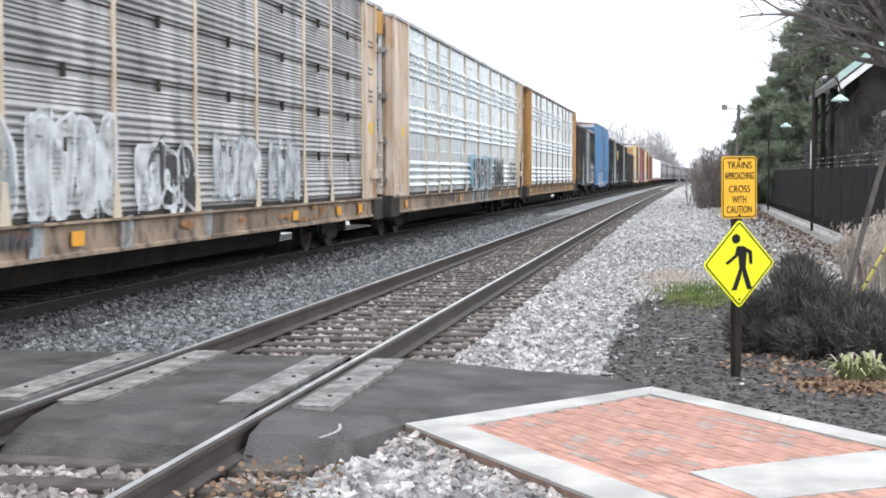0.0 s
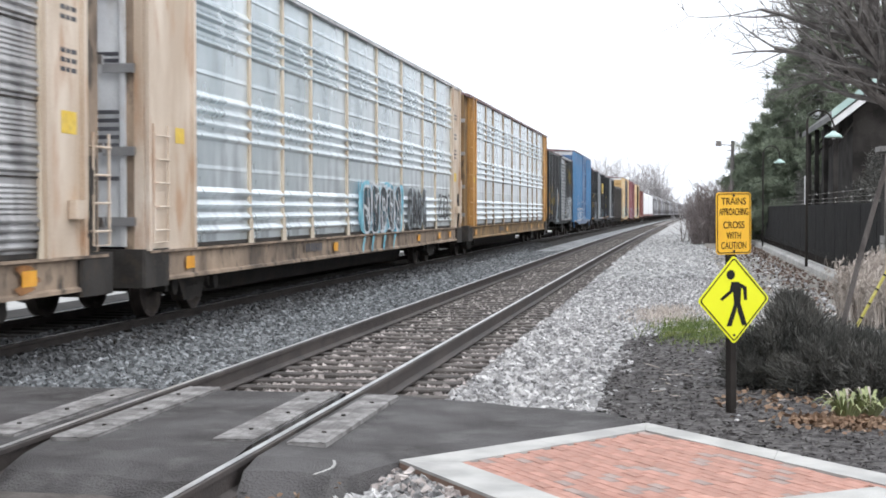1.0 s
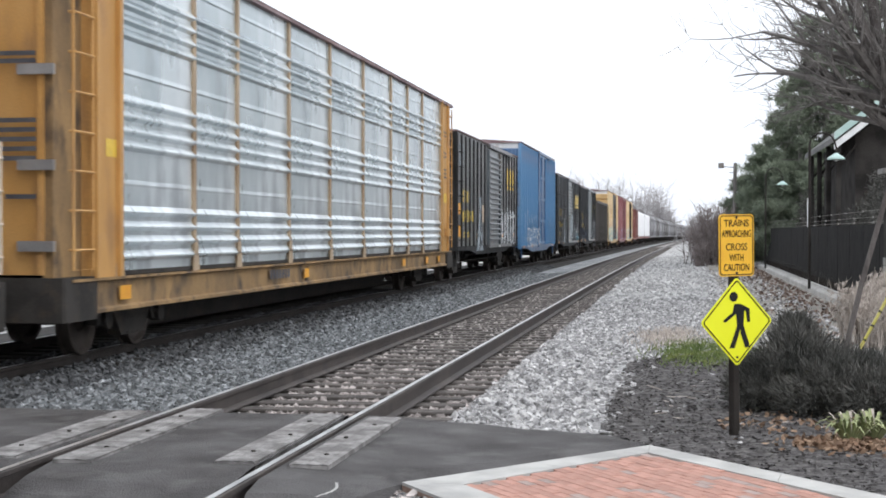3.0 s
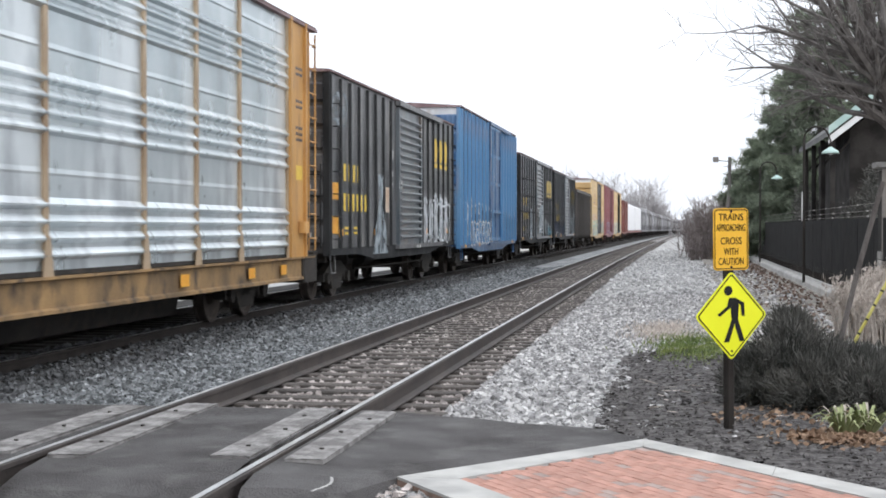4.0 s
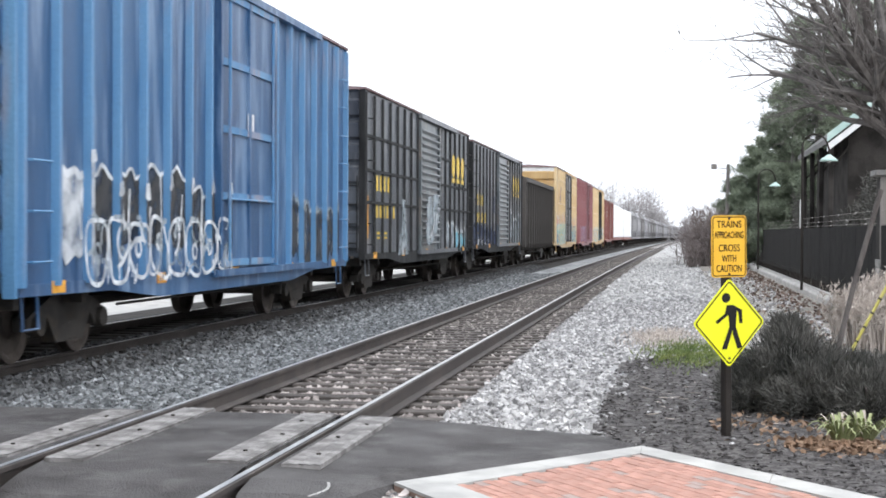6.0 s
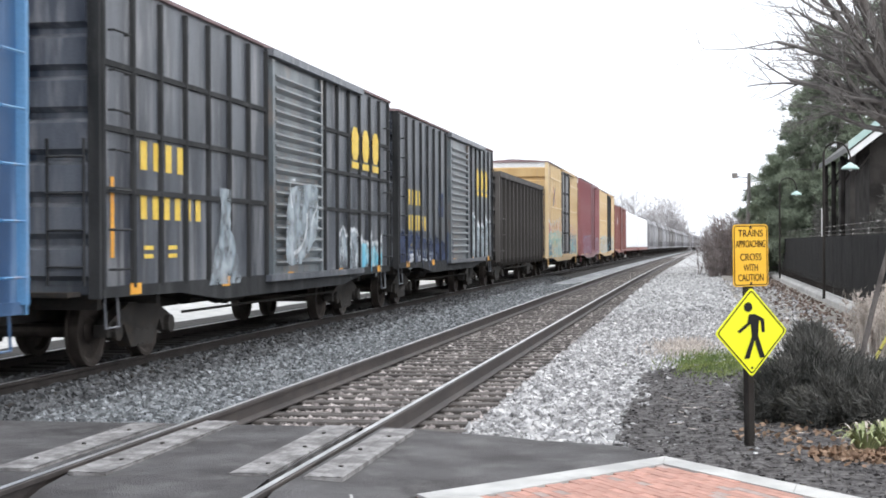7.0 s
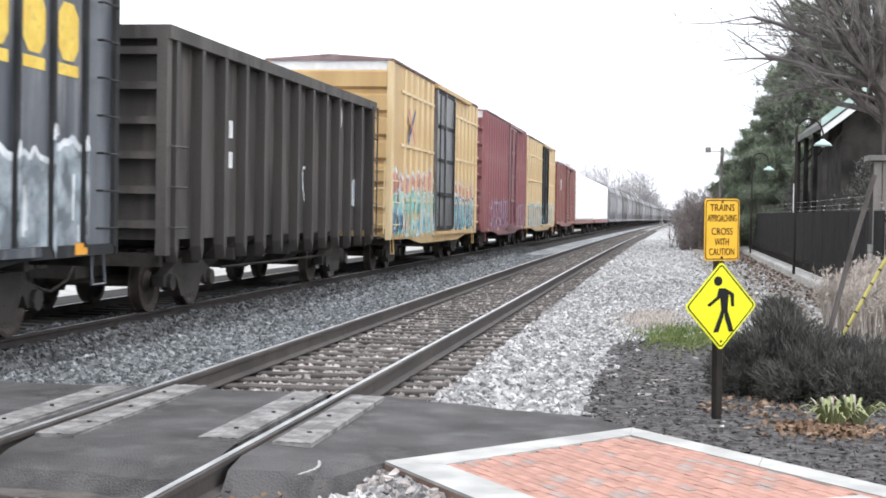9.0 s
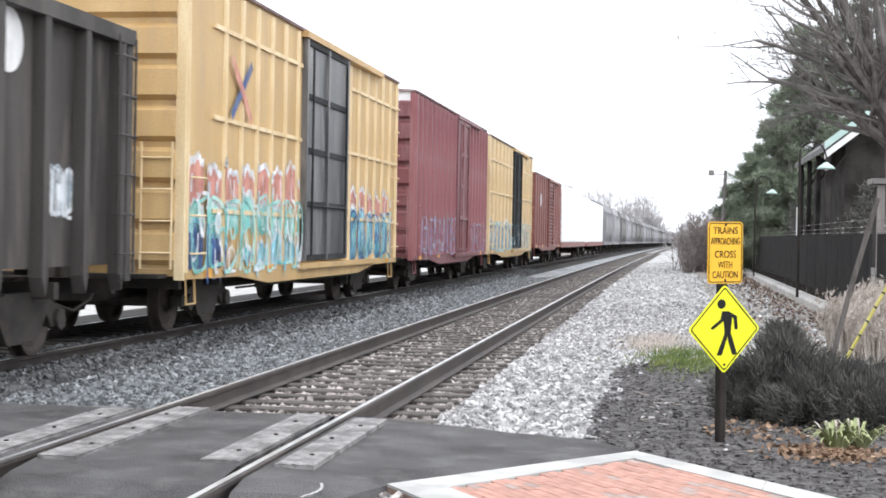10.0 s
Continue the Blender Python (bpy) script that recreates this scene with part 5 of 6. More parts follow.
    bars(b2, MARK_WHITE, w + 0.08, 7.75, 2.9, 0.3, [0.32], name="placard")
    b3 = boxcar(118.4, 15.3, CAR_SLATE, "dark slate boxcar with louvred door and faded graffiti", top=4.42, base=0.9, door_at=0.52, post_paint=POST_BLACK, sill=POST_BLACK, door_paint=LOUVRE, posts=16, cross=(2.02, 2.7, 3.42))
    logo_shapes(b3, MARK_YELLOW, 11.78, 3.02, 0.62, w + 0.041, 0.881)
    trough_marks(b3, 1.3, w + 0.002)
    ghost_shape(b3, w + 0.05, 4.3, 0.9, 2.2, 0.8, SPRAY_GREY, 31)
    graffiti(b3, w + 0.118, 7.0, 8.9, 1.15, 2.45, SPRAY_GREY, SPRAY_GREY, SPRAY_WHITE, 32, 1)
    panel_spray(b3, w, 15.3, 16, 0.045, 10.4, 14.2, 0.98, 1.72, SPRAY_GREY, SPRAY_WHITE, 33)
    panel_spray(b3, w, 15.3, 16, 0.045, 12.4, 14.4, 1.0, 1.5, SPRAY_CYAN, SPRAY_GREY, 34, 0.01)
    bars(b3, MARK_ORANGE, w + 0.003, 0.4, 1.3, 0.9, [0.1], name="placard")
    b4 = boxcar(134.5, 14.9, CAR_SLATE, "dark slate boxcar with blue and white painted base panels", top=4.34, door_at=0.54, post_paint=POST_BLACK, sill=POST_BLACK, door_paint=LOUVRE, posts=16)
    logo_shapes(b4, MARK_YELLOW, 11.46, 3.0, 0.62, w + 0.002, 0.858)
    trough_marks(b4, 1.3, w + 0.002)
    panel_spray(b4, w, 14.9, 16, 0.045, 0.4, 7.0, 0.95, 1.65, SPRAY_NAVY, SPRAY_NAVY, 35)
    panel_spray(b4, w, 14.9, 16, 0.045, 10.3, 14.3, 1.0, 2.2, SPRAY_GREY, SPRAY_WHITE, 36)
    panel_spray(b4, w, 14.9, 16, 0.045, 13.3, 14.3, 0.95, 1.9, SPRAY_CYAN, SPRAY_WHITE, 38, 0.01)
    graffiti(b4, w, 1.0, 4.4, 0.9, 1.3, SPRAY_WHITE, SPRAY_GREY, SPRAY_WHITE, 37, 3)
    bars(b4, SPRAY_NAVY, w + 0.012, 5.2, 2.1, 0.6, [0.55], name="plate")
    open_hopper(150.9, 13.8, CAR_BROWN, "brown-black ribbed open hopper car")
    b5 = boxcar(166.3, 15.1, CAR_YELLOW, "tall golden yellow boxcar with black door and blue-green graffiti", top=4.95, base=0.82, post_paint=POST_YELLOW, posts=17, door_at=0.522, door_wide=3.3,
                door_kind="plug", door_paint=CAR_BLACK, bar_paint=POST_BLACK, cross=(1.68, 3.0, 4.28), end_cap=MARK_WHITE, plain_ends=1.25)
    panel_spray(b5, w, 15.1, 17, 0.045, 0.1, 6.2, 1.85, 2.5, DULL_RED, SPRAY_WHITE, 51)
    panel_spray(b5, w, 15.1, 17, 0.045, 0.1, 6.2, 1.35, 2.05, SPRAY_TEAL, SPRAY_WHITE, 52, 0.012)
    panel_spray(b5, w, 15.1, 17, 0.045, 0.1, 2.2, 0.85, 1.5, SPRAY_BLUE, SPRAY_CYAN, 53, 0.012)
    panel_spray(b5, w, 15.1, 17, 0.045, 2.2, 6.2, 0.85, 1.4, SPRAY_CYAN, SPRAY_WHITE, 54, 0.012)
    graffiti(b5, w + 0.05, 0.3, 6.2, 0.85, 1.95, None, SPRAY_TEAL, SPRAY_WHITE, 55, 8)
    panel_spray(b5, w, 15.1, 17, 0.045, 9.8, 14.5, 1.8, 2.35, DULL_RED, SPRAY_WHITE, 56)
    panel_spray(b5, w, 15.1, 17, 0.045, 9.8, 14.5, 0.9, 2.0, SPRAY_CYAN, SPRAY_WHITE, 57, 0.012)
    graffiti(b5, w + 0.05, 10.0, 14.3, 0.9, 1.9, None, SPRAY_BLUE, SPRAY_TEAL, 58, 6)
    x = Geo()
    ribbon(x, [(2.0, 3.95), (3.0, 3.1)], 0.15, w + 0.058)
    part("emblem", x, DULL_RED, b5, "red stroke of a crossed emblem")
    x = Geo()
    ribbon(x, [(2.0, 3.1), (3.0, 3.95)], 0.15, w + 0.054)
    part("emblem", x, SPRAY_BLUE, b5, "blue stroke of a crossed emblem")
    b6 = boxcar(183.6, 14.0, CAR_MAROON, "tall maroon boxcar with plug door and faded graffiti", top=5.0, base=0.82, post_paint=POST_MAROON, posts=18, door_at=0.58, door_wide=2.4, door_kind="plug", end_cap=MARK_WHITE, post_deep=0.085)
    panel_spray(b6, w, 14.0, 18, 0.085, 1.0, 6.6, 0.9, 1.9, SPRAY_LILAC, SPRAY_GREY, 61)
    graffiti(b6, w + 0.087, 1.0, 6.6, 0.9, 1.9, None, SPRAY_LILAC, SPRAY_GREY, 63, 6)
    graffiti(b6, w + 0.087, 9.8, 13.4, 0.9, 1.8, None, SPRAY_LILAC, SPRAY_GREY, 62, 4)
    b7 = boxcar(198.6, 15.3, CAR_YELLOW, "tall yellow boxcar with black door and pale graffiti", top=4.95, base=0.82, post_paint=POST_YELLOW, posts=12, door_at=0.57, door_wide=2.7, door_kind="plug",
                door_paint=POST_BLACK, cross=(1.8, 2.95, 4.1), spin=False, end_cap=MARK_WHITE)
    panel_spray(b7, w, 15.3, 12, 0.045, 0.4, 14.6, 0.9, 2.0, SPRAY_GREY, SPRAY_WHITE, 71)
    graffiti(b7, w + 0.05, 0.5, 14.4, 0.85, 1.9, None, SPRAY_CYAN, SPRAY_WHITE, 72, 12)
    b8 = boxcar(215.3, 15.3, CAR_RED, "low oxide red boxcar with pale markings", top=4.4, posts=12, door_at=0.55, spin=False)
    bars(b8, MARK_WHITE, w + 0.003, 3.0, 2.9, 0.6, [0.8], name="placard")
    graffiti(b8, w, 8.5, 13.5, 1.0, 2.0, None, DULL_RED, SPRAY_GREY, 81, 4)
    lumber_car(231.8, 22.5)
    lumber_car(255.6, 22.5)
    y = 279.5
    protos = []
    for i in range(30):
        if i < 3:
            paint, tint = ((CAR_GREY, "mid grey"), (HOPPER_PALE, "chalky pale grey"), (HOPPER_DARK, "weathered brown-grey"))[i]
            protos.append(covered_hopper(y, 15.4, paint, tint + " covered hopper car with rounded sides"))
        else:
            c = copy_thing(protos[(i * 7 // 3) % 3], Matrix())
            c["start"] = y
            CARS.append(c)
        y += 17.3


def car_pose(y, x=FAR):
    slope = math.degrees(math.atan((dip(y + 1) - dip(y - 1)) / 2))
    turn = -math.degrees(math.atan((bend(y + 8) - bend(y + 6)) / 2))
    return pose(x + bend(y), y, dip(y), slope, 0, turn)


def motions():
    for c in CARS:
        y0 = c["start"]
        if y0 < 60:
            rows = [(0.0, car_pose(y0)), (10.0, car_pose(y0 - SPEED * 10))]
        else:
            rows = [(0.5 * i, car_pose(y0 - SPEED * 0.5 * i)) for i in range(21)]
        walk(c, rows)
        del c["start"]
    step = 1 / FPS
    turn = math.degrees(SPEED * step / 0.425)
    for w, dy in WHEELSETS:
        walk(w, [(i * step, pose(0, dy, 0.425, (i * turn) % 360, 0, 0)) for i in range(301)])


build_train()


# ---- beside the track: planting, sign, fence, station, trees ----
def blades(name, roots, ways, lengths, width, mat, label="", category="", kind="", parent=None, bend=0.0, seed=1, group=""):
    """Many small pointed leaves in one mesh, each from its root along its way."""
    rs = np.random.RandomState(seed)
    roots, ways = np.asarray(roots, float), np.asarray(ways, float)
    n = len(roots)
    ways /= np.linalg.norm(ways, axis=1, keepdims=True) + 1e-9
    side = np.cross(ways, rs.normal(size=(n, 3)))
    side /= np.linalg.norm(side, axis=1, keepdims=True) + 1e-9
    ln = np.broadcast_to(np.asarray(lengths, float), (n,))[:, None]
    wd = width * rs.uniform(0.6, 1.2, (n, 1)) * 0.5
    mid = roots + ways * ln * 0.55
    tip = roots + ways * ln
    tip[:, 2] -= bend * ln[:, 0]
    v = np.stack([roots - side * wd * 0.6, roots + side * wd * 0.6, mid + side * wd, tip, mid - side * wd], 1).reshape(-1, 3)
    f = (np.array([[0, 1, 2, 3, 4]]) + 5 * np.arange(n)[:, None]).tolist()
    me = bpy.data.meshes.new(name)
    me.from_pydata(v.tolist(), [], f)
    me.materials.append(mat)
    ob = new(name, me)
    if parent is not None:
        ob.parent = parent
    return tagged(ob, label, category, group, kind)


def mulch_bed():
    poly = [Vector(p) for p in ((-0.3, 10.75), (-0.62, 11.6), (-0.68, 12.6), (-0.72, 14), (-0.6, 15.6), (-0.7, 17), (-0.55, 18.3), (-0.1, 18.8), (0.6, 18.4), (1.6, 19), (3.4, 20), (4.5, 16), (4.5, 3), (3.9, 3.8), (1.3, 8.7))]
    g = Geo()
    st = 0.12
    ids = {}
    def vid(i, j):
        if (i, j) not in ids:
            x, y = -0.9 + st * i, 3 + st * j
            x += 0.05 * noise.noise((x * 4, y * 4, 0))
            y += 0.05 * noise.noise((x * 4, y * 4, 5))
            ids[(i, j)] = len(g.v)
            z = max(ground_z(x, y), -0.16) + 0.03 + 0.02 * noise.noise((x * 2.2, y * 2.2, 1)) + 0.012 * noise.noise((x * 9, y * 9, 3))
            g.v.append((x, y, z))
        return ids[(i, j)]
    for i in range(46):
        for j in range(142):
            if inside(Vector((-0.84 + st * i, 3.06 + st * j)), poly):
                g.f.append((vid(i, j), vid(i + 1, j), vid(i + 1, j + 1), vid(i, j + 1)))
    smooth_all(single("mulch_bed", g, MULCH, "dark shredded mulch bed beside the paving", "mulch", "structure"))
    r = np.random.RandomState(4)
    pts, ways = [], []
    while len(pts) < 11000:
        x, y = r.uniform(-0.8, 3.2), 8 + 11 * r.rand() ** 1.3
        if inside(Vector((x, y)), poly):
            pts.append((x, y, max(ground_z(x, y), -0.16) + 0.042))
            ways.append((r.normal(), r.normal(), r.uniform(-0.1, 0.25)))
    blades("mulch_chips", pts, ways, r.uniform(0.02, 0.06, len(pts)), 0.016, MULCH, "dark shredded bark chips on the bed", "mulch", "stuff", seed=5)
    pts = [(r.uniform(-0.3, 1.4), r.uniform(11.5, 15.5), -0.085) for _ in range(60)]
    blades("straw_litter", pts, [(r.normal() + 0.6, r.normal(), 0.03) for _ in pts], r.uniform(0.05, 0.22, len(pts)), 0.008, STRAW, "pale dry stalks lying on the mulch", "plant litter", "stuff", seed=6)


mulch_bed()


def leaf_scatter(name, label, spots, size, seed, mat=LEAF):
    r = np.random.RandomState(seed)
    blades(name, spots, np.c_[r.normal(size=(len(spots), 2)), r.uniform(-0.1, 0.5, len(spots))], r.uniform(0.6, 1.3, len(spots)) * size, size * 0.75, mat, label, "leaves", "stuff", seed=seed)


R8 = np.random.RandomState(8)
leaf_scatter("fallen_leaves", "dry brown leaves heaped round the grass clump", [(1.14 + R8.normal() * 0.16, 10.88 + R8.normal() * 0.14, -0.1 + R8.rand() * 0.04) for _ in range(1500)], 0.05, 8)
leaf_scatter("fallen_leaves", "brown leaves caught along the rail", [(-2.12 + R8.normal() * 0.22, 7.1 + R8.normal() * 0.4, -0.19 + R8.rand() * 0.06) for _ in range(260)], 0.04, 9)
leaf_scatter("fallen_leaves", "brown leaf litter below the kerb", [(3.0 - abs(R8.normal()) * 0.6, R8.uniform(20, 75), -0.1 + R8.rand() * 0.04) for _ in range(1500)], 0.085, 10, LEAF_OLD)
leaf_scatter("fallen_leaves", "scattered leaves on the mulch under the shrub", [(R8.uniform(0.3, 1.4), 12.0 + R8.normal() * 0.35, -0.09 + R8.rand() * 0.03) for _ in range(150)], 0.05, 11)


# grass patch
pts = [(R8.normal() * 0.26 + 0.28, R8.normal() * 0.9 + 19.2, -0.12) for _ in range(6000)]
blades("grass_patch", pts, [(R8.normal() * 0.5, R8.normal() * 0.5, 1) for _ in pts], R8.uniform(0.04, 0.085, len(pts)), 0.012, GRASS, "patch of green and yellowing grass", "grass", "stuff", seed=12)
pts = [(R8.normal() * 0.25 - 0.15, R8.normal() * 0.9 + 22.0, -0.14) for _ in range(2200)]
blades("grass_patch", pts, [(R8.normal() * 0.5, R8.normal() * 0.5, 1) for _ in pts], R8.uniform(0.05, 0.12, len(pts)), 0.014, STRAW, "patch of yellowed dry grass", "grass", "stuff", seed=13)


def lily_clump(x, y):
    t = thing("grass_clump", "clump of arching pale green strap leaves", "plant", pose(x, y, -0.12))
    r = random.Random(3)
    for i in range(46):
        a, out, h, w = r.uniform(0, 6.28), r.uniform(0.13, 0.28), r.uniform(0.12, 0.24), r.uniform(0.009, 0.015)
        g = Geo()
        ca, sa = math.cos(a), math.sin(a)
        rows = []
        for k in range(7):
            q = k / 6
            d, z = 0.04 + out * q, h * math.sin(min(q * 2.2, 2.75)) + 0.01
            ww = w * (1 - q ** 3) + 0.001
            rows += [(d * ca - ww * sa, d * sa + ww * ca, z), (d * ca, d * sa, z - ww * 0.4), (d * ca + ww * sa, d * sa - ww * ca, z)]
        g.add(rows, [(3 * k + j, 3 * k + j + 1, 3 * k + j + 4, 3 * k + j + 3) for k in range(6) for j in range(2)])
        part("blade", g, STRAW if i % 9 == 0 else LILY, t)
    return t


lily_clump(1.2, 11.02)
lily_clump(1.38, 11.2)


def shrub():
    """A low, sprawling dark evergreen."""
    t = thing("evergreen_shrub", "low sprawling dark evergreen shrub", "shrub")
    r = np.random.RandomState(21)
    lumps = [(0.72, 13.05, 0.1, 0.34, 0.27), (1.0, 13.2, 0.24, 0.36, 0.34), (1.32, 13.0, 0.12, 0.4, 0.3), (1.7, 13.2, 0.08, 0.45, 0.28), (2.15, 13.1, 0.08, 0.45, 0.3), (1.15, 12.75, 0.06, 0.36, 0.26),
             (1.6, 12.65, 0.04, 0.4, 0.26), (0.98, 13.5, 0.5, 0.17, 0.18), (2.0, 12.6, 0.04, 0.4, 0.26), (2.6, 12.9, 0.1, 0.5, 0.32)]
    roots, ways = [], []
    for x, y, z, rad, h in lumps:
        k = int(7500 * rad / 0.4)
        d = r.normal(size=(k, 3))
        d /= np.linalg.norm(d, axis=1, keepdims=True)
        q = r.uniform(0.45, 1.0, (k, 1)) ** 0.6 * (1 + 0.22 * np.sin(d[:, :1] * 9 + d[:, 1:2] * 7))
        p = np.array([x, y, z]) + d * q * np.array([rad, rad, h])
        keep = p[:, 2] > -0.13
        roots.append(p[keep])
        ways.append((d + r.normal(size=(k, 3)) * 0.6 + np.array([0, 0, 0.7]))[keep])
    roots, ways = np.concatenate(roots), np.concatenate(ways)
    blades("foliage", roots, ways, r.uniform(0.05, 0.13, len(roots)), 0.008, NEEDLE_DARK, parent=t, seed=22)
    g = Geo()
    for x, y, z, rad, h in lumps:
        for _ in range(5):
            a = random.Random(x * 7 + _).uniform(0, 6.28)
            g.tube([(x, y, -0.15), (x + 0.3 * rad * math.cos(a), y + 0.3 * rad * math.sin(a), z), (x + 0.9 * rad * math.cos(a), y + 0.9 * rad * math.sin(a), z + h * 0.6)], [0.02, 0.013, 0.004], 5)
    part("stem_growth", g, TWIG, t)
    core = Geo()
    for x, y, z, rad, h in lumps:
        n = 10
        vs = [(x + 0.62 * rad * math.cos(6.283 * j / n) * math.sin(3.1416 * (i + 0.5) / 6), y + 0.62 * rad * math.sin(6.283 * j / n) * math.sin(3.1416 * (i + 0.5) / 6), max(z + 0.66 * h * math.cos(3.1416 * (i + 0.5) / 6), -0.12)) for i in range(6) for j in range(n)]
        core.add(vs, [(i * n + j, (i + 1) * n + j, (i + 1) * n + (j + 1) % n, i * n + (j + 1) % n) for i in range(5) for j in range(n)] + [tuple(range(n))])
    part("inner_growth", core, NEEDLE_DARK, t)


shrub()


def plume_grass(x, y, n, h, seed):
    t = thing("plume_grass", "dry straw-coloured plume grass with feathery heads", "ornamental grass", group="plume grasses")
    r = np.random.RandomState(seed)
    roots = np.c_[x + r.normal(size=n) * 0.16, y + r.normal(size=n) * 0.2, np.full(n, -0.12)]
    ways = np.c_[r.normal(size=(n, 2)) * 0.16, np.ones(n)]
    ln = r.uniform(0.6, 1.0, n) * h
    blades("stalks", roots, ways, ln, 0.018, STRAW, parent=t, seed=seed)
    k = n // 3
    tips = roots[:k] + ways[:k] / np.linalg.norm(ways[:k], axis=1, keepdims=True) * ln[:k, None]
    pr = np.repeat(tips, 40, 0) + r.normal(size=(k * 40, 3)) * np.array([0.03, 0.03, 0.09])
    blades("plumes", pr, r.normal(size=(k * 40, 3)) * 0.5 + np.array([0.2, 0, 0.8]), r.uniform(0.04, 0.1, k * 40), 0.012, STRAW, parent=t, seed=seed + 1)


for i, (x, y, h) in enumerate(((2.45, 20.9, 0.72), (2.7, 20.4, 0.84), (2.95, 20.8, 0.9), (3.25, 20.3, 0.95), (2.6, 19.7, 0.62), (2.85, 19.6, 0.68), (3.6, 20.6, 1.0))):
    plume_grass(x, y, 260, h, 100 + 3 * i)


# ---- pedestrian sign ----
def letters(parent, text, width, height, z, mat, y):
    cu = bpy.data.curves.new("letters", "FONT")
    cu.body, cu.align_x, cu.align_y, cu.size, cu.extrude = text, "CENTER", "CENTER", height * 1.35, 0.0008
    tmp = new("letters", cu)
    bpy.context.view_layer.update()
    me = bpy.data.meshes.new_from_object(tmp.evaluated_get(bpy.context.evaluated_depsgraph_get()))
    bpy.data.objects.remove(tmp)
    k = min(1.0, width / max(max(v.co.x for v in me.vertices) * 2, 1e-3))
    me.transform(Matrix.Diagonal((k, 1, 1, 1)))
    me.materials.clear()
    me.materials.append(mat)
    ob = part("lettering", me, mat, parent, "black painted letters")
    ob.matrix_local = Matrix.Translation((0, y, z)) @ Matrix.Rotation(math.pi / 2, 4, "X")


def rounded(w, h, c, n=4):
    ring = []
    for cx, cz, a in ((w / 2 - c, h / 2 - c, 0), (-w / 2 + c, h / 2 - c, 90), (-w / 2 + c, -h / 2 + c, 180), (w / 2 - c, -h / 2 + c, 270)):
        ring += [(cx + c * math.cos(radians(a + 90 * i / n)), cz + c * math.sin(radians(a + 90 * i / n))) for i in range(n + 1)]
    return ring


def plate(ring, y0, y1, z=0.0, turn=0.0):
    g = Geo()
    ca, sa = math.cos(turn), math.sin(turn)
    pts = [(a * ca - b * sa, a * sa + b * ca + z) for a, b in ring]
    return g.along(pts, (y0, y1))


def outline(ring_out, ring_in, y, z=0.0, turn=0.0):
    g = Geo()
    ca, sa = math.cos(turn), math.sin(turn)
    f = lambda ring: [(a * ca - b * sa, y, a * sa + b * ca + z) for a, b in ring]
    n = len(ring_out)
    return g.add(f(ring_out) + f(ring_in), [(i, (i + 1) % n, (i + 1) % n + n, i + n) for i in range(n)])


def pedestrian_sign():
    s = thing("warning_sign", "yellow pedestrian crossing sign below an amber notice, on a dark post", "road sign", pose(0.4, 11.36, -0.12, 0, -0.6, 36))
    p = Geo().box(-0.032, 0.032, 0.0, 0.064, -0.3, 1.66, 0.008)
    part("post", p, POST, s, "dark square post")
    zc = 0.885
    q = math.pi / 4
    d = part("diamond_panel", plate(rounded(0.482, 0.482, 0.03), -0.006, -0.002, zc, q), SIGN_YELLOW, s, "fluorescent yellow diamond panel")
    part("border", outline(rounded(0.456, 0.456, 0.025), rounded(0.436, 0.436, 0.02), -0.0085, zc, q), SIGN_BLACK, d)
    # plain striding symbol: a disc and simple tapering bars
    sym = Geo()
    def poly(pts):
        sym.add([(a * 1.22, -0.0085, zc + b) for a, b in pts], [tuple(range(len(pts)))])
    poly([(-0.025 + 0.033 * math.cos(t), 0.19 + 0.037 * math.sin(t)) for t in [6.283 * i / 16 for i in range(16)]])
    poly([(-0.02, 0.135), (0.03, 0.135), (0.058, 0.1), (0.05, -0.03), (0.0, -0.03), (-0.008, 0.06)])
    poly([(-0.02, 0.135), (-0.008, 0.06), (-0.09, -0.005), (-0.11, 0.01), (-0.035, 0.07)])
    poly([(0.03, 0.135), (0.098, 0.095), (0.102, -0.005), (0.078, -0.005), (0.07, 0.075), (0.056, 0.09)])
    poly([(0.0, -0.03), (0.032, -0.03), (0.012, -0.1), (-0.02, -0.2), (-0.06, -0.2), (-0.02, -0.09)])
    poly([(0.022, -0.03), (0.05, -0.03), (0.1, -0.195), (0.062, -0.2), (0.028, -0.09)])
    part("symbol", sym, SIGN_BLACK, d, "plain black walking symbol")
    za = 1.465
    n = part("notice_panel", plate(rounded(0.33, 0.47, 0.03), -0.006, -0.002, za), SIGN_AMBER, s, "amber notice panel")
    part("border", outline(rounded(0.312, 0.452, 0.025), rounded(0.298, 0.438, 0.02), -0.0085, za), SIGN_BLACK, n)
    for text, w, z in (("TRAINS", 0.23, 0.165), ("APPROACHING", 0.27, 0.085), ("CROSS", 0.2, -0.015), ("WITH", 0.13, -0.095), ("CAUTION", 0.235, -0.17)):
        letters(n, text, w, 0.056, za + z, SIGN_BLACK, -0.0085)
    for z in (zc - 0.27, za - 0.21, za + 0.21):
        b = Geo().tube([(0, -0.004, z), (0, -0.013, z)], 0.009, 8)
        part("bolt", b, IRON, s)


pedestrian_sign()


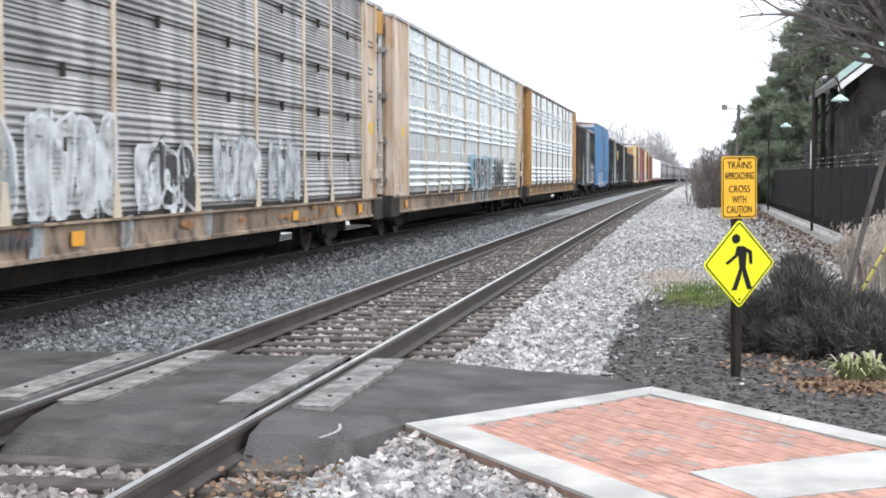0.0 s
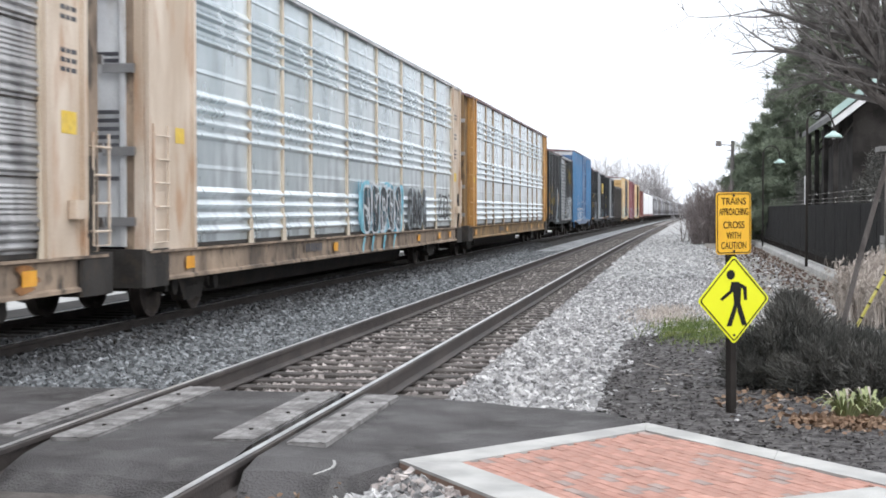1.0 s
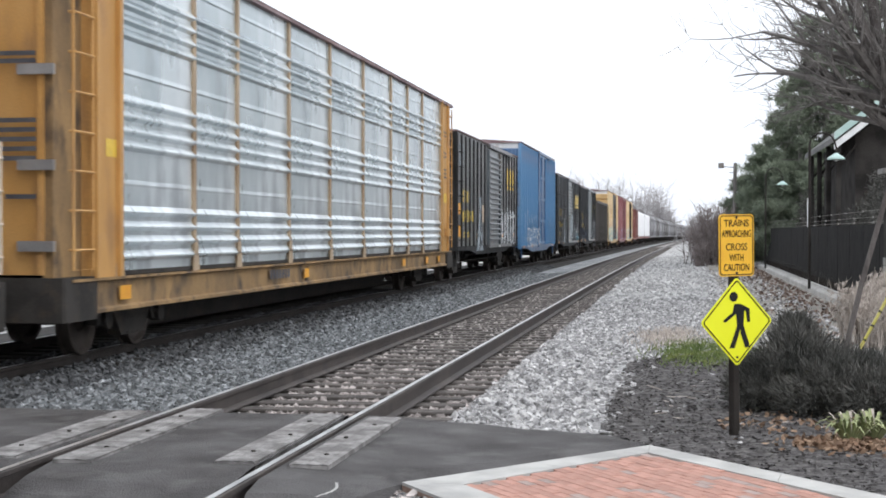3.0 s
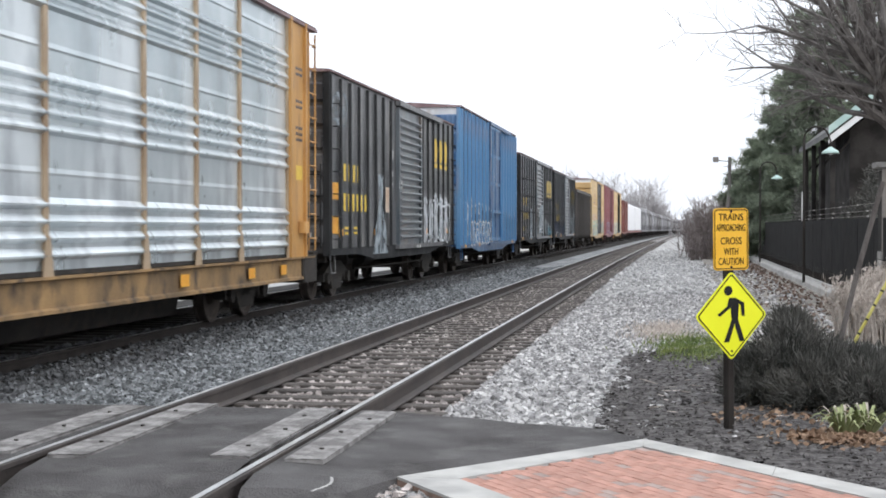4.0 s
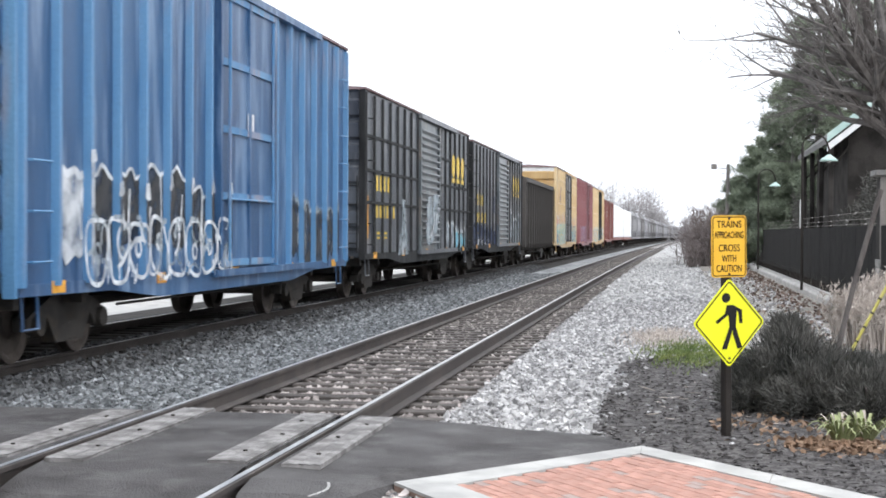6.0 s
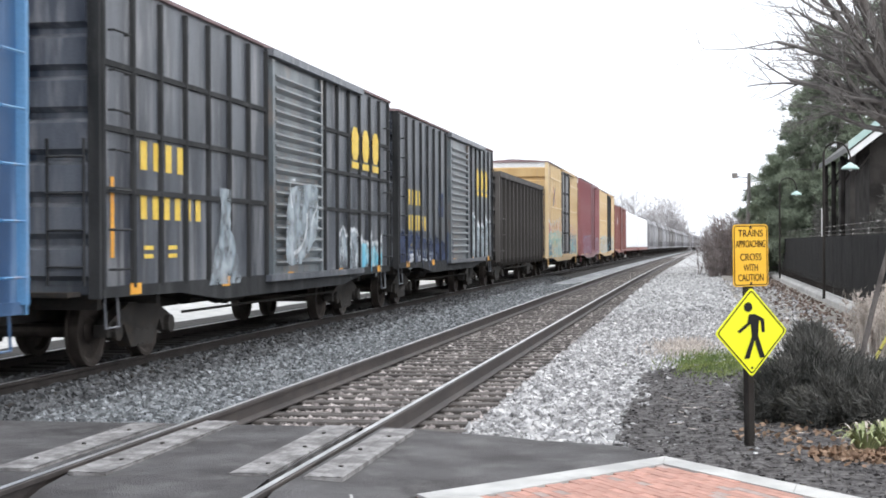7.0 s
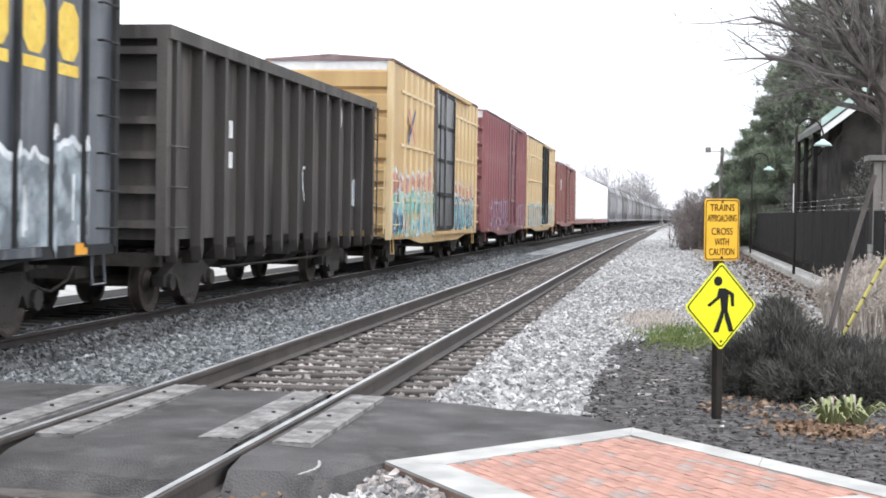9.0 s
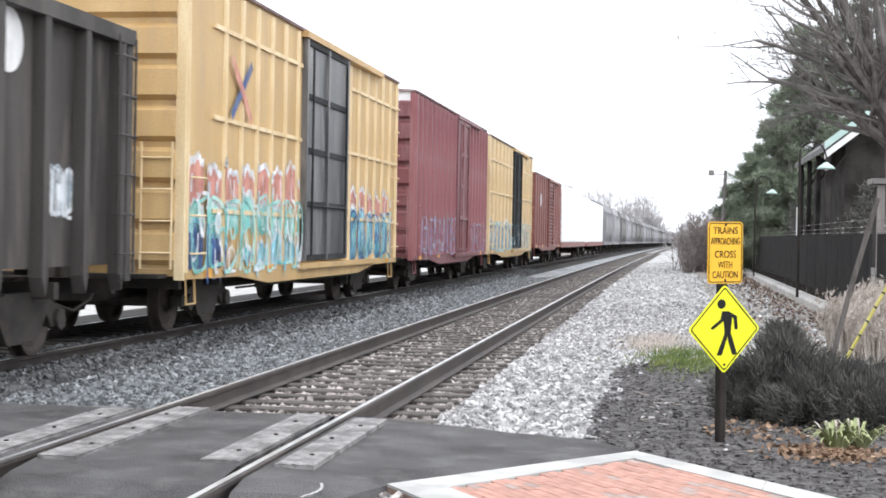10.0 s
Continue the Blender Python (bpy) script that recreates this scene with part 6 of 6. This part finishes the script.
# ---- kerb, fence, lamps ----
def kerb_and_fence():
    k = thing("kerb", "pale stone kerb along the fence foot", "kerb", kind="structure")
    y = 22.0
    while y < 96:
        g = Geo()
        L = 1.15
        z = dip(y)
        g.along([(3.12, -0.25 + z), (3.36, -0.25 + z), (3.36, 0.05 + z), (3.33, 0.08 + z), (3.16, 0.08 + z), (3.12, 0.04 + z)], (y, y + L))
        part("kerb_stone", g, KERB, k)
        y += 1.17
    w = Geo().add([(x, yy, 0.085 + dip(yy)) for yy in (22, 60, 96) for x in (3.36, 4.4)], [(0, 1, 3, 2), (2, 3, 5, 4)])
    single("platform", w, CONCRETE, "pale concrete platform strip behind the fence", "platform", "structure")
    f = thing("fence", "tall black iron fence with dark screening", "fence", kind="structure")
    def shared_meshes():
        a = Geo().box(-0.03, 0.03, -0.03, 0.03, 0.0, 1.45, 0.01)
        b = Geo().box(-0.01, 0.01, -0.01, 0.01, 0.1, 0.42)
        return a.mesh("fence_post", SCREEN), b.mesh("picket", POST)
    pm, pk = shared_meshes()
    y = 24.5
    while y < 94:
        z = 0.08 + dip(y)
        part("fence_post", pm, SCREEN, f).matrix_local = Matrix.Translation((3.47, y, z))
        if y + 2.4 < 96:
            s = Geo().box(3.412, 3.428, y + 0.02, y + 2.38, 0.2 + z, 1.5 + z)
            part("screen_panel", s, SCREEN, f, "black screening panel")
            for h in (0.34, 1.32, 1.4):
                r = Geo().box(3.43, 3.47, y + 0.05, y + 2.35, h + z, h + 0.035 + z)
                part("fence_rail", r, SCREEN, f)
            if y < 64:
                for j in range(15):
                    part("picket", pk, POST, f).matrix_local = Matrix.Translation((3.42, y + 0.16 + 0.15 * j, z - 0.08))
        y += 2.4
    # wires above the fence
    for h, x in ((1.62, 3.42), (1.72, 3.5), (1.84, 3.42)):
        g = Geo()
        g.tube([(x, yy, h + dip(yy)) for yy in np.linspace(24, 94, 30)], 0.004, 4)
        t = thing("wire", "thin dull wire with pale glint beads strung above the fence", "wire")
        part("strand", g, GALV_POLE, t)
        # Pale beads added for the small bright glints along the wires.
        for yy in np.arange(24.6 + 7 * (h - 1.6), 60, 3.1):
            part("clip", Geo().box(x - 0.014, x + 0.014, yy - 0.02, yy + 0.02, h + dip(yy) - 0.014, h + dip(yy) + 0.014, 0.005), KERB, t)


kerb_and_fence()


def goose_lamp(x, y, z):
    t = thing("platform_lamp", "green enamel gooseneck lamp on a dark pole", "street lamp", pose(x, y, dip(y)), group="platform lamps")
    p = Geo()
    arc = [(-0.63, 0, 0.05), (-0.63, 0, z + 0.35)] + [(-0.63 + 0.3 - 0.3 * math.cos(a), 0, z + 0.35 + 0.3 * math.sin(a)) for a in [0.35 * i for i in range(1, 9)]] + [(0, 0, z + 0.3), (0, 0, z + 0.12)]
    p.tube(arc, [0.036, 0.03] + [0.022] * 10, 8)
    part("pole", p, POST, t)
    s = Geo()
    n = 18
    prof = [(0.045, 0.15), (0.08, 0.11), (0.17, 0.06), (0.22, 0.0), (0.21, -0.015), (0.16, 0.03), (0.08, 0.08), (0.0, 0.09)]
    s.add([(r * math.cos(6.283 * j / n), r * math.sin(6.283 * j / n), z + h) for j in range(n) for r, h in prof],
          [(j * 8 + i, j * 8 + i + 1, ((j + 1) % n) * 8 + i + 1, ((j + 1) % n) * 8 + i) for j in range(n) for i in range(7)])
    smooth_all(part("shade", s, GREEN_PAINT, t, "pale green enamel shade"))
    b = Geo().tube([(0, 0, z + 0.08), (0, 0, z + 0.02), (0, 0, z - 0.05)], [0.04, 0.07, 0.03], 10)
    part("bulb", b, WHITE_PAINT, t)


goose_lamp(3.66, 37, 3.22)
goose_lamp(3.73, 58, 3.26)


# ---- station building ----
def station():
    s = thing("station_building", "dark station building with white-edged gable roof", "building")
    y0, y1, eave, ridge, xl, xr = 42.0, 52.0, 3.93, 5.95, 4.1, 9.28
    mid = (xl + xr) / 2
    w = Geo()
    w.along([(4.75, 0.05), (9.0, 0.05), (9.0, 4.15), (mid, 5.55), (4.75, 4.15)], (y0 + 0.7, y1))
    part("wall", w, DARK_WALL, s, "wall with shade in its dark colour")
    for side in (-1, 1):
        e = xl if side < 0 else xr
        g = Geo()
        ring = [(e, eave), (e, eave + 0.16), (mid, ridge + 0.16), (mid, ridge)]
        g.along(ring if side < 0 else ring[::-1], (y0, y1))
        part("roof", g, SHINGLE, s)
        for dz, h, mat in ((-0.22, 0.2, WHITE_PAINT), (0.05, 0.22, GREEN_PAINT)):
            b = Geo()
            ring = [(e, eave + dz), (e, eave + dz + h), (mid, ridge + dz + h), (mid, ridge + dz)]
            b.along(ring if side < 0 else ring[::-1], (y0 - 0.06, y0 - 0.015) if dz < 0 else (y0 - 0.1, y0 - 0.015))
            part("bargeboard", b, mat, s, "white-painted roof edge board")
    for i in range(4):
        yy = y0 + 0.5 + 2.9 * i
        g = Geo().box(4.2, 4.34, yy, yy + 0.14, 0.08, 4.0, 0.02)
        g.add([(4.24, yy + 0.07, 3.2), (4.3, yy + 0.07, 3.2), (4.8, yy + 0.07, 3.9), (4.74, yy + 0.07, 3.9)], [(0, 1, 2, 3)])
        part("porch_post", g, DARK_WALL, s)
    for i, x in enumerate((5.0, 6.4, 7.8)):
        wi = Geo().box(x, x + 0.8, y0 + 0.655, y0 + 0.72, 1.1, 2.6)
        wi.box(x - 0.08, x + 0.88, y0 + 0.64, y0 + 0.7, 1.0, 1.1)
        part("window", wi, IRON, s)
    p = Geo().box(-0.045, 0.045, -0.045, 0.045, 0.0, 2.35, 0.01)
    ob = single("marker_post", p, WHITE_PAINT, "slim white post behind the fence", "post")
    ob.matrix_world = pose(3.52, 43.2, 0.05)


station()


def stone_pier():
    s = thing("stone_pier", "pier of stacked grey stone under weathered boards", "pier", pose(3.62, 26, 0))
    r = random.Random(5)
    z = 0.0
    while z < 0.95:
        h = r.uniform(0.1, 0.16)
        x = -0.24
        while x < 0.3:
            w = min(r.uniform(0.18, 0.34), 0.36 - x)
            g = Geo().box(x + 0.01, x + w - 0.01, -0.3 + r.uniform(-0.02, 0.01), 0.3, z + 0.006, z + h - 0.006, 0.015)
            part("stone", g, FIELDSTONE, s)
            x += w
        z += h
    for i in range(4):
        x = -0.22 + 0.14 * i
        g = Geo().box(x, x + 0.13, -0.27, -0.2, z, 2.4 + 0.02 * (i % 3), 0.01)
        part("board", g, GALV_POLE, s, "weathered upright board")
    part("core", Geo().box(-0.22, 0.33, -0.19, 0.25, z, 2.38), DARK_WALL, s)
    part("cap", Geo().box(-0.32, 0.44, -0.36, 0.36, 2.43, 2.52, 0.03), FIELDSTONE, s, "stone cap")


stone_pier()


def props_and_wires():
    g = Geo().tube([(1.9, 18.5, -0.2), (2.14, 18.45, 0.85), (2.44, 18.4, 1.98)], [0.034, 0.032, 0.03], 10)
    single("leaning_pole", g, LIMB, "weathered dark pole leaning by the plume grass", "pole")
    t = thing("guy_wire", "steel guy wire with a yellow plastic guard", "guy wire")
    a, b = Vector((1.66, 16, -0.12)), Vector((2.32, 16, 1.15))
    d = (b - a).normalized()
    part("wire", Geo().tube([a, b + d * 9], 0.006, 5), GALV, t)
    part("guard", Geo().tube([a + d * 0.2, a + d * 0.9, b + d * 0.4], 0.017, 8), YELLOW_PLASTIC, t, "yellow plastic guard")
    r = Geo()
    for i in range(6):
        c = a + d * (0.3 + 0.17 * i)
        r.tube([c, c + d * 0.02], 0.02, 8)
    part("tie_band", r, IRON, t)


props_and_wires()


# ---- trees ----
def bare_tree():
    t = thing("bare_tree", "large leafless tree with spreading grey branches", "tree")
    r = random.Random(12)
    limbs, twigs = [None], Geo()
    def grow(p, d, length, rad, level):
        pts, radii = [p], [rad]
        n = 5
        for i in range(n):
            d = (d + Vector((r.uniform(-0.16, 0.16), r.uniform(-0.16, 0.16), r.uniform(-0.08, 0.14)))).normalized()
            p = p + d * length / n
            pts.append(p)
            radii.append(rad * (1 - 0.62 * (i + 1) / n))
        (limbs[0] if level < 2 else twigs).tube(pts, radii, 7 if level < 2 else 4 if level < 4 else 3)
        if level >= 5:
            return
        kids = (5, 5, 5, 4, 2)[level]
        for k in range(kids):
            i = r.randint(1 if level else 2, n)
            axis = d.orthogonal().normalized()
            axis.rotate(Matrix.Rotation(r.uniform(0, 6.28), 3, d))
            nd = (d * 0.75 + axis * r.uniform(0.45, 0.95) + Vector((-0.12, 0, 0.1))).normalized()
            grow(pts[i], nd, length * r.uniform(0.42, 0.7), max(radii[i] * r.uniform(0.45, 0.7), 0.006), level + 1)
    base = Vector((4.25, 29.5, 0.0))
    trunk = Geo().tube([base, base + Vector((-0.03, 0, 1.2)), base + Vector((0.02, 0, 2.4)), base + Vector((-0.05, 0, 3.6))], [0.3, 0.24, 0.22, 0.2], 12)
    part("trunk", trunk, LIMB, t)
    for d, L, rad, h in (((-1.0, 0.1, 0.8), 2.5, 0.12, 3.2), ((-0.75, -0.3, 1.2), 3.4, 0.15, 3.5), ((-1.0, 0.2, 0.55), 1.9, 0.07, 3.6), ((-1.0, -0.1, 0.4), 1.6, 0.05, 3.3), ((-0.9, -0.2, 1.05), 3.2, 0.11, 3.8), ((-0.25, 0.2, 1.3), 3.2, 0.2, 3.6), ((0.5, 0.1, 1.0), 3.2, 0.18, 3.5),
                         ((-0.9, -0.4, 0.95), 1.8, 0.13, 3.7), ((0.9, -0.3, 0.7), 2.6, 0.13, 3.3), ((-0.7, 0.2, 1.0), 2.5, 0.15, 3.9), ((-0.6, -0.1, 1.1), 2.9, 0.17, 3.7), ((-0.45, 0.0, 1.1), 3.8, 0.19, 3.3)):
        limbs[0] = Geo()
        grow(base + Vector((0, 0, h)), Vector(d).normalized(), L, rad, 1)
        part("limb", limbs[0], LIMB, t)
    tagged(part("twig_growth", twigs, BARK, t), kind="stuff")


bare_tree()


def pine(x, y, h, spread, seed, low=0.1):
    t = thing("pine_tree", "tall dark green pine with tufted boughs", "tree", pose(x, y, 0), group="pines by the station")
    r = np.random.RandomState(seed)
    part("trunk", Geo().tube([(0, 0, -0.1), (0.05, 0, h * 0.5), (0, 0.05, h)], [h * 0.022, h * 0.014, 0.02], 8), BARK, t)
    boughs = Geo()
    roots, ways = [], []
    z = h * low
    while z < h * 0.98:
        f = 1 - (z / h)
        for k in range(5):
            a = r.uniform(0, 6.283)
            L = spread * (0.25 + 0.75 * f ** 0.7) * r.uniform(0.55, 1.15)
            d = np.array([math.cos(a), math.sin(a), 0])
            p0, p1, p2 = np.array([0, 0, z]), d * L * 0.6 + [0, 0, z + 0.02 * L], d * L + [0, 0, z + r.uniform(-0.1, 0.22) * L]
            boughs.tube([p0, p1, p2], [0.035, 0.022, 0.008], 4)
            for q in r.uniform(0.3, 1.05, max(int(L * 9), 4)):
                c = p0 + (p2 - p0) * q + r.normal(size=3) * np.array([0.16, 0.16, 0.07]) * (0.5 + 0.3 * L)
                m = 60
                w = r.normal(size=(m, 3)) + d * 0.5 + np.array([0, 0, 0.35])
                roots.append(np.repeat(c[None], m, 0) + r.normal(size=(m, 3)) * 0.07)
                ways.append(w)
        z += h * 0.042
    roots, ways = np.concatenate(roots), np.concatenate(ways)
    part("bough_growth", boughs, BARK, t)
    blades("needles", roots, ways, r.uniform(0.12, 0.3, len(roots)), 0.022, NEEDLE, parent=t, seed=seed)


for i, (x, y, h, s) in enumerate(((4.6, 61, 8.3, 1.9), (3.5, 65, 5.3, 1.5), (5.6, 61, 10.4, 2.6), (7.6, 64, 12.5, 3.0), (9.8, 66, 13, 3.2), (3.0, 76, 4.3, 1.4), (5.0, 74, 7.4, 2.2))):
    pine(x, y, h, s, 200 + i, 0.06)


def hedge():
    """Dark evergreen growth closing the view behind the fence."""
    r = np.random.RandomState(31)
    n = 80000
    x = 4.4 + abs(r.normal(size=n)) * 0.5
    y = r.uniform(31, 96, n)
    top = 2.1 + 0.5 * np.sin(y * 0.9) + 0.3 * np.sin(y * 2.3)
    z = top * r.rand(n) ** 0.7
    keep = ~((y > 41.5) & (y < 52.2) & (x > 3.6))
    roots = np.c_[x, y, z][keep]
    blades("evergreen_hedge", roots, r.normal(size=(len(roots), 3)) + np.array([-0.3, -0.2, 0.4]), r.uniform(0.1, 0.26, len(roots)), 0.03, NEEDLE_DARK, "dark evergreen hedge behind the fence", "hedge", "stuff", seed=32)


hedge()


def twig_cloud(name, label, cx, cy, wx, wy, h, n, seed, mat=TWIG, thick=0.012, kind="", base=0.0, branch=7):
    """A leafless thicket: stems that fork into fine twigs with an uneven top."""
    t = thing(name, label, "bush" if not kind else "trees")
    r = random.Random(seed)
    stems, fine = Geo(), Geo()
    for _ in range(n):
        x, y = cx + r.gauss(0, 0.42) * wx, cy + r.gauss(0, 0.45) * wy
        hh = h * r.uniform(0.5, 1.05) * (1 - 0.35 * min(abs(x - cx) / wx, 1) ** 2)
        p0 = Vector((x, y, base))
        top = p0 + Vector((r.uniform(-0.2, 0.2) * h, r.uniform(-0.2, 0.2) * h, hh))
        stems.tube([p0, p0.lerp(top, 0.5) + Vector((r.uniform(-0.06, 0.06) * h, 0, 0)), top], [thick * 1.8, thick * 1.2, thick * 0.4], 4)
        for _ in range(branch):
            q = p0.lerp(top, r.uniform(0.2, 0.95))
            e = q + Vector((r.uniform(-0.24, 0.24) * h, r.uniform(-0.2, 0.2) * h, r.uniform(0.02, 0.26) * h))
            fine.tube([q, q.lerp(e, 0.5) + Vector((0, 0, -0.02 * h)), e], [thick * 0.8, thick * 0.55, thick * 0.25], 3)
    tagged(part("stem_growth", stems, mat, t), kind="stuff")
    tagged(part("twig_growth", fine, mat, t), kind="stuff")
    return t


twig_cloud("bare_bush", "leafless brown thicket beside the gravel", 1.5, 72, 1.25, 1.8, 2.95, 230, 41, thick=0.014, base=-0.25, branch=11)
twig_cloud("bare_bush", "small leafless shrub on the gravel", 0.75, 66, 0.4, 0.5, 1.5, 26, 42, thick=0.014, base=-0.2)


def far_pole():
    t = thing("utility_pole", "slim dark pole with a small camera box", "pole", pose(2.42, 75, -0.1))
    part("pole", Geo().tube([(0, 0, -0.2), (0.1, 0, 4.98)], [0.11, 0.085], 8), BARK, t)
    part("bracket", Geo().tube([(0.09, 0, 4.75), (-0.5, 0, 4.8)], 0.02, 5), IRON, t)
    part("box", Geo().box(-0.74, -0.46, -0.12, 0.12, 4.72, 4.98, 0.03), GALV_POLE, t, "small grey box")
    for z in (3.6, 4.1, 4.5):
        part("step", Geo().tube([(-0.2, 0, z), (0.2, 0, z)], 0.015, 4), IRON, t)


far_pole()


def far_trees():
    r = random.Random(51)
    for i, (x, y, h) in enumerate(((-24, 330, 11.5), (-18, 360, 12), (-12.5, 390, 11), (-7.5, 420, 12), (-4.5, 430, 9.5), (3, 330, 6), (8, 260, 7), (12, 200, 7.5), (-33, 330, 10))):
        b, h = ground_z(x, y) - 0.3, h * (1.35 if x < -5 else 1.0)
        # Distant trees take the haze-paled twig colour.
        twig_cloud("distant_tree", "bare tree in the distance, paled for haze", x, y, 3.2, 3.0, h, 60, 300 + i, mat=FAR_TWIG, thick=0.06, base=b, branch=12)


far_trees()


# ---- many small pieces of the paving and track ----
def build_ties():
    g = Geo()
    ring = [(-1.3, -0.115), (1.3, -0.115), (1.3, 0.115), (-1.3, 0.115)]
    g.add([(x, y, -0.34) for x, y in ring] + [(x, y, -0.195) for x, y in ring] + [(x * 0.995, y * 0.9, -0.182) for x, y in ring],
          [(0, 1, 5, 4), (1, 2, 6, 5), (2, 3, 7, 6), (3, 0, 4, 7), (4, 5, 9, 8), (5, 6, 10, 9), (6, 7, 11, 10), (7, 4, 8, 11), (8, 9, 10, 11)])
    me = g.mesh("tie", TIE)
    rest, far = Geo(), Geo()
    for i in range(330):
        y = 3.6 + 0.53 * i
        if PATH_NEAR + 0.1 < y < PATH_FAR + 0.05:
            continue
        m = Matrix.Translation((NEAR + bend(y) + rnd.uniform(-0.05, 0.05), y + rnd.uniform(-0.03, 0.03), dip(y) + rnd.uniform(-0.006, 0.004))) @ Matrix.Rotation(rnd.uniform(-0.015, 0.015), 4, "Z")
        if i < 170:
            part("tie", me, TIE, near_track).matrix_local = m
        else:
            rest.add([m @ v.co for v in me.vertices], [tuple(p.vertices) for p in me.polygons])
    tagged(part("ties", rest, TIE, near_track), kind="stuff")
    me.materials[0] = TIE
    # Far ties use the copy with the train's shade in its colour.
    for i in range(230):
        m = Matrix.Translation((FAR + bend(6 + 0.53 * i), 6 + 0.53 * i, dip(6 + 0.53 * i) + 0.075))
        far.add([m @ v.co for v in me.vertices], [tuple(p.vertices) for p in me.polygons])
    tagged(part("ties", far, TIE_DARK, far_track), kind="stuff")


build_ties()
build_plaza()

motions()
